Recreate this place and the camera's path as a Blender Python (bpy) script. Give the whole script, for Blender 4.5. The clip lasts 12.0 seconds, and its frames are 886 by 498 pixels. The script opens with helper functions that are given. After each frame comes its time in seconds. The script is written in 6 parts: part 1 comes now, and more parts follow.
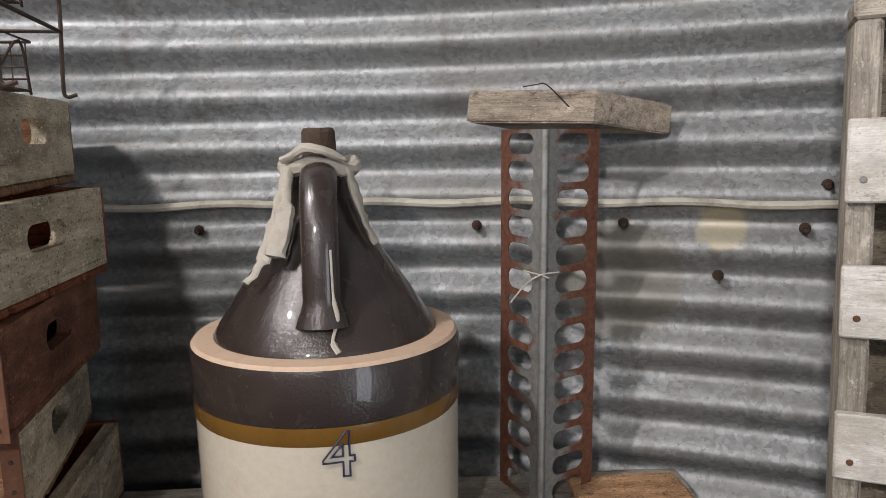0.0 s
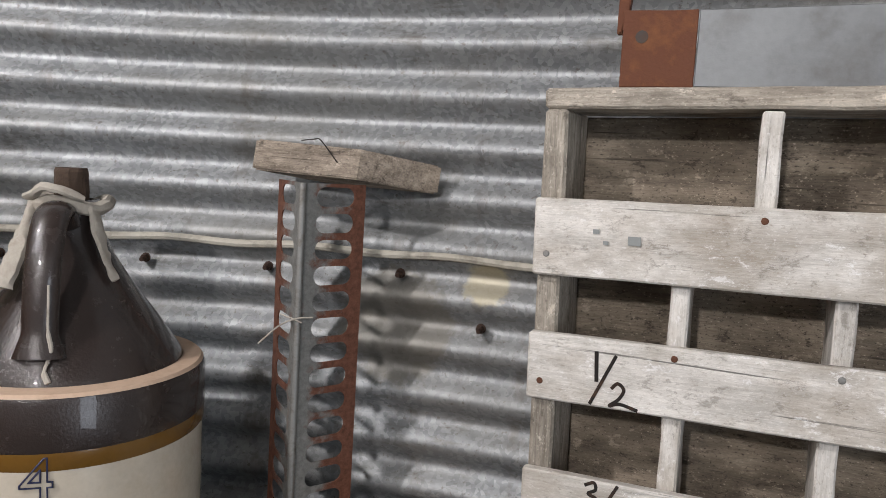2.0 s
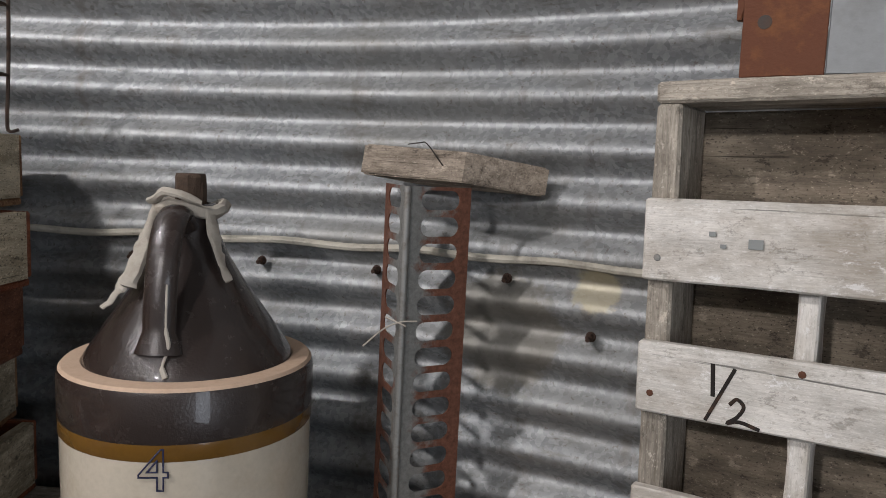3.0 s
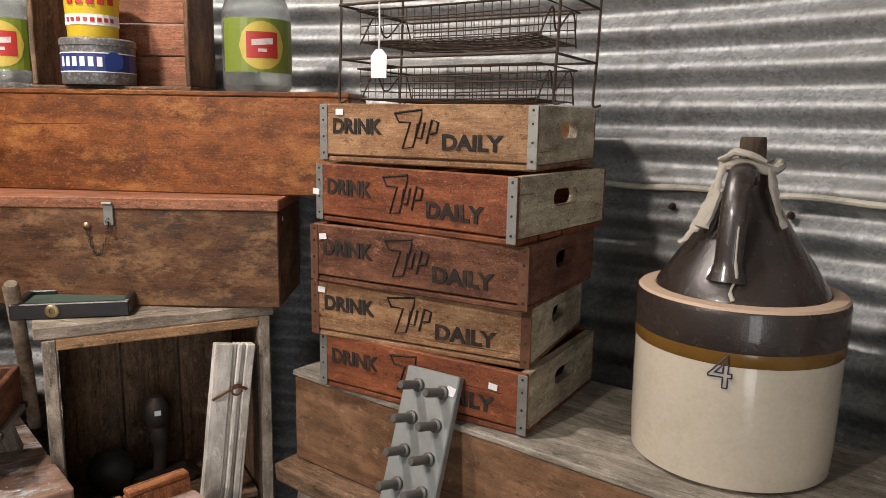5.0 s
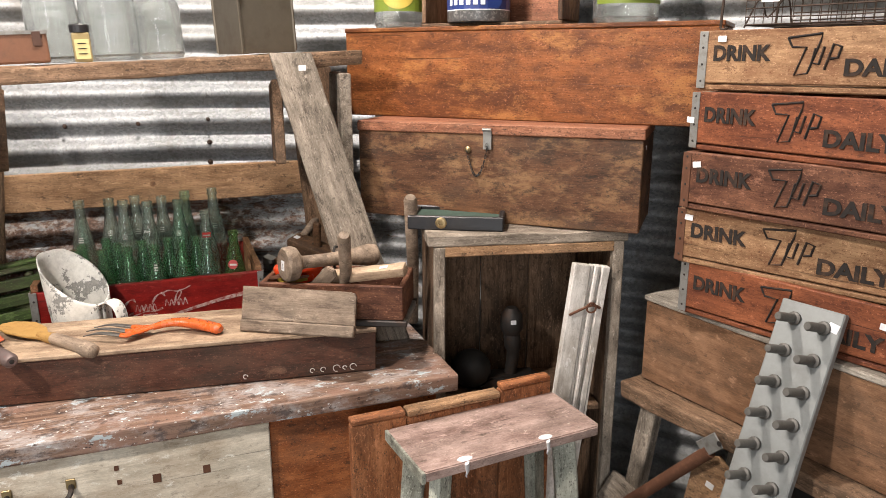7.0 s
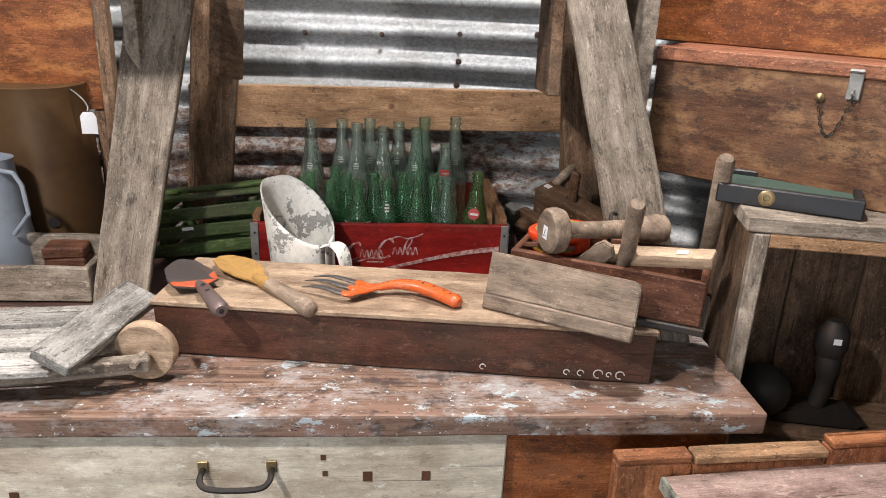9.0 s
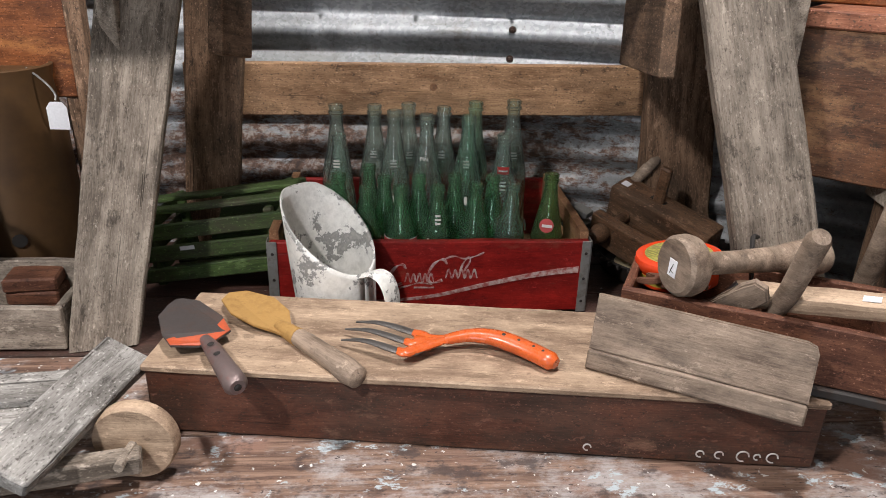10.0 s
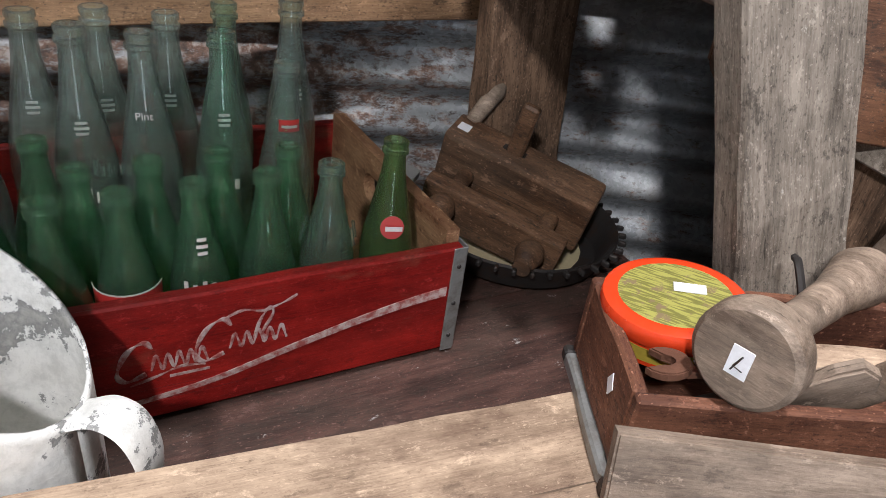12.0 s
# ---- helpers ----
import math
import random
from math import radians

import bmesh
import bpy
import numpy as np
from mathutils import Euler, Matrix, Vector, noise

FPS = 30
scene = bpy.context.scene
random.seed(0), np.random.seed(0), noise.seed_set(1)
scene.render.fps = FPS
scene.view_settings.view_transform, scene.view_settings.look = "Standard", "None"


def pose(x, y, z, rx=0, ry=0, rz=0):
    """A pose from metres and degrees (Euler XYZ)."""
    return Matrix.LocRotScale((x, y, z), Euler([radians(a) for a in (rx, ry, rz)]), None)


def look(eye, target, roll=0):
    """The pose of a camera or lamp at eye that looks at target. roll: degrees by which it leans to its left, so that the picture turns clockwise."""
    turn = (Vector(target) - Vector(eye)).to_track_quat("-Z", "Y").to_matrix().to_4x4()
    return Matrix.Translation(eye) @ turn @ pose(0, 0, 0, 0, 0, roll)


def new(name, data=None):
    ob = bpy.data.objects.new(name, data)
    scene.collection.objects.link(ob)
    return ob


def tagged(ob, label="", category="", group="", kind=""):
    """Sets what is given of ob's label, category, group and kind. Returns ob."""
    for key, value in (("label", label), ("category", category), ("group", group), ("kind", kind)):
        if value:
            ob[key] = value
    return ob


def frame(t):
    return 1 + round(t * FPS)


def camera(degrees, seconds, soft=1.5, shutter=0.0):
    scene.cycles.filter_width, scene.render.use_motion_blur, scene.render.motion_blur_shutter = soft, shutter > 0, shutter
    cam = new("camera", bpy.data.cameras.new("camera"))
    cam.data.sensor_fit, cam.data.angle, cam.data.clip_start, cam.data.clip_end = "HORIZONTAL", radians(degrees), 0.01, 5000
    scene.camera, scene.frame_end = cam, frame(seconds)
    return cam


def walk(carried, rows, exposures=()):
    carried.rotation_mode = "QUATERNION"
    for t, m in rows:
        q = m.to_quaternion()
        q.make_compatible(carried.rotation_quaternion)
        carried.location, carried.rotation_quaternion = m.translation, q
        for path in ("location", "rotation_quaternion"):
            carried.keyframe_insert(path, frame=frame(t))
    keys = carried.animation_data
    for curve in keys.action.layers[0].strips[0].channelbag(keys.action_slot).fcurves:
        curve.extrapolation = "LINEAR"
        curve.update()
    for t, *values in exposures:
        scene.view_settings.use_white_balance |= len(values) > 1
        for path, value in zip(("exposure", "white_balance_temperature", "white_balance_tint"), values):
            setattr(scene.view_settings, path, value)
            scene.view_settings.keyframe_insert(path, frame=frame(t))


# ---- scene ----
cam = camera(62.9, 12.0, soft=0.4)
PATH = [
    (0, (0.058, 0.272, 1.39), (0.052, 2.248, 1.079), -1.1),
    (0.5, (0.128, 0.286, 1.38), (0.181, 2.261, 1.067), 0.8),
    (1, (0.178, 0.257, 1.376), (0.288, 2.23, 1.068), 2.0),
    (1.5, (0.245, 0.203, 1.388), (0.365, 2.181, 1.119), 2.8),
    (2, (0.304, 0.221, 1.425), (0.386, 2.206, 1.192), 3.1),
    (2.5, (0.334, 0.255, 1.424), (0.304, 2.243, 1.203), 2.7),
    (3, (0.322, 0.24, 1.419), (0.072, 2.211, 1.192), 2.3),
    (3.5, (0.284, 0.168, 1.418), (-0.23, 2.085, 1.175), 2.4),
    (3.7, (0.271, 0.126, 1.411), (-0.349, 2.011, 1.163), 2.4),
    (5.3, (0.262, -0.033, 1.419), (-1.132, 1.349, 1.038), 0.6),
    (5.5, (0.255, -0.054, 1.424), (-1.196, 1.263, 1.026), 0.4),
    (6, (0.239, -0.101, 1.419), (-1.331, 1.067, 1.004), 0.2),
    (6.5, (0.22, -0.146, 1.418), (-1.43, 0.885, 0.957), -0.1),
    (7, (0.206, -0.191, 1.393), (-1.501, 0.72, 0.886), -0.1),
    (7.5, (0.179, -0.199, 1.384), (-1.587, 0.552, 0.821), -0.1),
    (7.7, (0.146, -0.204, 1.372), (-1.641, 0.493, 0.806), 0.4),
    (9.3, (-0.244, -0.182, 1.352), (-2.077, 0.171, 0.633), 2.0),
    (9.5, (-0.31, -0.206, 1.35), (-2.132, 0.154, 0.61), 1.9),
    (10, (-0.45, -0.224, 1.334), (-2.248, 0.155, 0.545), 1.6),
    (10.5, (-0.604, -0.215, 1.311), (-2.333, 0.306, 0.453), 2.4),
    (11, (-0.733, -0.189, 1.293), (-2.322, 0.578, 0.352), 4.5),
    (11.5, (-0.899, -0.157, 1.272), (-2.289, 0.871, 0.267), 7.1),
    (12, (-0.942, -0.187, 1.262), (-2.257, 0.917, 0.236), 8.3),
]
walk(cam, [(t, look(eye, target, roll)) for t, eye, target, roll in PATH],
     exposures=[(0, -0.27, 6300, 14), (1.5, -0.27, 6200, 14), (2.5, -0.52, 6200, 14), (3.7, -0.75, 6250, 14), (5.3, -0.28, 6950, 15), (6.5, 0.0, 6900, 15),
                (7.7, 0.22, 6600, 14), (9.5, -0.10, 6300, 14), (10.5, -0.30, 6050, 14), (11.2, -0.28, 5900, 14), (12, -0.02, 5850, 13)])

# ---- light: daylight through the bin's doorway, and two bare bulbs ----
world = bpy.data.worlds.new("daylight")
world.use_nodes = True
sky = world.node_tree.nodes.new("ShaderNodeTexSky")
sky.sky_type, sky.sun_disc, sky.sun_elevation, sky.sun_rotation = "NISHITA", False, radians(40), radians(200)
world.node_tree.links.new(sky.outputs[0], world.node_tree.nodes["Background"].inputs[0])
world.node_tree.nodes["Background"].inputs[1].default_value = 0.04
scene.world = world
BULBS = (((-1.0, 0.02, 2.50), 120), ((-0.42, -0.90, 2.08), 88))
DOOR = -22.0  # bearing of the doorway from the middle of the bin

door_lamp = bpy.data.lights.new("doorway_daylight", "AREA")
door_lamp.shape, door_lamp.size, door_lamp.size_y = "RECTANGLE", 0.66, 1.75
door_lamp.energy, door_lamp.color = 20, (0.90, 0.96, 1.0)
new("doorway_daylight", door_lamp).matrix_world = look((-0.173 + 1.74 * math.cos(radians(DOOR)), -0.404 + 1.74 * math.sin(radians(DOOR)), 1.0), (-0.173, -0.404, 1.0))

for place, watts in BULBS:
    bulb_lamp = bpy.data.lights.new("bare_bulb", "POINT")
    bulb_lamp.energy, bulb_lamp.color, bulb_lamp.shadow_soft_size = watts, (1.0, 0.95, 0.885), 0.05
    new("bare_bulb", bulb_lamp).location = place

# ---- materials ----


class Tree:
    """A small helper to wire a node material."""

    def __init__(self, name):
        self.mat = bpy.data.materials.new(name)
        self.mat.use_nodes = True
        self.t = self.mat.node_tree
        self.bsdf = self.t.nodes["Principled BSDF"]

    def node(self, kind, **sockets):
        n = self.t.nodes.new("ShaderNode" + kind)
        for key, value in sockets.items():
            sock = n.inputs[int(key[1:])] if key[0] == "i" and key[1:].isdigit() else n.inputs[key]
            if hasattr(value, "is_output"):
                self.t.links.new(value, sock)
            else:
                sock.default_value = value
        return n

    def coords(self, scale, spread=True):
        co = self.node("TexCoord").outputs["Object"]
        if spread:
            rnd = self.node("ObjectInfo").outputs["Random"]
            shift = self.node("VectorMath", i0=(7.3, 5.1, 9.7))
            shift.operation = "SCALE"
            self.t.links.new(rnd, shift.inputs["Scale"])
            add = self.node("VectorMath", i0=co, i1=shift.outputs[0])
            co = add.outputs[0]
        return self.node("Mapping", Vector=co, Scale=scale).outputs[0]

    def noise(self, vec, scale, detail=4, rough=0.6, warp=0.0):
        return self.node("TexNoise", Vector=vec, Scale=scale, Detail=detail, Roughness=rough, Distortion=warp).outputs[0]

    def ramp(self, fac, stops):
        n = self.node("ValToRGB", Fac=fac)
        el = n.color_ramp.elements
        while len(el) < len(stops):
            el.new(0.5)
        for e, (p, c) in zip(el, stops):
            e.position, e.color = p, (*c, 1) if len(c) == 3 else c
        return n.outputs[0]

    def mask(self, fac, lo, hi):
        return self.node("MapRange", Value=fac, **{"From Min": lo, "From Max": hi}).outputs[0]

    def mix(self, fac, a, b, mode="MIX"):
        n = self.t.nodes.new("ShaderNodeMix")
        n.data_type, n.blend_type = "RGBA", mode
        for sock, value in ((n.inputs[0], fac), (n.inputs[6], a), (n.inputs[7], b)):
            if hasattr(value, "is_output"):
                self.t.links.new(value, sock)
            else:
                sock.default_value = value if isinstance(value, float) else (*value, 1)
        return n.outputs[2]

    def math(self, op, a, b=0.0):
        n = self.node("Math", i0=a, i1=b)
        n.operation = op
        return n.outputs[0]

    def finish(self, color, rough, height=None, bump=0.3, distance=0.002, metal=0.0, coat=0.0):
        self.t.links.new(color, self.bsdf.inputs["Base Color"])
        for sock, value in (("Roughness", rough), ("Metallic", metal)):
            if hasattr(value, "is_output"):
                self.t.links.new(value, self.bsdf.inputs[sock])
            else:
                self.bsdf.inputs[sock].default_value = value
        self.bsdf.inputs["Coat Weight"].default_value = coat
        if height is not None:
            b = self.node("Bump", Height=height, Strength=bump, Distance=distance)
            self.t.links.new(b.outputs[0], self.bsdf.inputs["Normal"])
        return self.mat


def wood(name, dark, light, grain=70.0, rough=0.7, bump=0.5, dirt=(0.05, 0.04, 0.03), dirty=0.35, fleck=None, flecks=0.66, vary=0.25, wear=None, worn=0.6, sat=1.08, hue=0.494, dots=1.0):
    """Wood with grain along local x; stains, pale flecks and bare worn patches on top."""
    k = Tree(name)
    fine = k.noise(k.coords((4.0, grain * 0.8, grain * 0.8)), 3.0, 8, 0.7, 0.3)
    rings = k.noise(k.coords((1.2, 16, 16)), 2.0, 3, 0.5, 0.8)
    pores = k.noise(k.coords((45, 700, 700)), 1.0, 5, 0.75)
    mottle = k.noise(k.coords((8, 15, 15)), 1.6, 10, 0.78)
    both = k.math("ADD", k.math("ADD", k.math("MULTIPLY", fine, 0.30), k.math("MULTIPLY", mottle, 0.28)), k.math("ADD", k.math("MULTIPLY", rings, 0.20), k.math("MULTIPLY", pores, 0.22)))
    col = k.ramp(both, [(0.43, tuple(c * 0.72 for c in dark)), (0.58, tuple(c * 1.06 for c in light))])
    blotch = k.noise(k.coords((5, 9, 9)), 1.6, 6, 0.65)
    col = k.mix(k.math("MULTIPLY", k.mask(blotch, 0.46, 0.62), dirty), col, dirt)
    if wear:
        w = k.noise(k.coords((6, 14, 14)), 1.3, 8, 0.72)
        col = k.mix(k.math("MULTIPLY", k.mask(w, worn - 0.14, worn - 0.03), 0.8), col, wear)
    if fleck:
        f = k.noise(k.coords((22, 40, 40)), 2.2, 7, 0.75)
        col = k.mix(k.mask(f, flecks - 0.06, flecks - 0.03), col, fleck)
    speck = k.noise(k.coords((260, 420, 420)), 1.0, 3, 0.6)
    col = k.mix(k.math("MULTIPLY", k.mask(speck, 0.60, 0.65), 0.8 * dots), col, dirt)
    col = k.mix(k.math("MULTIPLY", k.mask(speck, 0.37, 0.33), 0.55 * dots), col, tuple(min(1.0, c * 1.7 + 0.05) for c in light))
    crack = k.noise(k.coords((3.5, 190, 190)), 1.0, 4, 0.6, 0.4)
    col = k.mix(k.math("MULTIPLY", k.mask(crack, 0.66, 0.71), 0.8), col, tuple(c * 0.25 for c in dark))
    dent = k.noise(k.coords((30, 55, 55)), 1.0, 9, 0.8)
    col = k.mix(k.math("MULTIPLY", k.mask(dent, 0.57, 0.62), 0.65 * min(1.0, 0.3 + dots)), col, tuple(c * 0.45 for c in dirt))
    col = k.mix(k.math("MULTIPLY", k.mask(dent, 0.42, 0.37), 0.5), col, tuple(min(1.0, c * 1.5 + 0.03) for c in light))
    tone = k.node("HueSaturation", Color=col, Saturation=sat, Hue=hue, Value=k.node("MapRange", Value=k.node("ObjectInfo").outputs["Random"], **{"To Min": 1 - vary, "To Max": 1 + vary}).outputs[0])
    r = k.node("MapRange", Value=blotch, **{"To Min": rough - 0.12, "To Max": rough + 0.15}).outputs[0]
    k.bsdf.inputs["Specular IOR Level"].default_value = 0.28
    deep = k.math("SUBTRACT", k.math("ADD", both, k.math("MULTIPLY", dent, 0.35)), k.math("MULTIPLY", k.mask(crack, 0.66, 0.75), 0.4))
    return k.finish(tone.outputs[0], r, deep, min(1.0, bump * 1.8), 0.003)


def plain(name, color, rough=0.5, metal=0.0, grime=0.3, scale=30.0, bump=0.1, grime_color=(0.06, 0.045, 0.035), coat=0.0, lo=0.5, hi=0.75):
    """Paint, enamel, iron and the like: one colour with grime and small relief."""
    k = Tree(name)
    co = k.coords((1, 1, 1))
    n1, n2 = k.noise(co, scale, 6, 0.65), k.noise(co, scale * 6, 4, 0.6)
    col = k.mix(k.math("MULTIPLY", k.mask(n1, lo, hi), grime), color, grime_color)
    col = k.mix(0.12, col, k.ramp(n2, [(0.3, (0.2, 0.2, 0.2)), (0.7, (1, 1, 1))]), "MULTIPLY")
    r = k.node("MapRange", Value=n1, **{"To Min": max(0.03, rough - 0.1), "To Max": rough + 0.15}).outputs[0]
    return k.finish(col, r, k.math("ADD", n1, n2), bump, 0.001, metal, coat)


def glass(name, color, rough=0.03, body=0.9):
    k = Tree(name)
    n = k.noise(k.coords((1, 1, 1)), 25, 5, 0.6)
    k.bsdf.inputs["Transmission Weight"].default_value = body
    k.bsdf.inputs["IOR"].default_value = 1.45
    r = k.node("MapRange", Value=n, **{"From Min": 0.4, "From Max": 0.8, "To Min": rough, "To Max": rough + 0.03}).outputs[0]
    mat_ = k.finish(k.ramp(n, [(0.3, color), (0.8, tuple(c * 0.82 for c in color))]), r, n, 0.05, 0.001)
    clear = k.node("BsdfTransparent", Color=(*(0.35 + 0.65 * c for c in color), 1))
    both = k.node("MixShader", Fac=0.32, i1=k.bsdf.outputs[0], i2=clear.outputs[0])
    k.t.links.new(both.outputs[0], k.t.nodes["Material Output"].inputs[0])
    return mat_


def galvanised():
    """Old zinc sheet: spangle, white bloom, dark streaks, and rust low down behind the workbench."""
    k = Tree("galvanised_sheet")
    co = k.coords((1, 1, 1), False)
    vor = k.node("TexVoronoi", Vector=co, Scale=160.0).outputs["Color"]
    spang = k.ramp(vor, [(0.2, (0.24, 0.252, 0.26)), (0.8, (0.37, 0.383, 0.392))])
    big = k.noise(k.coords((1.5, 1.5, 5), False), 2.2, 7, 0.65)
    col = k.mix(k.mask(big, 0.45, 0.75), spang, (0.25, 0.25, 0.238))
    bloom = k.noise(co, 24, 8, 0.75)
    col = k.mix(k.math("MULTIPLY", k.mask(bloom, 0.56, 0.66), 0.55), col, (0.47, 0.48, 0.485))
    soot = k.noise(k.coords((3, 3, 14), False), 3.2, 8, 0.72)
    col = k.mix(k.math("MULTIPLY", k.mask(soot, 0.56, 0.72), 0.75), col, (0.12, 0.11, 0.095))
    pit = k.noise(co, 130, 5, 0.7)
    col = k.mix(k.math("MULTIPLY", k.mask(pit, 0.60, 0.66), 0.6), col, (0.13, 0.105, 0.085))
    drip = k.noise(k.coords((26, 26, 2.2), False), 1.0, 6, 0.65)
    col = k.mix(k.math("MULTIPLY", k.mask(drip, 0.55, 0.68), 0.5), col, (0.17, 0.15, 0.13))
    # a small pale spot and a wider, duller patch at fixed places by the rack
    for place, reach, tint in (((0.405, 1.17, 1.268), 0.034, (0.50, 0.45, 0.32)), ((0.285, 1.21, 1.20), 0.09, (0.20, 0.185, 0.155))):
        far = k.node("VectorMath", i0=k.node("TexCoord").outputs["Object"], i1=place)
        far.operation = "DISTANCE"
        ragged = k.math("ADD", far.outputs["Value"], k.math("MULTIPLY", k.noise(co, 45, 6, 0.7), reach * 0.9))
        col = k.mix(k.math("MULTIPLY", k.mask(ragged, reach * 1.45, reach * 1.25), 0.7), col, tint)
    xyz = k.node("SeparateXYZ", Vector=k.node("TexCoord").outputs["Object"])
    low = k.mask(xyz.outputs[2], 1.14, 1.04)
    side = k.mask(xyz.outputs[0], -0.9, -1.25)
    edge = k.noise(k.coords((3, 3, 9), False), 7.0, 10, 0.8)
    rust = k.mask(k.math("ADD", edge, k.math("MULTIPLY", k.math("MULTIPLY", low, side), k.node("MapRange", Value=xyz.outputs[1], **{"From Min": 0.2, "From Max": 0.6, "To Min": 0.25, "To Max": 0.13}).outputs[0])), 0.68, 0.76)
    tint = k.ramp(k.noise(co, 60, 6, 0.7), [(0.38, (0.05, 0.03, 0.022)), (0.52, (0.15, 0.085, 0.058)), (0.62, (0.34, 0.30, 0.27))])
    col = k.mix(rust, col, tint)
    metal = k.node("MapRange", Value=rust, **{"To Min": 0.55, "To Max": 0.0}).outputs[0]
    r = k.node("MapRange", Value=k.math("ADD", bloom, k.math("MULTIPLY", rust, 0.6)), **{"From Min": 0.3, "From Max": 1.0, "To Min": 0.46, "To Max": 0.80}).outputs[0]
    return k.finish(col, r, k.math("ADD", k.math("MULTIPLY", bloom, 0.5), k.math("ADD", big, k.math("MULTIPLY", rust, 0.4))), 0.35, 0.003, metal)


def benchtop():
    """Bench boards under years of paint: brown wood, orange worn patches, grey-white smears, spots of blue and white."""
    k = Tree("paint_spattered_benchtop")
    co = k.coords((1, 1, 1))
    grain = k.noise(k.coords((3, 60, 60)), 3.0, 8, 0.7, 0.3)
    col = k.ramp(grain, [(0.40, (0.11, 0.062, 0.043)), (0.60, (0.29, 0.185, 0.13))])
    col = k.mix(k.mask(k.noise(k.coords((3, 5, 5)), 2.4, 6, 0.65), 0.50, 0.62), col, (0.25, 0.145, 0.105))
    smear = k.noise(k.coords((9, 16, 16)), 1.3, 9, 0.78)
    col = k.mix(k.math("MULTIPLY", k.mask(smear, 0.48, 0.62), 0.8), col, (0.43, 0.40, 0.385))
    col = k.mix(k.mask(k.noise(k.coords((7, 12, 12)), 2.5, 7, 0.72), 0.59, 0.615), col, (0.44, 0.50, 0.52))
    col = k.mix(k.math("MULTIPLY", k.mask(k.noise(k.coords((6, 9, 9)), 3.1, 7, 0.7), 0.54, 0.62), 0.8), col, (0.05, 0.035, 0.032))
    drops = k.noise(co, 95, 4, 0.6)
    col = k.mix(k.mask(drops, 0.655, 0.67), col, (0.66, 0.65, 0.62))
    chips = k.noise(k.coords((40, 90, 90)), 2.0, 5, 0.7)
    col = k.mix(k.mask(chips, 0.62, 0.66), col, (0.05, 0.03, 0.025))
    r = k.node("MapRange", Value=smear, **{"To Min": 0.35, "To Max": 0.75}).outputs[0]
    return k.finish(col, r, k.math("ADD", grain, k.math("ADD", smear, drops)), 0.5, 0.002)


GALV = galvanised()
GREY_WOOD = wood("weathered_grey_wood", (0.185, 0.15, 0.112), (0.43, 0.365, 0.285), 34, 0.8, 0.7, fleck=(0.55, 0.5, 0.42), flecks=0.72, sat=0.95, dots=0.6)
PALE_WOOD = wood("pale_dusty_wood", (0.29, 0.26, 0.21), (0.52, 0.47, 0.39), 60, 0.8, 0.7, dirt=(0.12, 0.10, 0.075), dirty=0.5, sat=0.95, dots=0.5)
BARN_WOOD = wood("rough_brown_wood", (0.09, 0.055, 0.032), (0.27, 0.18, 0.115), 50, 0.8, 0.9, dirty=0.5, vary=0.15)
PINE = wood("dirty_pine", (0.27, 0.16, 0.085), (0.46, 0.30, 0.175), 24, 0.65, 0.3, dirty=0.35)
CHEST_TOP = wood("orange_shellac_wood", (0.125, 0.050, 0.020), (0.27, 0.112, 0.046), 14, 0.42, 0.3, dirt=(0.07, 0.028, 0.013), dirty=0.75, wear=(0.36, 0.175, 0.07), worn=0.66, vary=0.05, hue=0.494)
CHEST_LOW = wood("dark_brown_varnished_wood", (0.065, 0.032, 0.018), (0.175, 0.092, 0.05), 14, 0.5, 0.35, dirty=0.5, wear=(0.28, 0.17, 0.09), worn=0.63, vary=0.05)
LID_EDGE = wood("bare_reddish_wood", (0.22, 0.09, 0.05), (0.40, 0.20, 0.12), 50, 0.6, 0.3, vary=0.05)
CRATE_TAN = wood("tan_crate_wood", (0.22, 0.125, 0.066), (0.41, 0.265, 0.15), 22, 0.6, 0.35, dirt=(0.14, 0.06, 0.03), dirty=0.6, vary=0.06)
CRATE_RED = wood("reddish_crate_wood", (0.145, 0.052, 0.026), (0.30, 0.122, 0.062), 22, 0.6, 0.35, dirt=(0.08, 0.03, 0.018), dirty=0.6, vary=0.08)
CRATE_DARK = wood("dark_crate_wood", (0.105, 0.047, 0.028), (0.23, 0.115, 0.068), 20, 0.62, 0.35, dirt=(0.05, 0.022, 0.014), dirty=0.65, vary=0.08)
CRATE_CREAM = wood("cream_painted_wood", (0.38, 0.32, 0.22), (0.58, 0.51, 0.38), 30, 0.6, 0.25, dirty=0.5, wear=(0.22, 0.14, 0.08), worn=0.74, vary=0.12)
WHITE_WOOD = wood("whitewashed_wood", (0.66, 0.63, 0.57), (0.80, 0.77, 0.715), 20, 0.68, 0.4, dirt=(0.30, 0.25, 0.18), dirty=0.55, wear=(0.30, 0.25, 0.19), worn=0.74, vary=0.08, sat=0.95, dots=0.4)
RED_PAINT = wood("worn_red_paint", (0.21, 0.022, 0.018), (0.33, 0.042, 0.034), 14, 0.5, 0.3, dirt=(0.10, 0.012, 0.01), dirty=0.6, wear=(0.20, 0.06, 0.04), worn=0.72, vary=0.03, hue=0.498, dots=0.4)
GREEN_PAINT = wood("worn_green_paint", (0.03, 0.055, 0.018), (0.075, 0.12, 0.04), 40, 0.6, 0.3, dirty=0.7, vary=0.25)
BENCH_TOP = benchtop()
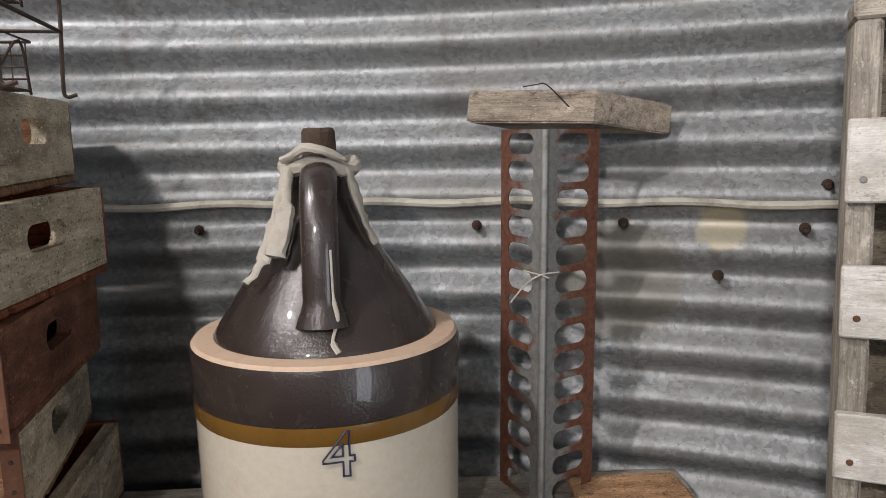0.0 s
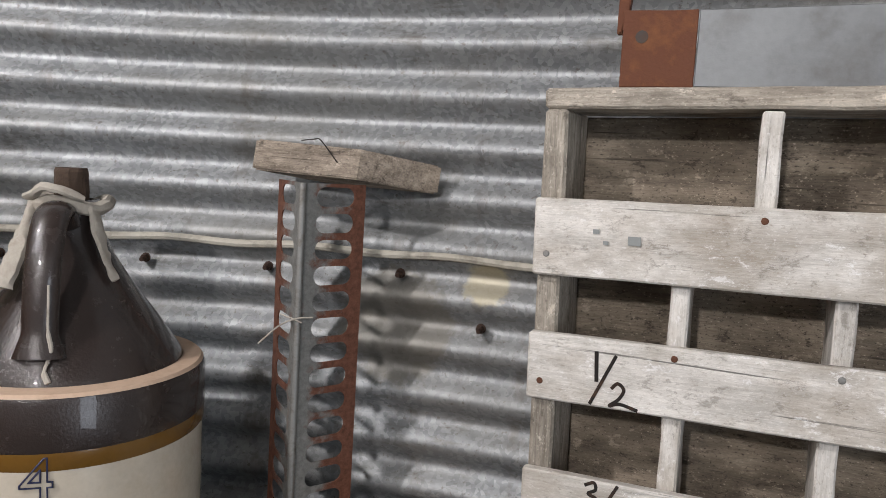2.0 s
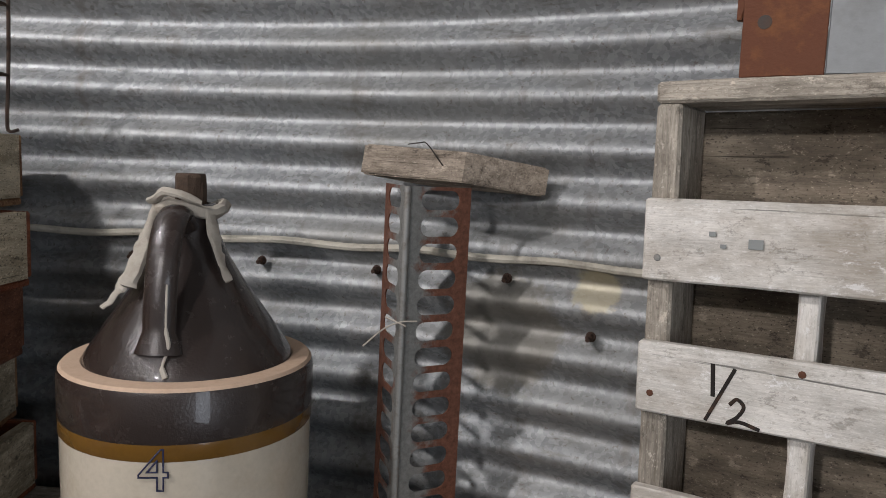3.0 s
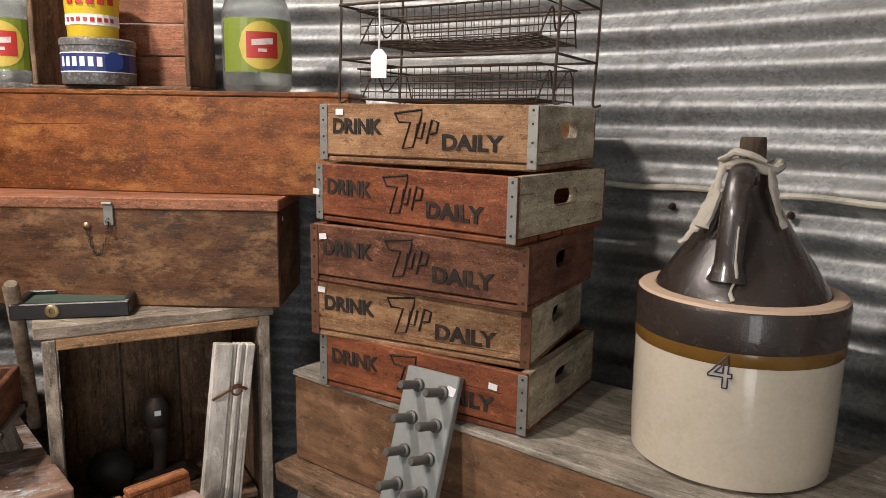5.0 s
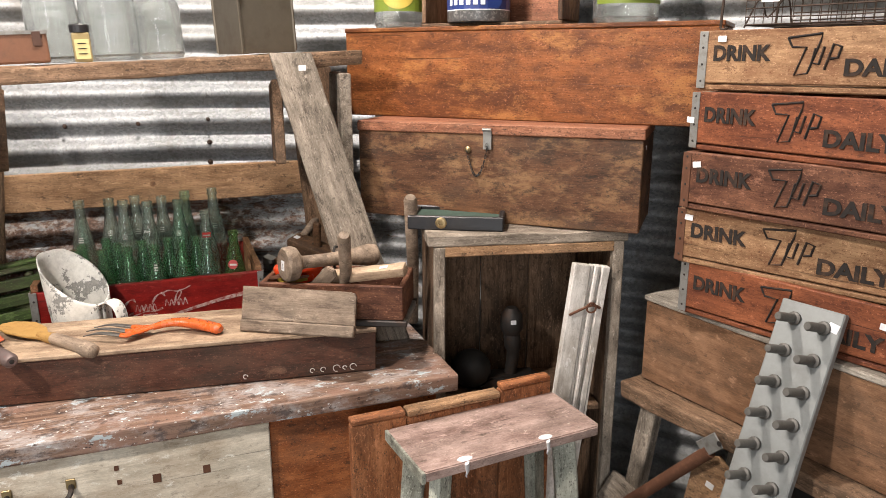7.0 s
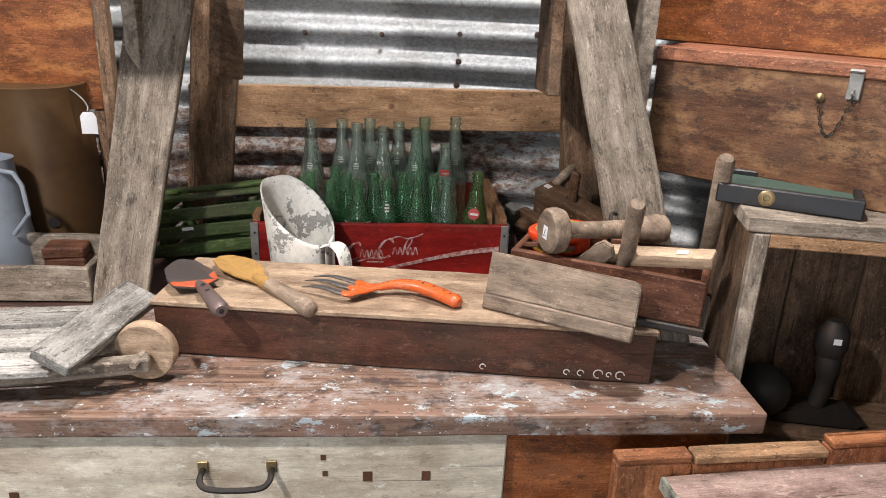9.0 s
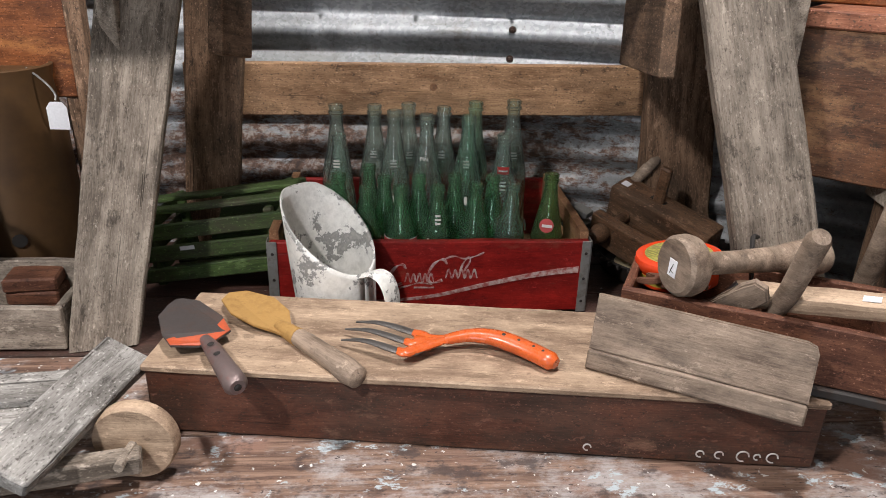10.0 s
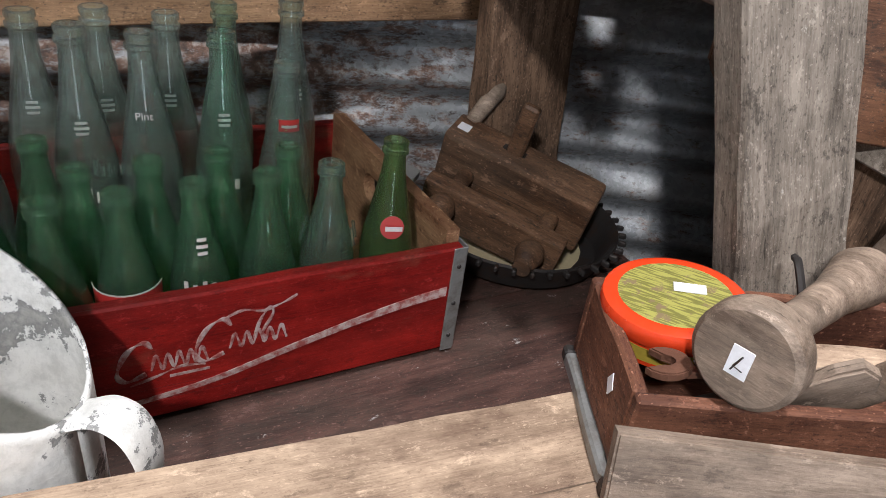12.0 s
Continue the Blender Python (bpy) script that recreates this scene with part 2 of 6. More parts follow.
BENCH_DARK = wood("dark_dusty_bench_wood", (0.04, 0.022, 0.017), (0.105, 0.058, 0.044), 40, 0.6, 0.5, dirty=0.5, fleck=(0.36, 0.34, 0.32), flecks=0.70)
BENCH_RED = wood("red_brown_bench_wood", (0.26, 0.092, 0.036), (0.50, 0.215, 0.095), 14, 0.55, 0.4, dirty=0.45, vary=0.08)
BOX_TOP = wood("pale_worn_board", (0.30, 0.215, 0.145), (0.52, 0.40, 0.28), 14, 0.62, 0.3, dirt=(0.12, 0.075, 0.05), dirty=0.6, vary=0.05, dots=0.35)
BOX_FRONT = wood("dark_red_brown_board", (0.06, 0.026, 0.016), (0.155, 0.072, 0.045), 16, 0.55, 0.35, dirty=0.5, wear=(0.25, 0.15, 0.10), worn=0.76, vary=0.1)
TOOL_WOOD = wood("handled_grey_brown_wood", (0.17, 0.12, 0.08), (0.36, 0.275, 0.195), 26, 0.55, 0.3, dirty=0.5, vary=0.12, sat=0.95, dots=0.2)
PLANE_WOOD = wood("dark_beech", (0.09, 0.05, 0.028), (0.22, 0.135, 0.08), 40, 0.45, 0.3, dirty=0.5)
CREAM_PAINT = wood("chipped_cream_paint", (0.68, 0.60, 0.455), (0.82, 0.745, 0.60), 14, 0.55, 0.2, dirt=(0.33, 0.23, 0.13), dirty=0.5, vary=0.04, sat=0.95, dots=0.3)
PLY = wood("brown_plywood", (0.17, 0.096, 0.053), (0.29, 0.175, 0.105), 11, 0.6, 0.2, dirty=0.4, vary=0.06, dots=0.4)
PLANT_RED = wood("fir_board", (0.20, 0.08, 0.035), (0.42, 0.20, 0.10), 26, 0.6, 0.3, dirty=0.3)
STOOL_TOP = wood("worn_maroon_seat", (0.29, 0.195, 0.165), (0.51, 0.39, 0.34), 10, 0.5, 0.3, dirty=0.4, fleck=(0.62, 0.58, 0.48), flecks=0.70, dots=0.5)
STOOL_CREAM = wood("cracked_pale_green_paint", (0.36, 0.38, 0.31), (0.54, 0.55, 0.46), 30, 0.6, 0.4, dirty=0.4, fleck=(0.15, 0.1, 0.07), flecks=0.7, sat=0.95)
BARROW_WOOD = wood("silvery_bleached_wood", (0.24, 0.225, 0.20), (0.50, 0.48, 0.44), 55, 0.8, 0.8, dirty=0.4, sat=0.95)
BLACK_WOOD = plain("black_lacquer", (0.012, 0.012, 0.014), 0.4, 0, 0.3, 20)
GREEN_FELT = plain("green_felt", (0.05, 0.085, 0.065), 0.95, 0, 0.3, 90, 0.4)
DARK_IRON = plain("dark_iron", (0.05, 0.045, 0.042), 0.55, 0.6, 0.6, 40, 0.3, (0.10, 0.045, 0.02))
STRAP = plain("dull_zinc_strap", (0.30, 0.30, 0.285), 0.5, 0.6, 0.7, 70, 0.3, (0.13, 0.10, 0.075))
BRASS = plain("old_brass", (0.36, 0.27, 0.14), 0.4, 0.85, 0.5, 50, 0.2)
RUST_IRON = plain("rusty_iron", (0.13, 0.055, 0.03), 0.75, 0.3, 0.7, 60, 0.6, (0.25, 0.12, 0.07))
GREY_STEEL = plain("grey_painted_steel", (0.27, 0.285, 0.28), 0.5, 0.2, 0.5, 18, 0.2, (0.13, 0.12, 0.11))
BLACK_INK = plain("black_stencil_ink", (0.016, 0.012, 0.010), 0.9, 0, 0.55, 60, 0.1, (0.15, 0.075, 0.04), lo=0.5)
BLUE_INK = plain("blue_ink", (0.02, 0.025, 0.07), 0.4, 0, 0.1)
WHITE_TAG = plain("white_paper_label", (0.78, 0.78, 0.8), 0.7, 0, 0.1, 60)
WHITE_INK = plain("white_print", (0.62, 0.58, 0.55), 0.6, 0, 0.6, 70, 0.1, (0.35, 0.08, 0.06))
SCRIPT_INK = plain("faded_white_script", (0.50, 0.38, 0.35), 0.6, 0, 0.9, 110, 0.1, (0.28, 0.04, 0.032), lo=0.42, hi=0.6)
STONE_CREAM = plain("cream_salt_glaze", (0.56, 0.50, 0.405), 0.16, 0, 0.45, 26, 0.12, (0.42, 0.33, 0.22), 0.3, 0.5, 0.8)
STONE_BROWN = plain("dark_brown_glaze", (0.034, 0.025, 0.022), 0.22, 0, 0.3, 55, 0.5, (0.07, 0.05, 0.04), 0.5, 0.55, 0.8)
STONE_OCHRE = plain("ochre_glaze", (0.17, 0.085, 0.015), 0.2, 0, 0.4, 30, 0.1, (0.08, 0.04, 0.01), 0.3)
STONE_BARE = plain("unglazed_stoneware", (0.55, 0.40, 0.29), 0.8, 0, 0.4, 40, 0.3, (0.35, 0.22, 0.14))
CORK = plain("dark_crumbly_cork", (0.07, 0.045, 0.03), 0.9, 0, 0.7, 120, 1.0, (0.02, 0.014, 0.01))
RAG = plain("dirty_white_rag", (0.42, 0.385, 0.33), 0.9, 0, 0.5, 60, 0.6, (0.22, 0.18, 0.14))
ROOF = plain("roof_sheet", (0.06, 0.058, 0.055), 0.5, 0.4, 0.4, 6, 0.2, (0.16, 0.13, 0.1))
RACK_BACK = wood("aged_pale_panel", (0.20, 0.165, 0.12), (0.34, 0.285, 0.21), 30, 0.75, 0.4, dirty=0.5, vary=0.05, sat=0.95)
CONCRETE = plain("dusty_concrete", (0.055, 0.05, 0.045), 0.85, 0, 0.6, 5, 0.4, (0.10, 0.09, 0.075))

# ---- mesh helpers ----


def part(name, bm, material, parent=None, label="", m=None, smooth=False, bevel=0.0):
    """Links a bmesh as one mesh object, under parent if given."""
    me = bpy.data.meshes.new(name)
    bmesh.ops.recalc_face_normals(bm, faces=bm.faces)
    if smooth:
        for f in bm.faces:
            f.smooth = True
    bm.to_mesh(me)
    bm.free()
    for one in material if isinstance(material, (list, tuple)) else [material]:
        me.materials.append(one)
    if smooth:
        me.set_sharp_from_angle(angle=radians(38))
    ob = new(name, me)
    ob.parent = parent
    if m is not None:
        ob.matrix_basis = m
    if label:
        ob["label"] = label
    return ob


def thing(name, m, label, category, group="", kind=""):
    ob = new(name)
    ob.empty_display_size = 0.05
    ob.matrix_basis = m
    return tagged(ob, label, category, group, kind)


def facing(x, y, z, toward, tilt=0.0, roll=0.0):
    """A frame whose x runs along the angle toward (degrees); y points away behind it, z up."""
    return pose(x, y, z, 0, 0, toward) @ pose(0, 0, 0, tilt, roll, 0)


def block(sx, sy, sz, bev=0.002, wob=0.0, cuts=0, at=(0, 0, 0), seed=0.0):
    """A box with its low corner at the given place, softened edges and a slightly uneven surface; x is the length."""
    bm = bmesh.new()
    bmesh.ops.create_cube(bm, size=1)
    for v in bm.verts:
        v.co = Vector(((v.co.x + 0.5) * sx, (v.co.y + 0.5) * sy, (v.co.z + 0.5) * sz))
    if bev:
        bmesh.ops.bevel(bm, geom=list(bm.edges), offset=min(bev, 0.3 * min(sx, sy, sz)), segments=1 if bev < 0.004 else 2, affect="EDGES", profile=0.6)
    for i in range(1, cuts + 1):
        bmesh.ops.bisect_plane(bm, geom=bm.verts[:] + bm.edges[:] + bm.faces[:], plane_co=(sx * i / (cuts + 1), 0, 0), plane_no=(1, 0, 0))
    if wob:
        for v in bm.verts:
            p = v.co * 22 + Vector((seed * 3.7, seed * 1.9, sx * 5))
            v.co += Vector(noise.noise_vector(p)) * wob
    for v in bm.verts:
        v.co += Vector(at)
    return bm


def lathe(profile, n=40, cap=False):
    """A turned body about z from (radius, height) pairs."""
    bm = bmesh.new()
    rings = []
    for r, z in profile:
        rings.append([bm.verts.new((max(r, 1e-5) * math.cos(2 * math.pi * i / n), max(r, 1e-5) * math.sin(2 * math.pi * i / n), z)) for i in range(n)])
    for a, b in zip(rings, rings[1:]):
        for i in range(n):
            bm.faces.new((a[i], a[(i + 1) % n], b[(i + 1) % n], b[i]))
    if cap:
        bm.faces.new(rings[0][::-1])
        bm.faces.new(rings[-1])
    bmesh.ops.remove_doubles(bm, verts=bm.verts, dist=2e-5)
    return bm


def rod(points, radius, n=8, flat=1.0, bm=None, closed=False):
    """A round bar through points; radius may be one number or one for each point; flat squeezes it upright."""
    bm = bm or bmesh.new()
    pts = [Vector(p) for p in points]
    rad = radius if isinstance(radius, (list, tuple)) else [radius] * len(pts)
    rings, side = [], None
    for i, p in enumerate(pts):
        d = (pts[min(i + 1, len(pts) - 1)] - pts[max(i - 1, 0)]).normalized()
        if side is None:
            side = d.cross(Vector((0, 0, 1)))
            side = side.normalized() if side.length > 0.05 else Vector((1, 0, 0))
        side = (side - d * side.dot(d)).normalized()
        up = side.cross(d)
        rings.append([bm.verts.new(p + side * rad[i] * math.cos(2 * math.pi * j / n) + up * rad[i] * flat * math.sin(2 * math.pi * j / n)) for j in range(n)])
    for a, b in zip(rings, rings[1:]):
        for j in range(n):
            bm.faces.new((a[j], a[(j + 1) % n], b[(j + 1) % n], b[j]))
    bm.faces.new(rings[0][::-1])
    bm.faces.new(rings[-1])
    return bm


def curve_points(points, n=10):
    """A smooth line through a few points."""
    p = [Vector(q) for q in points]
    p = [p[0] * 2 - p[1], *p, p[-1] * 2 - p[-2]]
    out = []
    for a, b, c, d in zip(p, p[1:], p[2:], p[3:]):
        for i in range(n):
            t = i / n
            out.append(0.5 * (2 * b + (c - a) * t + (2 * a - 5 * b + 4 * c - d) * t * t + (3 * b - a - 3 * c + d) * t ** 3))
    return out + [p[-2]]


def slab(outline, thick, bev=0.0):
    """A flat piece in the x-z plane from an outline, thickness along y."""
    bm = bmesh.new()
    a = [bm.verts.new((x, 0, z)) for x, z in outline]
    b = [bm.verts.new((x, thick, z)) for x, z in outline]
    bm.faces.new(a)
    bm.faces.new(b[::-1])
    for i in range(len(a)):
        j = (i + 1) % len(a)
        bm.faces.new((a[i], b[i], b[j], a[j]))
    if bev:
        bmesh.ops.bevel(bm, geom=[e for e in bm.edges if abs(e.verts[0].co.y - e.verts[1].co.y) < 1e-6], offset=bev, segments=2, affect="EDGES")
    return bm


def slotted(w, h, t, sw, sh, cx, cz, bm=None, ox=0.0, oz=0.0, n=24):
    """A panel in the x-z plane with one rounded slot through it."""
    bm = bm or bmesh.new()
    inner, outer = [], []
    r = min(sw, sh) / 2 * 0.98
    for i in range(n):
        a = 2 * math.pi * (i + 0.5) / n
        c, s = math.cos(a), math.sin(a)
        ix = cx + (sw / 2 - r) * (1 if c > 0 else -1) + r * c
        iz = cz + (sh / 2 - r) * (1 if s > 0 else -1) + r * s
        k = 1 / max(abs(c), abs(s))
        x = w / 2 + c * k * w / 2
        z = h / 2 + s * k * h / 2
        inner.append((ix, iz))
        outer.append((x, z))
    rows = []
    for ring, y in ((outer, 0), (inner, 0), (inner, t), (outer, t)):
        rows.append([bm.verts.new((ox + x, y, oz + z)) for x, z in ring])
    # square off the outer corners
    for row in (rows[0], rows[3]):
        for q in range(4):
            i = n // 8 + q * n // 4
            for v in (row[i % n],):
                v.co.x = ox + (w if v.co.x - ox > w / 2 else 0)
                v.co.z = oz + (h if v.co.z - oz > h / 2 else 0)
    for a, b in ((0, 1), (1, 2), (2, 3), (3, 0)):
        for i in range(n):
            j = (i + 1) % n
            bm.faces.new((rows[a][i], rows[a][j], rows[b][j], rows[b][i]))
    return bm


def lettering(text, size, material, parent, m, stroke=0.0, width=1.0, bold=0.0, shear=0.0, name="lettering"):
    """Raised print of a word, standing in its own x-z plane; with a stroke, outlines alone."""
    cu = bpy.data.curves.new(name, "FONT")
    cu.body, cu.size, cu.extrude, cu.resolution_u = text, size, 0.0004, 3
    cu.offset, cu.shear = bold, shear
    if stroke:
        cu.fill_mode, cu.bevel_depth, cu.bevel_resolution, cu.extrude = "NONE", stroke, 0, 0.0
    temp = bpy.data.objects.new(name, cu)
    scene.collection.objects.link(temp)
    bpy.context.view_layer.update()
    me = bpy.data.meshes.new_from_object(temp.evaluated_get(bpy.context.evaluated_depsgraph_get()))
    bpy.data.objects.remove(temp)
    me.materials.clear()
    me.materials.append(material)
    ob = new(name, me)
    ob.parent = parent
    ob.matrix_basis = m @ pose(0, 0, 0, 90, 0, 0) @ Matrix.Diagonal((width, 1, 1, 1))
    return ob


def price_label(parent, m, w=0.014, h=0.010, name="price_label"):
    return part(name, block(w, 0.0008, h, 0), WHITE_TAG, parent, "small white paper price label", m)


# ---- the round bin: floor, wall, roof ----
CX, CY, RADIUS = -0.173, -0.404, 1.676
PITCH, WAVE, CREST = 0.0676, 0.0115, 1.462


def bin_wall():
    bm = bmesh.new()
    turns, z0, z1 = 200, -0.02, 3.0
    steps = int((z1 - z0) / PITCH * 10)
    inner = []
    for k in range(steps + 1):
        z = z0 + (z1 - z0) * k / steps
        row_in = []
        for i in range(turns):
            a = 2 * math.pi * i / turns
            wave = WAVE * math.sin(2 * math.pi * (z - CREST) / PITCH)
            dent = 0.004 * noise.noise(Vector((math.cos(a) * 5, math.sin(a) * 5, z * 4)))
            r = RADIUS + wave + dent
            row_in.append(bm.verts.new((CX + r * math.cos(a), CY + r * math.sin(a), z)))
        inner.append(row_in)
    for a, b in zip(inner, inner[1:]):
        for i in range(turns):
            door = (i - round(DOOR / 360 * turns) + 8) % turns < 15 and a[0].co.z < 1.93
            if not door:
                bm.faces.new((a[i], a[(i + 1) % turns], b[(i + 1) % turns], b[i]))
    bmesh.ops.delete(bm, geom=[v for v in bm.verts if not v.link_faces], context="VERTS")
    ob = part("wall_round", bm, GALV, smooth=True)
    mod = ob.modifiers.new("thickness", "SOLIDIFY")
    mod.thickness, mod.offset = 0.003, 0
    return tagged(ob, "curved corrugated galvanised steel bin wall, stained and rusty low down", "wall", kind="structure")


bin_wall()
tagged(part("floor", block(4.2, 4.2, 0.1, 0.01, at=(-2.1 + CX, -2.1 + CY, -0.1)), CONCRETE), "dusty grey concrete floor", "floor", kind="structure")
tagged(part("ceiling", lathe([(1.74, 2.96), (1.74, 3.0), (0.0, 3.45), (0.0, 3.41), (1.70, 2.96)], 60), ROOF, m=pose(CX, CY, 0)), "dull conical sheet-metal bin roof", "ceiling", kind="structure")


def doorway():
    root = thing("door_1", pose(CX, CY, 0, 0, 0, DOOR) @ pose(1.643, -0.036, 0), "plain open doorway with a bare timber frame", "doorway", kind="structure")
    for y in (-0.43, 0.375):
        part("door_frame", block(0.12, 0.055, 1.95, 0.003, at=(0, y, 0)), GREY_WOOD, root)
    part("door_frame", block(0.12, 0.86, 0.055, 0.003, at=(0, -0.43, 1.95)), GREY_WOOD, root)


doorway()
bm_ground = bmesh.new()
bmesh.ops.create_grid(bm_ground, x_segments=2, y_segments=2, size=400)
tagged(part("ground", bm_ground, CONCRETE, m=pose(0, 0, -0.11)), "bare pale ground outside the bin", "ground", kind="structure")


def hanging_bulb(x, y, z):
    root = thing("hanging_bulb", pose(x, y, z), "bare bulb socket on a cord from the roof", "lamp", "bare bulbs")
    part("socket", lathe([(0, 0.055), (0.018, 0.055), (0.02, 0.075), (0.016, 0.115), (0.005, 0.125), (0, 0.125)], 16), DARK_IRON, root, smooth=True)
    part("cord", rod([(0, 0, 0.125), (0.002, 0.001, 3.43 - 0.26 * math.hypot(x - CX, y - CY) - z)], 0.003, 6), DARK_IRON, root)


for place, watts in BULBS:
    hanging_bulb(*place)

# ---- workbench and what stands on it ----


def board(name, parent, length, width, thick, m, material, label="", wob=0.0015, bev=0.002, cuts=5):
    """A plank lying along its local x, low corner at m; given a seed by its own length."""
    return part(name, block(length, width, thick, bev, wob, cuts, seed=length * 31 + width * 17 + m[0][3] * 5), material, parent, label, m)


def between(a, b, width, thick, turn=0.0):
    """The frame of a plank whose centre line runs from a to b, broad side turned about its length; returns (frame, length)."""
    a, b = Vector(a), Vector(b)
    d = (b - a).normalized()
    q = d.to_track_quat("X", "Z").to_matrix().to_4x4()
    return Matrix.Translation(a) @ q @ pose(0, 0, 0, turn) @ Matrix.Translation((0, -width / 2, -thick / 2)), (b - a).length


def spar(name, parent, a, b, width, thick, material, turn=0.0, label="", wob=0.002, cuts=8):
    m, n = between(a, b, width, thick, turn)
    return board(name, parent, n, width, thick, m, material, label, wob, 0.003, cuts)


BENCH = facing(-1.055, -0.88, 0, 82.6)


def workbench():
    root = thing("workbench", BENCH, "old paint-spattered wooden workbench with a cream drawer front", "workbench")
    for i, (y, w, n) in enumerate(((0, 0.16, 1.316), (0.16, 0.17, 1.316), (0.33, 0.17, 1.316), (0.50, 0.11, 1.316), (0.61, 0.11, 1.20))):
        board("top_board", root, n, w - 0.002, 0.032, pose(0, y, 0.788), BENCH_DARK if i > 1 else BENCH_TOP, "dark dusty plank" if i > 1 else "paint-spattered plank", 0.0018, 0.004, 12)
    board("apron", root, 1.25, 0.022, 0.21, pose(0.03, 0.024, 0.576), BENCH_RED)
    board("side_panel", root, 0.46, 0.022, 0.21, pose(1.275, 0.03, 0.576, 0, 0, 90), BENCH_RED)
    board("rear_apron", root, 1.25, 0.022, 0.21, pose(0.03, 0.49, 0.576), BENCH_RED)
    for x in (0.05, 1.2):
        for y in (0.05, 0.43):
            board("leg", root, 0.788, 0.06, 0.06, pose(x, y, 0.0, 0, -90) @ pose(0, 0, -0.06), BENCH_RED)
    drawer = board("drawer_front", root, 0.76, 0.016, 0.152, pose(0.205, 0.012, 0.632), CREAM_PAINT, "chipped cream-painted drawer front")
    pull = part("drawer_handle", rod(curve_points([(0, 0.0, 0), (0, -0.022, -0.004), (0.012, -0.03, -0.01), (0.045, -0.031, -0.012), (0.078, -0.03, -0.01), (0.09, -0.022, -0.004), (0.09, 0, 0)], 5), 0.0042, 8), DARK_IRON, drawer, "dark worn metal bow handle", pose(0.355, 0.0, 0.10), True)
    for x in (-0.004, 0.086):
        part("handle_plate", block(0.014, 0.003, 0.018, 0.001), BRASS, drawer, "", pose(0.355 + x - 0.003, -0.0026, 0.094))
    for x, z, s in ((0.51, 0.112, 0.007), (0.512, 0.086, 0.007), (0.566, 0.077, 0.013), (0.646, 0.078, 0.012), (0.10, 0.05, 0.012)):
        part("bare_patch", block(s, 0.001, s * 1.2, 0), RUST_IRON, drawer, "", pose(x, -0.0011, z))


workbench()


def long_box():
    m = facing(-1.158, -0.40, 0.8215, 75.2)
    root = thing("long_wooden_box", m, "long low wooden box with a pale worn top and dark front", "box")
    board("front_board", root, 0.72, 0.016, 0.078, pose(0, 0.004, 0), BOX_FRONT, "dark red-brown front board", 0.0012)
    board("back_board", root, 0.72, 0.016, 0.075, pose(0, 0.155, 0), BOX_FRONT)
    for x in (0.0, 0.705):
        board("end_board", root, 0.135, 0.015, 0.075, pose(x + 0.015, 0.02, 0, 0, 0, 90), BOX_FRONT)
    board("lid", root, 0.724, 0.176, 0.0085, pose(-0.002, 0, 0.0775), BOX_TOP, "pale worn lid board", 0.0008, 0.002, 14)
    for x, s in ((0.62, 0.009), (0.645, 0.013), (0.676, 0.012), (0.60, 0.008), (0.48, 0.008), (0.66, 0.007)):
        part("paint_ring", rod([(s / 2 * math.cos(a * 0.5), 0, s / 2 * math.sin(a * 0.5)) for a in range(11)], 0.0009, 5), WHITE_INK, root, "", pose(x, 0.003, 0.012))


long_box()


def splayed(name, parent, bl, br, tl, tr, thick, material):
    """A slanting plank given by the four corners of its front face, bottom and top; grain runs up it."""
    bl, br, tl, tr = (Vector(v) for v in (bl, br, tl, tr))
    axis = ((tl + tr) - (bl + br)).normalized()
    across = (br - bl).normalized()
    back = axis.cross(across).normalized()
    if back.x > 0:
        back = -back
    across = back.cross(axis)
    m = Matrix((axis, across, back)).transposed().to_4x4()
    m.translation = bl
    inv = m.inverted()
    bm = bmesh.new()
    n = 14
    rings = []
    for i in range(n + 1):
        a, b = bl.lerp(tl, i / n), br.lerp(tr, i / n)
        e = (b - a).normalized() * 0.003
        ring = [a + back * 0.003, a + e, b - e, b + back * 0.003, b + back * (thick - 0.003), b - e + back * thick, a + e + back * thick, a + back * (thick - 0.003)]
        rings.append([bm.verts.new(inv @ (p + Vector(noise.noise_vector(p * 24)) * 0.0022)) for p in ring])
    for p, q in zip(rings, rings[1:]):
        for k in range(8):
            bm.faces.new((p[k], p[(k + 1) % 8], q[(k + 1) % 8], q[k]))
    bm.faces.new(rings[0][::-1])
    bm.faces.new(rings[-1])
    return part(name, bm, material, parent, "", m)


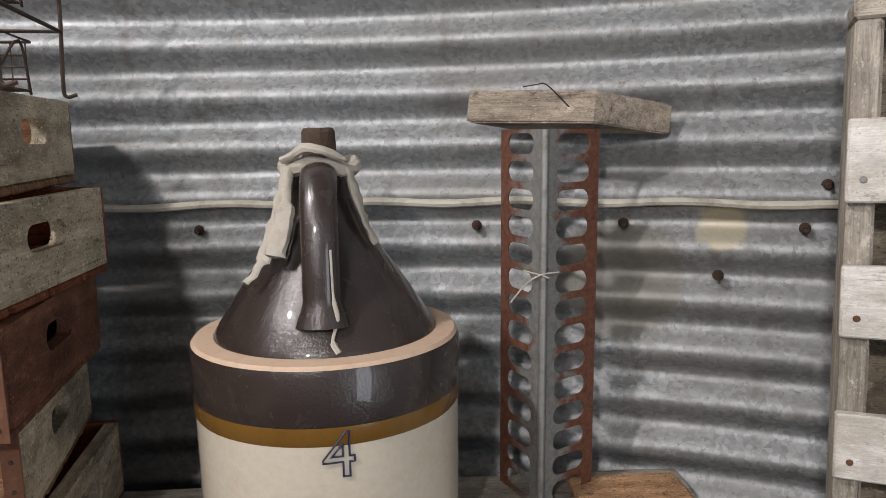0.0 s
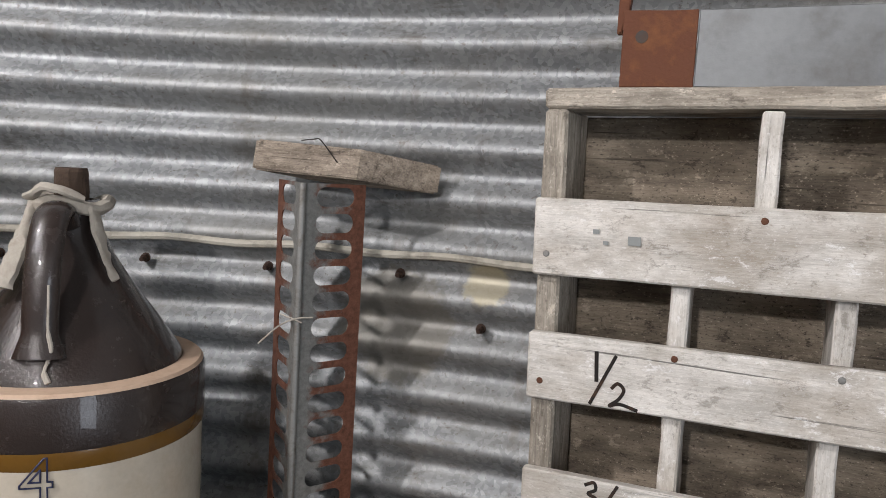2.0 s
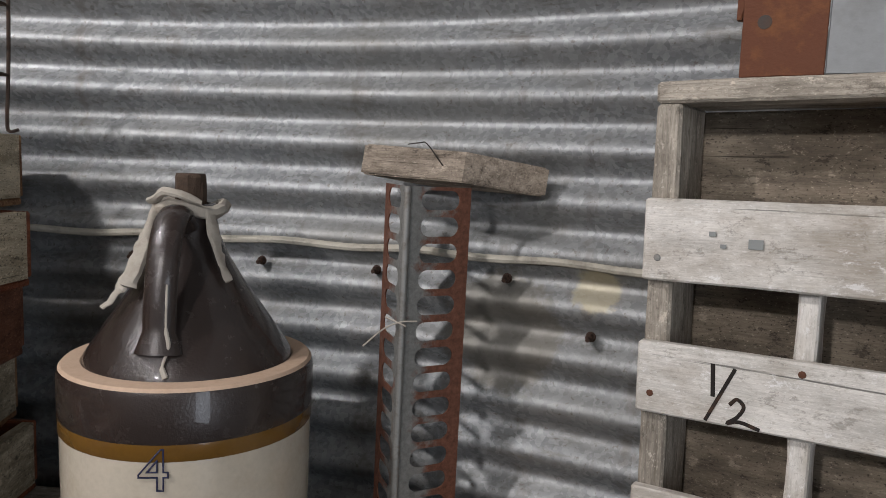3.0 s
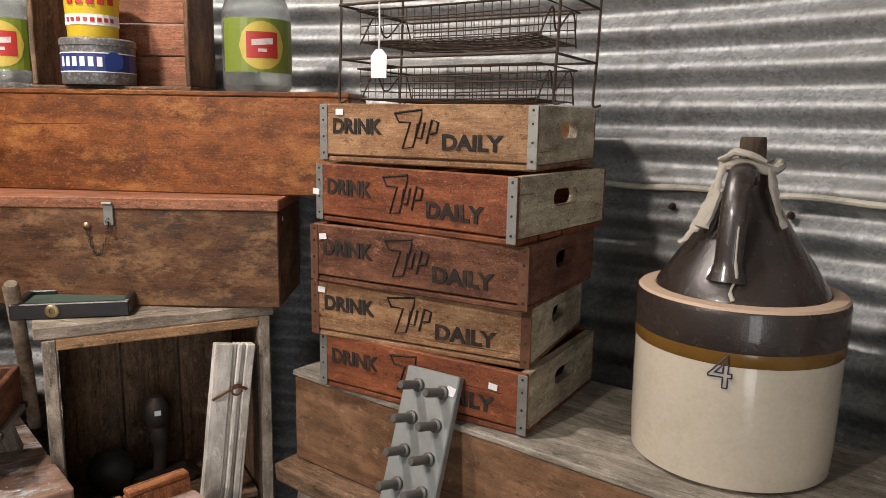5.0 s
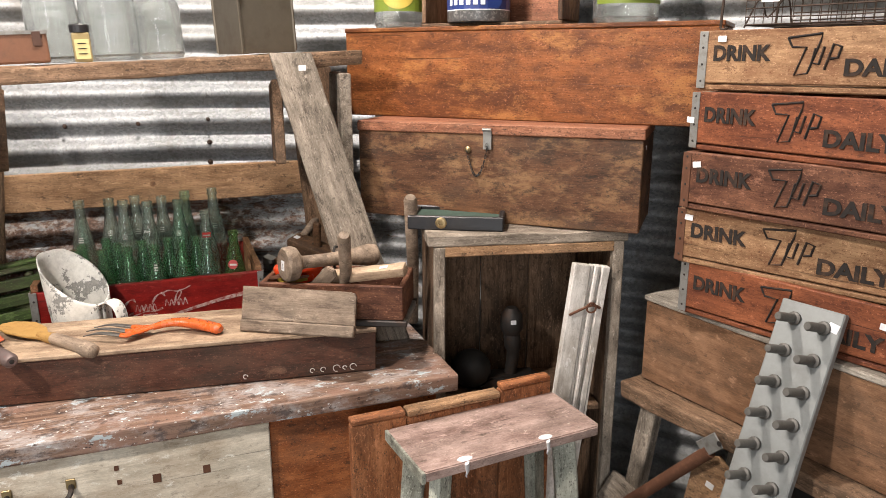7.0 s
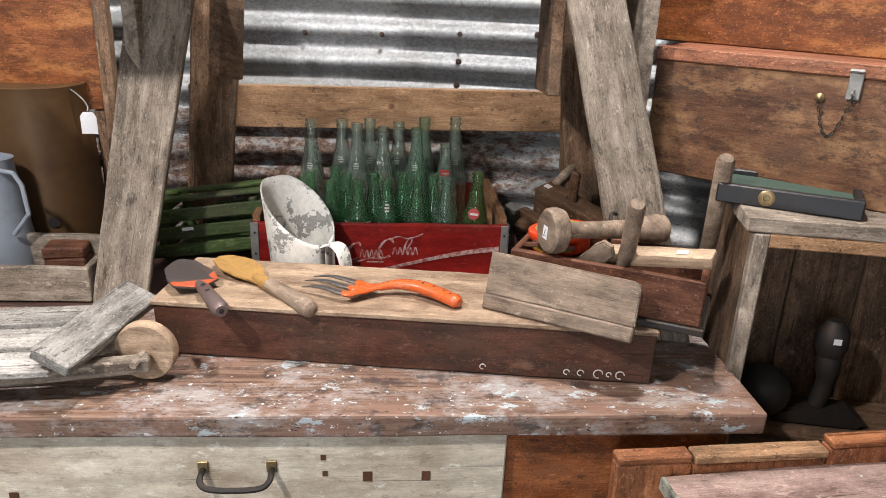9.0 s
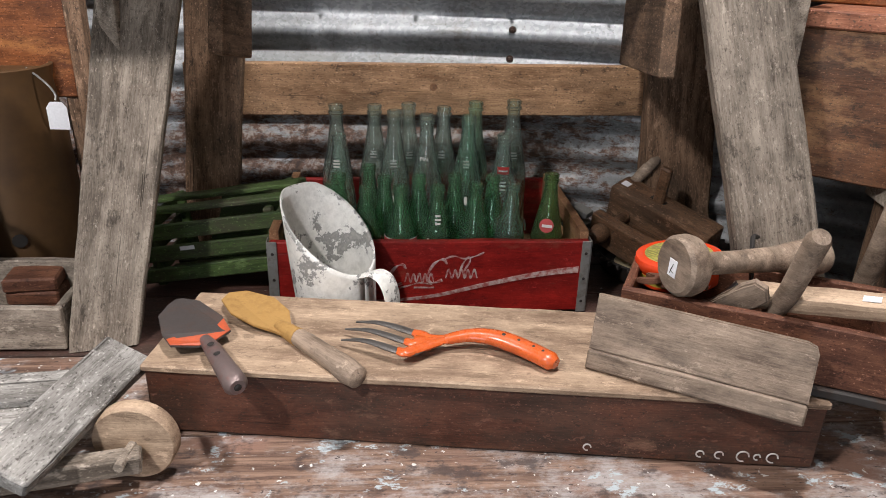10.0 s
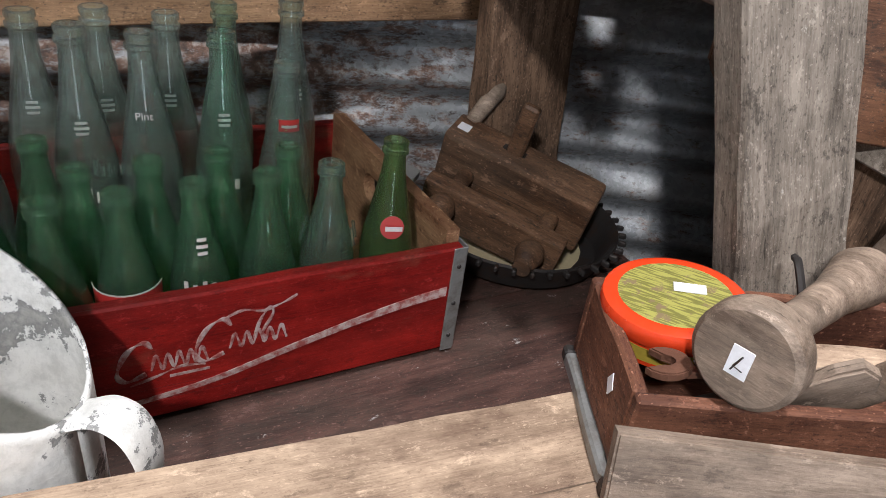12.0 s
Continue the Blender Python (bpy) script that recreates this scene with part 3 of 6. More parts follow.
def slatted_stand():
    """The trestle of old planks that stands on the bench and carries the jars."""
    root = thing("plank_trestle", pose(0, 0, 0), "trestle of weathered grey planks standing on the workbench", "trestle")
    # top plank, sagging to one side
    m, n = between((-1.365, -0.56, 1.352), (-1.365, 0.40, 1.397), 0.22, 0.030)
    board("top_plank", root, n, 0.22, 0.030, m, BARN_WOOD, "rough split top plank", 0.004, 0.005, 18)
    splayed("front_leg", root, (-1.123, 0.322, 0.8215), (-1.087, 0.420, 0.8215), (-1.251, 0.199, 1.405), (-1.208, 0.273, 1.405), 0.034, GREY_WOOD)
    splayed("front_leg", root, (-1.345, -0.533, 0.8215), (-1.352, -0.448, 0.8215), (-1.473, -0.438, 1.368), (-1.473, -0.333, 1.370), 0.034, GREY_WOOD)
    splayed("rear_leg", root, (-1.560, 0.372, 0.8215), (-1.540, 0.497, 0.8215), (-1.540, 0.318, 1.375), (-1.528, 0.425, 1.375), 0.036, BARN_WOOD)
    splayed("rear_leg", root, (-1.665, -0.422, 0.8215), (-1.660, -0.336, 0.8215), (-1.640, -0.368, 1.355), (-1.635, -0.278, 1.355), 0.036, BARN_WOOD)
    m, n = between((-1.722, -0.40, 1.094), (-1.640, 0.455, 1.094), 0.022, 0.086)
    board("back_rail", root, n, 0.022, 0.086, m, PINE, "clean pine rail with a knot", 0.0008, 0.0015)
    part("knot", lathe([(0, 0), (0.011, 0), (0.013, 0.0006), (0, 0.0012)], 16), CHEST_LOW, root, "dark knot", m @ pose(0.412, 0.0008, 0.048, 90))
    for (fx, fy), (bx, by) in (((-1.218, 0.345), (-1.50, 0.42)), ((-1.435, -0.445), (-1.58, -0.41))):
        m, n = between((fx, fy, 1.26), (bx, by, 1.26), 0.024, 0.21)
        board("end_board", root, n, 0.024, 0.21, m, GREY_WOOD, "rough end board", 0.004, 0.004, 8)
    m, n = between((-1.27, 0.218, 1.27), (-1.50, 0.272, 1.25), 0.02, 0.17)
    board("brace", root, n, 0.02, 0.17, m, BARN_WOOD)
    m, n = between((-1.48, -0.318, 1.27), (-1.57, -0.285, 1.25), 0.02, 0.17)
    board("brace", root, n, 0.02, 0.17, m, BARN_WOOD)
    price_label(root, pose(-1.206, 0.245, 1.372, 0, 0, 65), 0.014, 0.01)


slatted_stand()


# ---- bottle crate ----
COKE = facing(-1.413, -0.272, 0.8225, 82.5)


def bottle_crate():
    root = thing("bottle_crate", COKE, "worn red wooden soda crate full of green glass bottles", "crate")
    board("front_board", root, 0.46, 0.013, 0.112, pose(0, 0, 0.002), RED_PAINT, "red board with faded white script and wave")
    board("back_board", root, 0.46, 0.013, 0.112, pose(0, 0.292, 0.002), RED_PAINT)
    for x in (0.0, 0.446):
        bm = slotted(0.279, 0.125, 0.013, 0.085, 0.03, 0.14, 0.085)
        part("end_board", bm, CRATE_TAN, root, "bare wooden end with a hand hole", pose(x + 0.0135, 0.013, 0.001, 0, 0, 90))
    board("bottom", root, 0.45, 0.28, 0.009, pose(0.005, 0.012, 0), CRATE_TAN)
    for x in (-0.001, 0.448):
        strap = part("corner_strap", block(0.013, 0.0018, 0.114, 0.0006), STRAP, root, "zinc corner strap", pose(x, -0.0022, 0.001))
        for z in (0.018, 0.055, 0.095):
            part("nail", lathe([(0.0024, 0), (0.0018, 0.001), (0, 0.0012)], 8), DARK_IRON, strap, "", pose(0.0065, -0.0001, z, 90))
        part("corner_strap", block(0.018, 0.0018, 0.114, 0.0006), STRAP, root, "zinc corner strap", pose(x + (0.0153 if x > 0.2 else 0.0), 0.0, 0.001, 0, 0, 90))
    # wave and script as plain white strokes
    wave = [(0.13, 0.021), (0.17, 0.0215), (0.235, 0.028), (0.30, 0.043), (0.36, 0.056), (0.41, 0.064), (0.446, 0.067)]
    top = curve_points([(x, 0, z + 0.001 + 0.007 * (i / 6)) for i, (x, z) in enumerate(wave)], 4)
    low = curve_points([(x, 0, z - 0.002) for x, z in wave], 4)
    part("painted_wave", slab([(p.x, p.z) for p in top] + [(p.x, p.z) for p in reversed(low)], 0.0007), SCRIPT_INK, root, "faded white wave stripe", pose(0, -0.0011, 0))
    # flourishes in place of the maker's script: open hooks, small loops and a swash
    def swash(points, thin, fat):
        line = curve_points([(x, 0, z) for x, z in points], 7)
        bm = rod(line, [thin + (fat - thin) * abs(math.sin(0.32 * i)) for i in range(len(line))], 5)
        for v in bm.verts:
            v.co.y *= 0.25
        part("painted_script", bm, SCRIPT_INK, root, "faded white flourish", pose(0, -0.0006, 0))
    for x, z, k in ((0.182, 0.060, 1.0), (0.240, 0.066, 1.1)):
        swash([(x + 0.012 * k, z + 0.012 * k), (x + 0.006 * k, z + 0.019 * k), (x - 0.006 * k, z + 0.012 * k), (x - 0.014 * k, z - 0.006 * k), (x - 0.008 * k, z - 0.015 * k), (x + 0.006 * k, z - 0.011 * k)], 0.0008, 0.0026)
        swash([(x + (0.010 + 0.0042 * j) * k, z - 0.003 + (0.008 if j % 2 else -0.006)) for j in range(11)], 0.0007, 0.0016)
    swash([(0.245, 0.086), (0.262, 0.092), (0.278, 0.088), (0.296, 0.093), (0.306, 0.098)], 0.0006, 0.0016)
    swash([(0.270, 0.062), (0.276, 0.080), (0.283, 0.090), (0.286, 0.084), (0.278, 0.068), (0.280, 0.060)], 0.0007, 0.0018)
    swash([(0.176, 0.040), (0.196, 0.045), (0.214, 0.050), (0.232, 0.047)], 0.0006, 0.0016)
    part("print_line", block(0.03, 0.0008, 0.0025, 0), SCRIPT_INK, root, "", pose(0.205, -0.0008, 0.041))


bottle_crate()

GLASS_PALE = glass("pale_green_glass", (0.86, 0.97, 0.92), 0.015, 0.95)
GLASS_GREEN = glass("green_glass", (0.56, 0.87, 0.63), 0.015, 0.95)
GLASS_AQUA = glass("aqua_green_glass", (0.74, 0.93, 0.82), 0.015, 0.95)
GLASS_OLIVE = glass("olive_green_glass", (0.54, 0.78, 0.42), 0.015, 0.95)
GLASS_CLEAR = glass("clear_glass", (0.95, 0.98, 0.97), 0.03, 0.96)
LABEL_RED = plain("red_label", (0.45, 0.03, 0.025), 0.4, 0, 0.2)


def bottle_profile(h, r):
    """A soda bottle: outside going up, then the inside going down."""
    out = [(0.0, 0.002), (r * 0.82, 0.0), (r * 0.97, h * 0.02), (r, h * 0.06), (r * 0.99, h * 0.22), (r * 0.94, h * 0.33), (r * 0.98, h * 0.43), (r * 0.93, h * 0.52), (r * 0.77, h * 0.63),
           (r * 0.58, h * 0.74), (r * 0.44, h * 0.84), (r * 0.385, h * 0.92), (r * 0.39, h * 0.935), (r * 0.47, h * 0.942), (r * 0.47, h * 0.958), (r * 0.40, h * 0.962), (r * 0.40, h * 0.972), (r * 0.445, h * 0.977), (r * 0.445, h * 0.995), (r * 0.40, h)]
    t = 0.0028
    inside = [(max(q - t, 0.0), z) for q, z in reversed(out[1:17])]
    inside = [(r * 0.33, h)] + inside + [(0.0, 0.008)]
    return out + inside


def soda_bottle(x, y, h, r, material, label, lean=0.0):
    root = thing("soda_bottle", pose(x, y, 0.8335, lean, lean * 0.7, 37 * (x * 40 + y * 90)), label, "bottle", "bottles in the red crate")
    part("glass_body", lathe(bottle_profile(h, r), 28), material, root, smooth=True)
    return root


def band(root, r, z0, z1, a0, a1, material, name="label"):
    """A thin curved label hugging a bottle, from angle a0 to a1 (degrees)."""
    bm = bmesh.new()
    n = 12
    rows = [[bm.verts.new((q * math.cos(radians(a0 + (a1 - a0) * i / n)), q * math.sin(radians(a0 + (a1 - a0) * i / n)), z)) for i in range(n + 1)] for q, z in ((r, z0), (r, z1), (r - 0.0005, z1), (r - 0.0005, z0))]
    for a, b in zip(rows, rows[1:] + rows[:1]):
        for i in range(n):
            bm.faces.new((a[i], a[i + 1], b[i + 1], b[i]))
    return part(name, bm, material, root)


def bottle_print(root, r, z, lines, width=0.020, turn=-20, size=0.0028):
    """Small white lines of print on a bottle's shoulder."""
    for k in range(lines):
        half = math.degrees(width / r) * (0.5 if k % 2 else 0.42)
        band(root, r - 0.0005 * k, z + k * size * 2.1, z + k * size * 2.1 + size, turn - half, turn + half, WHITE_INK, "print")


SHORT = ((0.088, 0.054), (0.139, 0.043), (0.1885, 0.047), (0.2415, 0.047), (0.296, 0.047), (0.348, 0.047), (0.404, 0.047),
         (0.092, 0.100), (0.137, 0.148), (0.163, 0.090), (0.216, 0.090), (0.271, 0.093), (0.328, 0.091))
TALL = ((0.082, 0.245, 1.079), (0.143, 0.245, 1.079), (0.204, 0.245, 1.083), (0.260, 0.245, 1.077), (0.312, 0.245, 1.086), (0.380, 0.245, 1.090),
        (0.088, 0.188, 1.044), (0.177, 0.192, 1.082), (0.232, 0.190, 1.077), (0.295, 0.188, 1.076), (0.355, 0.186, 1.047))


def bottles():
    """Two rows of short green bottles before two of tall pale ones, looking toward the aisle."""
    for i, (u, v) in enumerate(SHORT):
        p = COKE @ Vector((u, v, 0))
        olive, h = i == 6, (0.190 if i == 6 else 0.1735 + 0.002 * math.sin(5.3 * i))
        glass_ = GLASS_OLIVE if olive else (GLASS_AQUA if i == 5 else GLASS_GREEN)
        root = soda_bottle(p.x, p.y, h, 0.0245, glass_, "empty olive green soda bottle with a round red mark" if olive else ("empty pale short soda bottle with fluted sides" if i == 5 else "empty short green glass soda bottle"), 0.9 * math.sin(7.0 * i))
        root.rotation_euler.z = 0
        if olive:
            part("label_mark", lathe([(0, 0), (0.0105, 0), (0.0105, 0.0006), (0, 0.0008)], 18), LABEL_RED, root, "round red printed mark", pose(0.0182, -0.008, 0.116, 0, 78, -24))
            part("label_print", block(0.0008, 0.015, 0.0040, 0), WHITE_INK, root, "", pose(0.0190, -0.0155, 0.1145, 0, -12, -24))
        elif i == 2:
            band(root, 0.0249, 0.076, 0.097, -100, 60, LABEL_RED)
            band(root, 0.0252, 0.0965, 0.0978, -100, 60, WHITE_INK, "print")
            for k in range(4):
                band(root, 0.0252, 0.083, 0.090 - 0.002 * (k % 2), -55 + 20 * k, -43 + 20 * k, WHITE_INK, "print")
        elif i == 3:
            bottle_print(root, 0.0176, 0.118, 3, 0.009, -8)
            for k in range(4):
                band(root, 0.0242, 0.086, 0.098 - 0.003 * (k % 2), -48 + 17 * k, -40 + 17 * k, WHITE_INK, "print")
        elif i == 5:
            for k in range(10):
                part("flute", rod([(0.0236 * math.cos(k * 0.628), 0.0236 * math.sin(k * 0.628), 0.104), (0.0208 * math.cos(k * 0.628), 0.0208 * math.sin(k * 0.628), 0.120)], 0.0016, 6), glass_, root)
    for i, (u, v, z) in enumerate(TALL):
        p = COKE @ Vector((u, v, 0))
        red = i == 10
        root = soda_bottle(p.x, p.y, z - 0.8335, 0.0275, GLASS_AQUA if i in (4, 9) else GLASS_PALE, "empty tall pale soda bottle with a small red label" if red else "empty tall pale green glass soda bottle", 0.7 * math.sin(4.1 * i))
        root.rotation_euler.z = 0
        if red:
            band(root, 0.0160, 0.150, 0.162, -50, 25, LABEL_RED)
            band(root, 0.0163, 0.154, 0.1565, -40, 15, WHITE_INK, "print")
            bottle_print(root, 0.0208, 0.124, 3, 0.018, -12)
        elif i in (4, 8):
            lettering("1", 0.0095, WHITE_INK, root, pose(0, 0, 0.182, 0, 0, 72) @ pose(-0.002, -0.0172, 0, -12), 0, 1, 0, 0, "print")
            lettering("Pint", 0.0095, WHITE_INK, root, pose(0, 0, 0.172, 0, 0, 72) @ pose(-0.009, -0.0190, 0, -12), 0, 1, 0, 0, "print")
        else:
            bottle_print(root, 0.0185, 0.160, 3, 0.012, -18 + 6 * (i % 3), 0.0022)
        if i in (2, 7, 9):
            for k in range(4):
                band(root, 0.0272, 0.100, 0.114 - 0.004 * (k % 2), -52 + 17 * k, -42 + 17 * k, WHITE_INK, "print")


bottles()


# ---- box stack, crates ----


def chest(name, m, L, D, H, body, lid, label, lid_h=0.022):
    root = thing(name, m, label, "chest")
    board("front_board", root, L, 0.018, H - lid_h, pose(0, 0, 0), body, "", 0.001, 0.002, 10)
    board("back_board", root, L, 0.018, H - lid_h, pose(0, D - 0.018, 0), body)
    for x in (0.018, L):
        board("end_board", root, D - 0.0364, 0.018, H - lid_h, pose(x, 0.0182, 0, 0, 0, 90), body)
    board("bottom", root, L - 0.037, D - 0.037, 0.012, pose(0.0185, 0.0185, 0.0), body)
    return root


def chests():
    m = facing(-1.274, 0.392, 1.0635, 41.2)
    root = chest("lower_chest", m, 0.60, 0.20, 0.203, CHEST_LOW, LID_EDGE, "dark brown wooden chest with a hasp and chain")
    lid = board("lid", root, 0.604, 0.206, 0.021, pose(-0.002, -0.003, 0.1815), LID_EDGE, "bare reddish lid edge", 0.0008)
    hasp = part("hasp", block(0.018, 0.003, 0.04, 0.001), STRAP, root, "zinc hasp", pose(0.284, -0.0062, 0.152))
    part("hasp_knuckle", rod([(0, 0, 0), (0.018, 0, 0)], 0.003, 8), STRAP, hasp, "", pose(0, -0.002, 0.04))
    part("staple", rod(curve_points([(0, 0, 0), (0, -0.010, 0.001), (0, -0.011, 0.006), (0, 0, 0.008)], 4), 0.0013, 6), STRAP, hasp, "", pose(0.009, 0.0, 0.006))
    part("screw_eye", lathe([(0, 0), (0.006, 0), (0.007, 0.005), (0.003, 0.009), (0, 0.010)], 12), BRASS, root, "", pose(0.251, 0.0, 0.150, 90), True)
    chain = []
    for i in range(15):
        s = i / 14
        chain.append((0.251 + s * 0.042, -0.008, 0.148 - 0.052 * (1 - (2 * s - 1) ** 2) + 0.004 * s))
    for i, c in enumerate(chain):
        nxt = chain[min(i + 1, 14)]
        ang = math.degrees(math.atan2(nxt[2] - c[2], nxt[0] - c[0])) if i < 14 else 80
        ring = rod([(0.0042 * math.cos(a), 0.0022 * math.sin(a), 0) for a in np.linspace(0, 2 * math.pi, 11)], 0.0009, 5)
        part("chain_link", ring, DARK_IRON, root, "", pose(*c, 0, -ang, 0) @ pose(0, 0, 0, 90 * (i % 2) + 30))
    price_label(root, pose(0.602, 0.03, 0.16, 0, 0, 90), 0.006, 0.008)
    m = facing(-1.438, 0.432, 1.2665, 35.7)
    root = chest("upper_chest", m, 0.824, 0.17, 0.195, CHEST_TOP, CHEST_TOP, "orange-brown shellacked wooden chest on a darker chest", 0.010)
    board("lid", root, 0.827, 0.173, 0.0095, pose(-0.0015, -0.0015, 0.1855), CHEST_TOP, "", 0.0008)


chests()

C7 = ((-0.735, 0.818, 1.3405, 12.5, CRATE_TAN, CRATE_CREAM, STRAP), (-0.719, 0.795, 1.2395, 4.0, CRATE_RED, CRATE_CREAM, STRAP), (-0.703, 0.768, 1.1395, 11.0, CRATE_DARK, CRATE_DARK, RUST_IRON),
      (-0.712, 0.775, 1.0395, 15.0, CRATE_TAN, CRATE_CREAM, RUST_IRON), (-0.706, 0.788, 0.9435, 9.5, CRATE_RED, CRATE_CREAM, STRAP))
WORDS = ("tan soda crate with black stencilled words and cream ends", "reddish soda crate with black stencilled words and cream ends", "dark brown soda crate with faded black stencilled words",
         "tan soda crate with worn stencilled words and cream ends", "reddish soda crate with stencilled words under the stack")


def soda_crate(x, y, z, toward, face, ends, strap, label):
    root = thing("soda_crate", facing(x, y, z, toward), label, "crate", "stack of wooden soda crates")
    L, D, H = 0.402, 0.295, 0.099
    board("front_board", root, L - 0.002, 0.011, H - 0.012, pose(0.001, 0, 0.012), face, "", 0.0008)
    board("back_board", root, L - 0.002, 0.011, H - 0.012, pose(0.001, D - 0.011, 0.012), face)
    for k in range(4):
        board("bottom_slat", root, L - 0.004, 0.066, 0.0095, pose(0.002, 0.002 + k * 0.0745, 0.0), face, "", 0.001)
    for ex in (0.0, L - 0.0155):
        bm = slotted(D - 0.0224, H - 0.011, 0.0155, 0.08, 0.027, (D - 0.022) / 2, (H - 0.011) * 0.58)
        part("end_board", bm, ends, root, "end board with a hand hole", pose(ex + 0.0155, 0.0112, 0.0105, 0, 0, 90))
    for ex in (-0.001, L - 0.015):
        s = part("corner_strap", block(0.016, 0.0014, H - 0.004, 0.0005), strap, root, "", pose(ex, -0.0016, 0.003))
        for sz in (0.012, 0.04, 0.068, 0.088):
            part("rivet", lathe([(0.0022, 0), (0.0018, 0.001), (0, 0.0013)], 7), DARK_IRON, s, "", pose(0.008, 0, sz, 90))
    lettering("DRINK", 0.034, BLACK_INK, root, pose(0.026, -0.0012, 0.050), 0, 0.95, 0.0013)
    lettering("DAILY", 0.034, BLACK_INK, root, pose(0.240, -0.0012, 0.028), 0, 1.12, 0.0013)
    # the maker's mark as an open outlined slanting shape with dots
    mark = [(0.152, 0.084), (0.204, 0.090), (0.202, 0.078), (0.187, 0.030), (0.167, 0.027), (0.182, 0.070), (0.160, 0.070)]
    part("printed_mark", rod([(a, 0, b) for a, b in mark + mark[:1]], 0.0019, 4), BLACK_INK, root, "outlined slanting maker's mark", pose(0, -0.0004, 0))
    part("printed_mark", rod([(0.196, 0, 0.068), (0.192, 0, 0.046), (0.203, 0, 0.044), (0.209, 0, 0.070)], 0.0022, 4), BLACK_INK, root, "", pose(0, -0.0004, 0))
    part("printed_mark", rod([(0.212, 0, 0.036), (0.222, 0, 0.074), (0.234, 0, 0.070), (0.230, 0, 0.054), (0.219, 0, 0.052)], 0.0022, 4), BLACK_INK, root, "", pose(0, -0.0004, 0))
    return root


def crate_stack():
    for (x, y, z, a, f, e, s), label, (px, pz, turn) in zip(C7, WORDS, ((0.034, 0.080, 0), (-0.008, 0.046, 4), (0.020, 0.073, -8), (0.014, 0.079, 3), (0.338, 0.066, 6))):
        root = soda_crate(x, y, z, a, f, e, s, label)
        price_label(root, pose(px, -0.0026, pz, 0, turn), 0.015, 0.010)


crate_stack()


def low_box():
    root = thing("plywood_box", facing(-0.806, 0.806, 0.766, 3.0), "long brown plywood box on a rough plank table", "box")
    board("front_panel", root, 1.18, 0.014, 0.165, pose(0, 0, 0), PLY, "", 0.001)
    board("back_panel", root, 1.10, 0.014, 0.165, pose(0.06, 0.30, 0), PLY)
    for x in (0.014, 1.18):
        board("end_panel", root, 0.28, 0.014, 0.165, pose(x, 0.0142, 0, 0, 0, 90), PLY)
    board("top_panel", root, 1.19, 0.325, 0.0105, pose(-0.004, -0.003, 0.1655), PALE_WOOD, "dusty pale worn top", 0.0015, 0.002, 16)


low_box()


def plank_table():
    root = thing("plank_table", pose(0, 0, 0), "rough table of a split live-edge plank on plain legs", "table")
    m, n = between((-0.83, 0.935, 0.7455), (0.47, 1.005, 0.7455), 0.34, 0.038)
    board("top_plank", root, n, 0.34, 0.038, m, BARN_WOOD, "split live-edge plank", 0.006, 0.006, 30)
    spar("leg", root, (-0.875, 0.80, 0.0), (-0.775, 0.815, 0.727), 0.036, 0.03, GREY_WOOD, 90)
    spar("leg", root, (-0.70, 1.0, 0.0), (-0.70, 1.0, 0.727), 0.04, 0.04, GREY_WOOD)
    for x in (0.35,):
        spar("leg", root, (x, 0.86, 0.0), (x, 0.87, 0.727), 0.045, 0.045, GREY_WOOD)
        spar("leg", root, (x, 1.08, 0.0), (x, 1.08, 0.727), 0.045, 0.045, GREY_WOOD)
    # upright dark sheet across the back of the space below the top
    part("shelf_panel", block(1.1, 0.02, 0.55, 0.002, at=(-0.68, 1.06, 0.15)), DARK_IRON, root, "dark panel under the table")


plank_table()


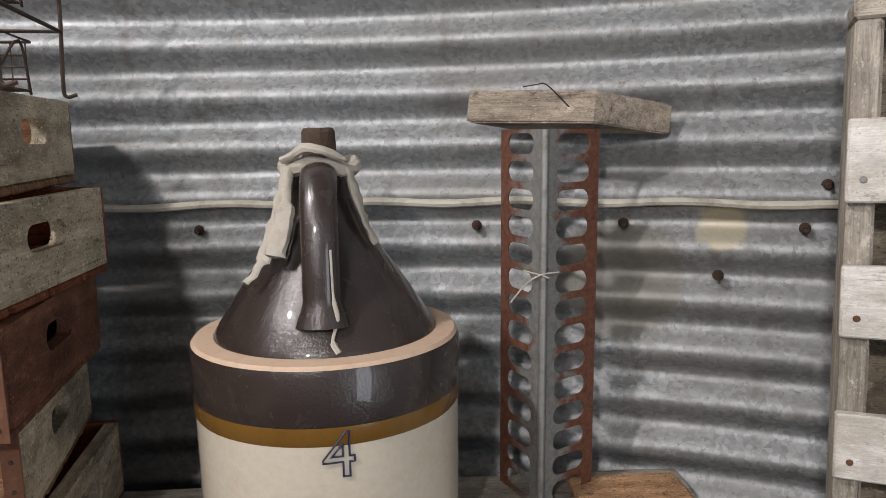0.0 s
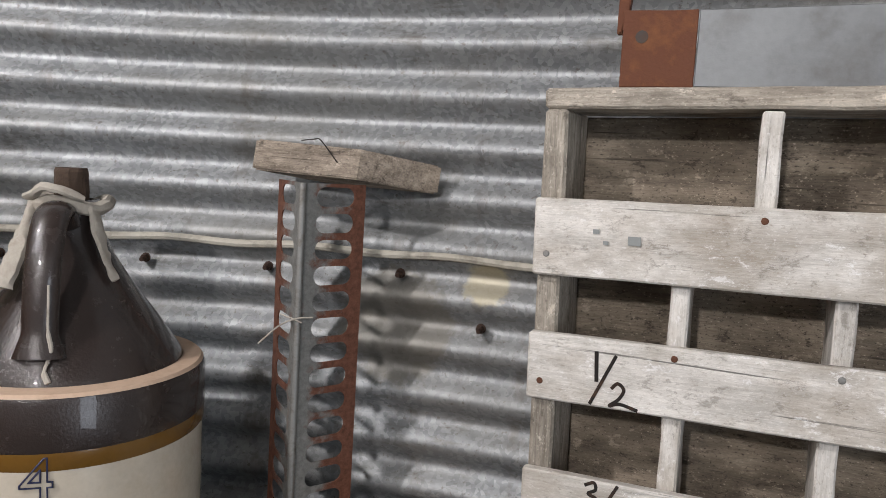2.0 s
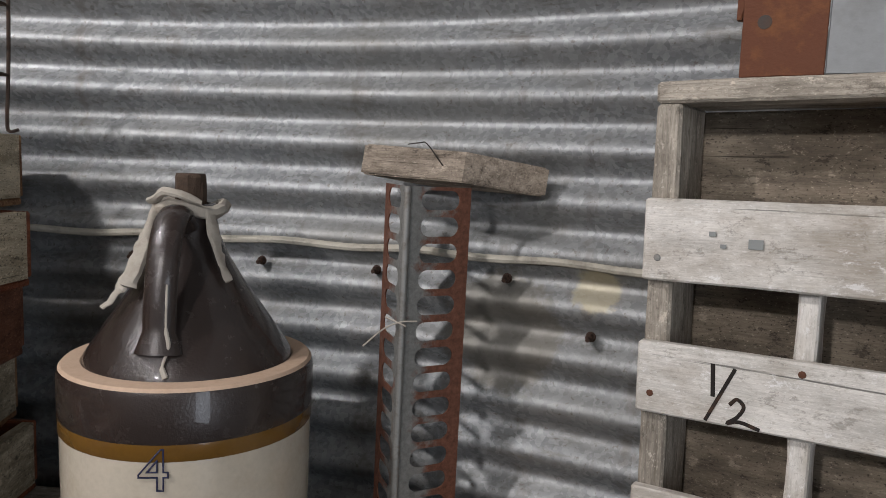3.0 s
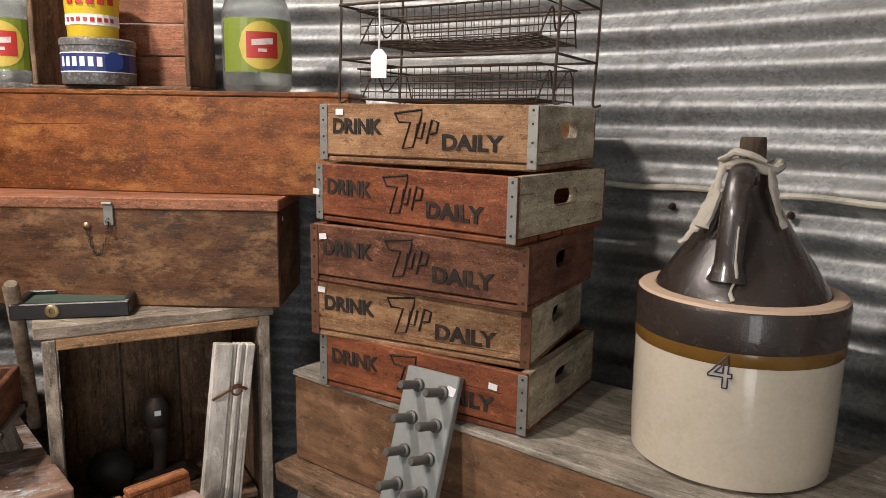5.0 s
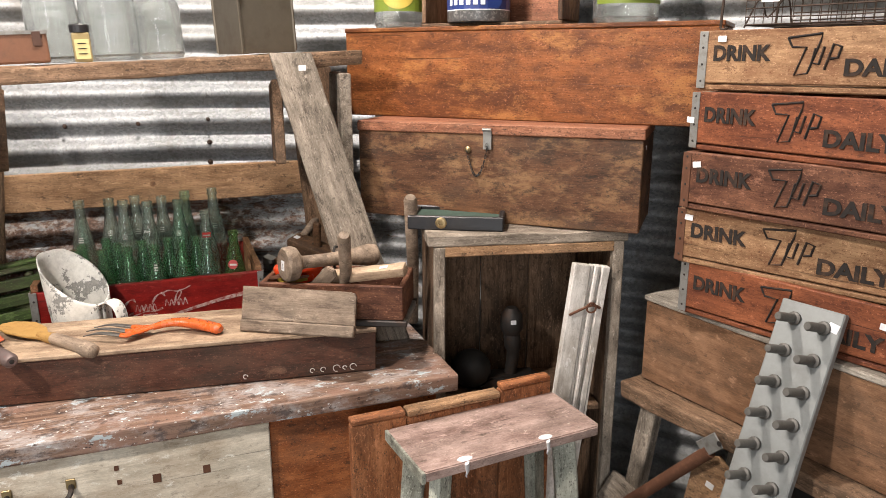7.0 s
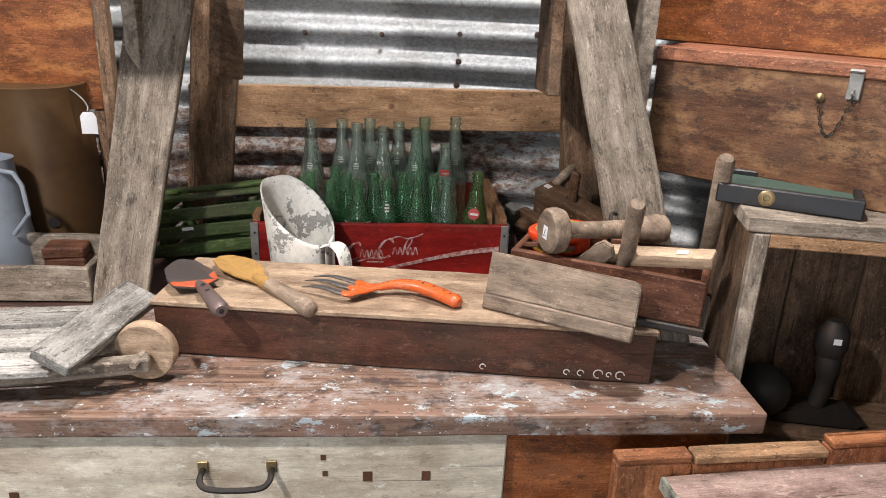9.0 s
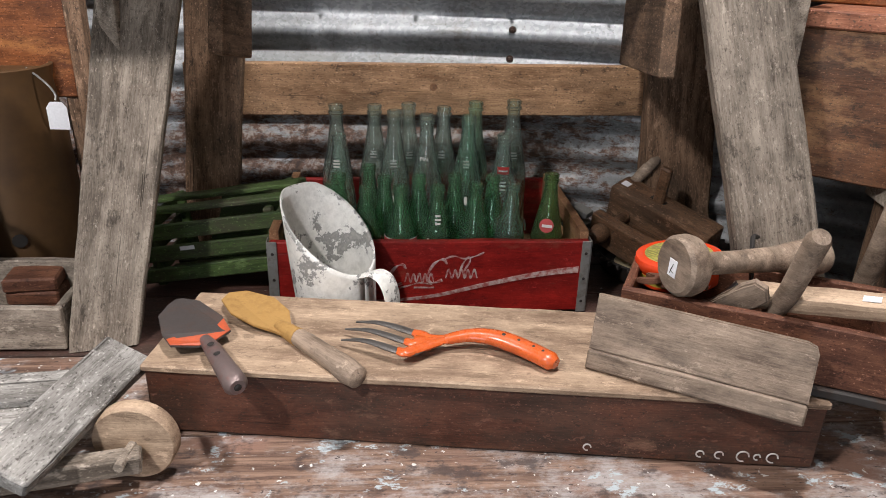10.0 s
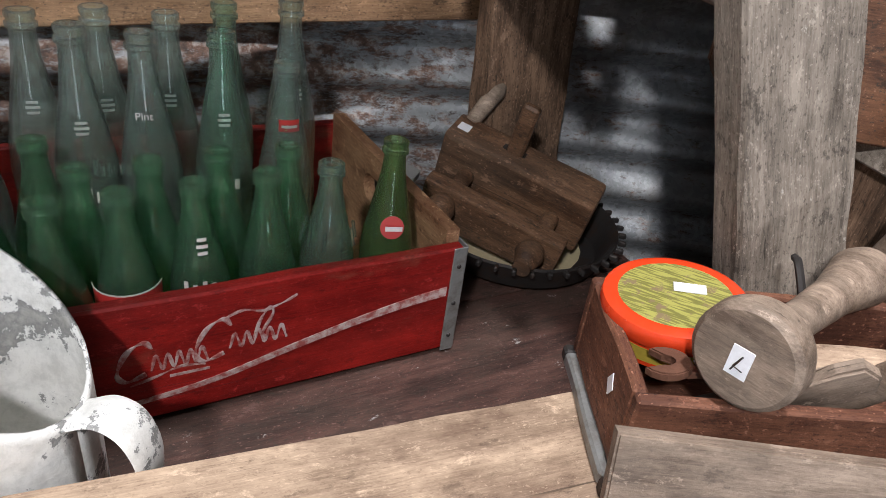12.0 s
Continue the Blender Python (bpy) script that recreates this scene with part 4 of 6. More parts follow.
def jug():
    root = thing("stoneware_jug", pose(-0.07, 1.025, 0.943), "tall cream and brown glazed stoneware jug with a rag", "jug")
    part("body", lathe([(0.0, 0.0), (0.128, 0.0), (0.136, 0.006), (0.138, 0.05), (0.139, 0.172)], 64), STONE_CREAM, root, "cream glazed body", smooth=True)
    part("ochre_band", lathe([(0.139, 0.172), (0.1402, 0.174), (0.1402, 0.190)], 64), STONE_OCHRE, root, "ochre glaze band", smooth=True)
    part("brown_band", lathe([(0.1402, 0.190), (0.1412, 0.193), (0.1412, 0.236), (0.139, 0.243)], 64), STONE_BROWN, root, "dark brown glaze band", smooth=True)
    part("ledge", lathe([(0.139, 0.243), (0.136, 0.2465), (0.117, 0.2475), (0.115, 0.246)], 64), STONE_BARE, root, "bare stoneware ledge", smooth=True)
    part("shoulder", lathe([(0.116, 0.246), (0.114, 0.253), (0.090, 0.290), (0.062, 0.330), (0.043, 0.362), (0.032, 0.387), (0.029, 0.407), (0.032, 0.414), (0.032, 0.421), (0.025, 0.423), (0.022, 0.405)], 64), STONE_BROWN, root, "dark brown conical shoulder", smooth=True)
    d = Vector((0.13, -0.99, 0)).normalized()
    up = Vector((0, 0, 1))
    pts = curve_points([d * 0.025 + up * 0.398, d * 0.045 + up * 0.413, d * 0.066 + up * 0.402, d * 0.082 + up * 0.372, d * 0.091 + up * 0.335, d * 0.095 + up * 0.30, d * 0.098 + up * 0.272], 6)
    n = len(pts)
    part("handle", rod(pts, [0.0175 if i < n - 6 else 0.0175 + 0.0016 * (i - n + 6) for i in range(n)], 14, 0.62), STONE_BROWN, root, "glazed strap handle", smooth=True)
    side = Vector((0.99, 0.13, 0))
    part("bare_chip", rod(curve_points([d * 0.100 + up * 0.345 + side * 0.010, d * 0.106 + up * 0.302 + side * 0.011, d * 0.1075 + up * 0.282 + side * 0.014, d * 0.111 + up * 0.262 + side * 0.009, d * 0.116 + up * 0.2515 + side * 0.014], 5), [0.0012] * 6 + [0.0022] * 5 + [0.0016] * 5 + [0.003] * 5, 6, 0.6), RAG, root, "pale chip line down the handle", smooth=True)
    bm = lathe([(0.0, 0.40), (0.016, 0.40), (0.0175, 0.43), (0.017, 0.452), (0.015, 0.456), (0.0, 0.457)], 24)
    for v in bm.verts:
        v.co += Vector(noise.noise_vector(v.co * 160)) * 0.0018
    part("cork", bm, CORK, root, "dark crumbly cork")
    # rag wound round the neck, with two hanging ends
    ring = [(0.037 * math.cos(a), 0.037 * math.sin(a), 0.418 + 0.004 * math.sin(3 * a)) for a in np.linspace(0, 2 * math.pi, 30)]
    bm = rod(ring, 0.006, 8, 1.3)
    rod(curve_points([(-0.03, -0.032, 0.425), (0.0, -0.05, 0.437), (0.03, -0.036, 0.426)], 5), 0.006, 8, 0.7, bm)
    rod(curve_points([(-0.030, -0.022, 0.420), (-0.034, -0.038, 0.388), (-0.040, -0.056, 0.352), (-0.050, -0.068, 0.328), (-0.062, -0.076, 0.310)], 6), [0.006] * 10 + [0.0085] * 8 + [0.004] * 7, 8, 0.45, bm)
    rod(curve_points([(-0.026, -0.030, 0.420), (-0.026, -0.050, 0.39), (-0.028, -0.066, 0.360), (-0.034, -0.076, 0.335)], 6), [0.005] * 8 + [0.010] * 11, 8, 0.45, bm)
    rod(curve_points([(0.030, -0.022, 0.42), (0.038, -0.024, 0.395), (0.048, -0.026, 0.362), (0.058, -0.028, 0.340)], 6), [0.008] * 12 + [0.005] * 7, 8, 0.45, bm)
    for v in bm.verts:
        v.co += Vector(noise.noise_vector(v.co * 90)) * 0.0032
    part("rag", bm, RAG, root, "dirty white rag strip", smooth=True)
    a = math.atan2(-0.99, 0.23)
    lettering("4", 0.062, BLUE_INK, root, pose(0.1402 * math.cos(a), 0.1402 * math.sin(a), 0.143, 0, 0, math.degrees(a) + 90) @ pose(-0.018, 0, 0), 0.0009, 1.0, name="numeral")


jug()


def perforated_angle():
    root = thing("perforated_metal_angle", pose(0.166, 1.082, 0.9435, 0, 0.6, 0), "rusty perforated sheet-metal angle standing upright", "metal angle")
    rows, step = 14, 0.0322
    for name, ang, w in (("wide_flange", 34.6, 0.086), ("narrow_flange", 118.0, 0.087)):
        bm = bmesh.new()
        for i in range(rows):
            slotted(w, step, 0.0016, w * 0.60, step * 0.74, w * 0.52, step / 2, bm, 0, i * step)
        bmesh.ops.remove_doubles(bm, verts=bm.verts, dist=0.0002)
        part(name, bm, GALV_RUST, root, "row of oval holes in rusty zinc", pose(0.0, 0.0, 0.0, 0, 0, ang))
    part("rolled_corner", rod([(0, 0, 0.0), (0, 0, rows * step)], 0.0048, 12), STRAP, root, "grey folded corner", smooth=True)
    bm = rod(curve_points([(-0.040, -0.030, 0.262), (-0.02, -0.012, 0.280), (-0.002, -0.0065, 0.2885), (0.018, 0.0, 0.290)], 5), 0.0011, 5)
    rod(curve_points([(-0.022, 0.006, 0.291), (-0.004, -0.006, 0.288), (0.006, -0.006, 0.284)], 4), 0.0011, 5, 1, bm)
    part("string_tie", bm, RAG, root, "short white string knot")


def rusty_zinc():
    k = Tree("rusty_zinc")
    co = k.coords((1, 1, 1))
    n = k.noise(co, 26, 7, 0.7)
    f = k.noise(co, 130, 4, 0.7)
    zinc = k.ramp(f, [(0.3, (0.16, 0.16, 0.15)), (0.7, (0.28, 0.28, 0.265))])
    rust = k.ramp(f, [(0.3, (0.10, 0.038, 0.022)), (0.7, (0.23, 0.10, 0.062))])
    xyz = k.node("SeparateXYZ", Vector=k.node("TexCoord").outputs["Object"])
    out = k.mask(xyz.outputs[0], 0.012, 0.07)
    m = k.mask(k.math("ADD", n, k.math("MULTIPLY", out, 0.35)), 0.58, 0.72)
    return k.finish(k.mix(m, zinc, rust), 0.6, k.math("ADD", n, f), 0.3, 0.001, 0.35)


GALV_RUST = rusty_zinc()
perforated_angle()


def plank_cap():
    plan = [(0.0, 0.0), (0.160, 0.0), (0.230, 0.087), (0.062, 0.087)]
    bm = slab(plan, 0.038, 0.002)
    for v in bm.verts:
        v.co += Vector(noise.noise_vector(v.co * 30)) * 0.002
    ob = part("wood_offcut", bm, GREY_WOOD, m=facing(0.088, 1.186, 1.406, -26.7, -9, 2.0) @ pose(0, 0, 0.038, -90))
    tagged(ob, "rough sawn wood offcut lying on the metal angle", "plank")
    part("twine", rod(curve_points([(0.07, -0.004, 0.0), (0.085, -0.008, 0.006), (0.10, -0.006, 0.0), (0.13, 0.02, -0.002)], 4), 0.0008, 5), DARK_IRON, ob)
    ob = part("loose_board", block(0.14, 0.09, 0.010, 0.002, 0.001, 4), PINE, m=facing(0.215, 1.055, 0.9435, 4))
    tagged(ob, "short loose pine board on the plywood box", "board")


plank_cap()


def nail_bin():
    W, D, top = 0.47, 0.095, 1.505
    root = thing("pigeonhole_rack", facing(0.450, 0.931, 0.7665, -24.7, 0, -1.1), "whitewashed wooden pigeonhole rack with size marks", "rack")
    H = top - 0.7665
    board("top_board", root, W, D, 0.020, pose(-0.012, 0, H - 0.020), PALE_WOOD, "", 0.002, 0.003, 8)
    board("side_board", root, H - 0.0205, D, 0.024, pose(0.012, 0, 0, 0, -90), PALE_WOOD, "", 0.002, 0.003, 8)
    board("side_board", root, H - 0.0205, D, 0.024, pose(W - 0.012, 0, 0, 0, -90), PALE_WOOD)
    board("back_board", root, W - 0.05, 0.008, H - 0.022, pose(0.0125, D - 0.009, 0), RACK_BACK)
    tops = [1.398, 1.264, 1.122, 0.978, 0.838]
    heights = [0.076, 0.068, 0.066, 0.066, 0.066]
    spans = ((0.185, 0.325), (0.118, 0.256, 0.392), (0.118, 0.252, 0.388), (0.118, 0.252, 0.388), (0.118, 0.252, 0.388))
    above = H - 0.0205
    for i, (t, h) in enumerate(zip(tops, heights)):
        z = t - 0.7665
        fb = board("front_board", root, W + 0.004, 0.012, h, pose(-0.014, -0.0125, z - h), WHITE_WOOD, "whitewashed front board", 0.001, 0.002, 10)
        board("shelf", root, W - 0.05, D - 0.012, 0.010, pose(0.0125, 0.001, z - h + 0.002), BARN_WOOD)
        for s in spans[i]:
            board("divider", root, above - (z - h) - 0.013, D - 0.03, 0.018, pose(s + 0.018, 0.001, z - h + 0.0125, 0, -90), WHITE_WOOD)
        for x, f in ((0.0, 0.28), *((s + 0.009, 0.85) for s in spans[i])):
            part("nail", lathe([(0.0034, 0), (0.0026, 0.0006), (0, 0.0008)], 8), RUST_IRON if (i + int(x * 100)) % 3 else STRAP, fb, "", pose(x + 0.014, -0.0003, h * f, 90))
        above = z - h
    # size marks, one half and three eighths, brushed on by hand
    for strokes in (((0.055, 1.252), (0.0565, 1.222)), ((0.074, 1.250), (0.051, 1.199)), ((0.071, 1.217), (0.077, 1.223), (0.083, 1.217), (0.078, 1.207), (0.070, 1.200), (0.080, 1.203), (0.097, 1.199)),
                    ((0.051, 1.116), (0.060, 1.120), (0.062, 1.113), (0.055, 1.108), (0.063, 1.104), (0.059, 1.096), (0.050, 1.098)), ((0.083, 1.121), (0.062, 1.080)),
                    ((0.088, 1.101), (0.080, 1.104), (0.080, 1.097), (0.089, 1.091), (0.091, 1.083), (0.083, 1.080), (0.079, 1.086), (0.086, 1.094), (0.088, 1.101))):
        bm = rod(curve_points([(x, 0, z - 0.7665) for x, z in strokes], 6), 0.0019, 6)
        for v in bm.verts:
            v.co.y *= 0.3
        part("size_mark", bm, BLACK_INK, root, "", pose(0, -0.0128, 0))
    for x, z, s in ((0.045, 1.366, 0.006), (0.055, 1.356, 0.005), (0.078, 1.357, 0.012)):
        part("faded_mark", block(s, 0.0008, s * 0.7, 0), GREY_STEEL, root, "", pose(x, -0.0142, z - 0.7665))


nail_bin()

# ---- cabinet corner ----


def open_cabinet():
    W, D, H = 0.385, 0.24, 1.0615
    root = thing("open_cabinet", facing(-0.999, 0.433, 0, 69.7), "tall open-fronted cabinet of dark old boards", "cabinet")
    for k in range(2):
        board("top_board", root, W + 0.02, 0.118, 0.022, pose(-0.012, 0.001 + k * 0.121, H - 0.022), GREY_WOOD, "weathered grey top board", 0.002)
    board("head_rail", root, W - 0.04, 0.018, 0.020, pose(0.02, 0.001, H - 0.0425), PINE)
    for x in (0.022, W):
        board("side_board", root, H - 0.0225, D - 0.02, 0.02, pose(x, 0.0205, 0, 0, -90), BARN_WOOD)
        board("front_stile", root, H - 0.0225, 0.02, 0.022, pose(x, 0.0, 0, 0, -90), GREY_WOOD)
    for k in range(3):
        board("back_board", root, H - 0.023, 0.010, (W - 0.045) / 3 - 0.002, pose(0.022 + (k + 1) * (W - 0.045) / 3, D - 0.012, 0, 0, -90), BARN_WOOD, "dark vertical back board")
    board("cabinet_shelf", root, W - 0.05, D - 0.04, 0.014, pose(0.024, 0.022, 0.66), BARN_WOOD)


open_cabinet()
CAB = facing(-0.999, 0.433, 0, 69.7)


def cabinet_contents():
    # an iron in the dark of the cabinet
    root = thing("sad_iron", CAB @ pose(0.19, 0.14, 0.6745), "dark cast-iron tool with a price label inside the cabinet", "tool")
    part("base", slab([(-0.07, 0), (0.06, 0), (0.075, 0.012), (0.05, 0.03), (-0.05, 0.03), (-0.08, 0.012)], 0.05, 0.004), DARK_IRON, root, m=pose(0, -0.025, 0))
    part("post", rod(curve_points([(0.0, 0, 0.03), (0.005, 0, 0.08), (0.0, 0, 0.13)], 4), [0.014] * 5 + [0.019] * 3 + [0.016], 10), DARK_IRON, root, smooth=True)
    part("knob", lathe([(0, 0), (0.018, 0.004), (0.026, 0.02), (0.024, 0.05), (0.012, 0.066), (0, 0.068)], 16), DARK_IRON, root, m=pose(0, 0, 0.12), smooth=True)
    price_label(root, pose(-0.008, -0.0285, 0.155), 0.012, 0.010)
    # a strip of old door moulding with a latch
    a, b = CAB @ Vector((0.315, -0.005, 0.995)), CAB @ Vector((0.235, -0.045, 0.40))
    m, n = between(b, a, 0.075, 0.022, 66)
    root = thing("moulding_board", m, "chipped white moulding board with rusty latches leaning in the cabinet", "board")
    for y, t, w in ((0.0, 0.022, 0.016), (0.017, 0.016, 0.006), (0.024, 0.022, 0.008), (0.033, 0.016, 0.006), (0.040, 0.020, 0.034)):
        board("moulding_strip", root, n, w, t, pose(0, y, 0), WHITE_WOOD, "", 0.0012, 0.0015, 10)
    for x in (n * 0.86, n * 0.44):
        latch = part("latch", rod(curve_points([(x, 0.01, 0.026), (x + 0.005, 0.03, 0.03), (x - 0.012, 0.06, 0.026), (x - 0.02, 0.072, 0.024)], 4), 0.0028, 6), RUST_IRON, root, "rusty latch")
        part("latch_ring", rod([(x + 0.01 * math.cos(a), 0.03 + 0.01 * math.sin(a), 0.03) for a in np.linspace(0, 6.28, 14)], 0.002, 5), RUST_IRON, latch)
    # pale ball low in the cabinet
    tagged(part("glass_float", lathe([(0.045 * math.sin(a), 0.045 - 0.045 * math.cos(a)) for a in np.linspace(0, math.pi, 14)], 24), plain("dull_grey_glass", (0.035, 0.036, 0.035), 0.45), m=CAB @ pose(0.10, 0.14, 0.6745), smooth=True), "dull grey ball standing inside the dark cabinet", "ball")


cabinet_contents()


def felt_tray():
    root = thing("display_tray", facing(-1.077, 0.413, 1.0630, 54.5), "black wooden tray with green felt and a brass ring pull", "tray")
    L, D, H = 0.192, 0.116, 0.028
    for y in (0.0, D - 0.011):
        board("long_side", root, L, 0.011, H, pose(0, y, 0), BLACK_WOOD, "", 0.0003)
    for x in (0.011, L):
        board("short_side", root, D - 0.0224, 0.011, H, pose(x, 0.0112, 0, 0, 0, 90), BLACK_WOOD, "", 0.0003)
    part("felt", block(L - 0.0224, D - 0.0224, 0.016, 0, at=(0.0112, 0.0112, 0.004)), GREEN_FELT, root, "dusty green felt")
    part("ring_pull", lathe([(0.0, 0), (0.004, 0.0), (0.005, 0.003), (0.009, 0.003), (0.0115, 0.0015), (0.0115, 0), (0.0, -0.0002)], 20), BRASS, root, "brass ring pull", pose(0.068, -0.0002, 0.015, 90), True)


felt_tray()


def stool():
    root = thing("step_stool", facing(-0.688, 0.257, 0, 88.2), "small stool with a worn maroon seat and cracked pale paint", "stool")
    bm = slab([(0.0, 0.0), (0.33, 0.0), (0.338, 0.01), (0.338, 0.145), (0.33, 0.155), (0.0, 0.155), (-0.006, 0.147), (-0.006, 0.01)], 0.018, 0.002)
    part("seat", bm, STOOL_TOP, root, "worn maroon seat with paint drips", pose(0, 0, 0.772, -90))
    part("seat_edge", slab([(-0.008, 0.0), (-0.002, 0.0), (-0.002, 0.155), (-0.008, 0.155)], 0.02, 0.001), STOOL_CREAM, root, "", pose(0, 0, 0.7715, -90))
    for x0, x1 in ((0.03, -0.02), (0.27, 0.33)):
        for y in (0.012, 0.108):
            spar("leg", root, (x1 + 0.01, y + 0.02 + (0.03 if y > 0.05 else -0.03), 0.0), (x0 + 0.01, y + 0.02, 0.753), 0.04, 0.022, STOOL_CREAM, 90, "cracked pale leg")
    board("stretcher", root, 0.33, 0.015, 0.04, pose(0.0, 0.07, 0.25), STOOL_CREAM)
    for x, z in ((0.07, 0.0), (0.225, 0.0)):
        part("paint_drip", rod([(0, 0, 0.022), (0.001, -0.001, 0.008), (-0.001, 0, 0.0), (0, 0, -0.004)], [0.008, 0.006, 0.0035, 0.001], 8, 0.4), WHITE_TAG, root, "dried white paint drip", pose(x, -0.0015, 0.749))
        part("paint_drip", lathe([(0, 0.0012), (0.006, 0.001), (0.010, 0)], 9), WHITE_TAG, root, "", pose(x + 0.002, 0.010, 0.7722) @ Matrix.Diagonal((1.4, 0.8, 1, 1)))


stool()


def folded_boards():
    root = thing("fir_panel", facing(-0.850, 0.196, 0, 86.5), "panel of knotty fir boards leaning at the workbench", "panel")
    for x, w, h, mat_ in ((0.0, 0.10, 0.788, PLANT_RED), (0.102, 0.185, 0.784, PLANT_RED), (0.289, 0.11, 0.797, PLANT_RED)):
        board("fir_board", root, h, 0.020, w, pose(x + w, 0.0, 0, 0, -90), mat_, "", 0.0015)
    board("cap_strip", root, 0.185, 0.026, 0.012, pose(0.102, -0.003, 0.7845), PINE, "yellow cap strip")
    for x, w, z in ((0.0, 0.098, 0.7885), (0.291, 0.106, 0.7975)):
        board("cap_strip", root, w, 0.024, 0.010, pose(x, -0.002, z), PLANT_RED)


folded_boards()

# ---- pegboard and the things under the plank table ----


PEG_GREY = plain("dark_worn_peg", (0.12, 0.115, 0.105), 0.5, 0.2, 0.6, 90, 0.3, (0.05, 0.045, 0.04))


def peg_board():
    tl, tr = Vector((-0.509, 0.806, 1.024)), Vector((-0.413, 0.822, 1.022))
    bl = Vector((-0.489, 0.717, 0.770))
    x = (tr - tl).normalized()
    up = (tl - bl).normalized()
    y = up.cross(x)
    up = x.cross(y)
    m = Matrix((x, y, up)).transposed().to_4x4()
    m.translation = tl - up * 1.03
    root = thing("peg_rack", m, "grey-painted leaning board set with two rows of round pegs", "rack")
    part("board", block(0.098, 0.016, 1.03, 0.002, 0.0006, 0), GREY_STEEL, root, "grey-painted board")
    for i in range(9):
        for col in (0, 1):
            z = 1.005 - i * 0.052 - col * 0.004 - (0.0 if col else 0.002)
            peg = part("peg", lathe([(0.0, 0.0), (0.011, 0.0), (0.011, 0.004), (0.0072, 0.006), (0.0072, 0.042), (0.0055, 0.045), (0.0, 0.0455)], 14), PEG_GREY, root, "", pose(0.028 + col * 0.046, -0.0002, z, 90 + 4, 0, -8), True)
    price_label(root, pose(0.078, -0.0012, 1.0, 0, 10), 0.016, 0.014)


peg_board()


def under_table():
    root = thing("bracket_rod", pose(0, 0, 0), "rusty red iron rod with a flattened zinc end", "rod")
    part("shaft", rod([(-0.90, 0.735, 0.36), (-0.585, 0.765, 0.722)], 0.012, 12), RUST_IRON, root, "", None, True)
    part("flat_end", block(0.05, 0.004, 0.03, 0.002), STRAP, root, "zinc flattened end with a hole", pose(-0.590, 0.758, 0.708, 0, -45, 4))
    part("bolt_hole", lathe([(0, 0), (0.005, 0), (0.005, 0.001), (0, 0.001)], 12), DARK_IRON, root, "", pose(-0.560, 0.757, 0.751, 90))
    ob = part("pointed_board", slab([(0.0, 0.06), (0.045, 0.085), (0.075, 0.06), (0.03, -0.32), (-0.04, -0.32)], 0.012, 0.001), PINE, m=facing(-0.628, 0.772, 0.62, 8, -6) @ pose(0, 0, -0.0))
    tagged(ob, "pointed pine board with a price label under the table", "board")
    price_label(ob, pose(0.030, -0.0012, 0.022, 0, 10), 0.016, 0.011)
    root = thing("low_bench_frame", pose(0, 0, 0), "pale worn boards crossing under the plank table", "frame")
    spar("frame_board", root, (-0.86, 0.78, 0.50), (-0.45, 0.80, 0.42), 0.07, 0.02, GREY_WOOD, 60)
    spar("frame_board", root, (-0.84, 0.76, 0.46), (-0.50, 0.76, 0.38), 0.05, 0.02, PINE, 60)
    spar("frame_post", root, (-0.46, 0.82, 0.0), (-0.46, 0.82, 0.42), 0.05, 0.03, GREY_WOOD)


under_table()


# ---- tools on the long box ----


TINE_STEEL = plain("worn_tine_steel", (0.15, 0.14, 0.13), 0.4, 0.7, 0.6, 80, 0.3, (0.06, 0.045, 0.035))


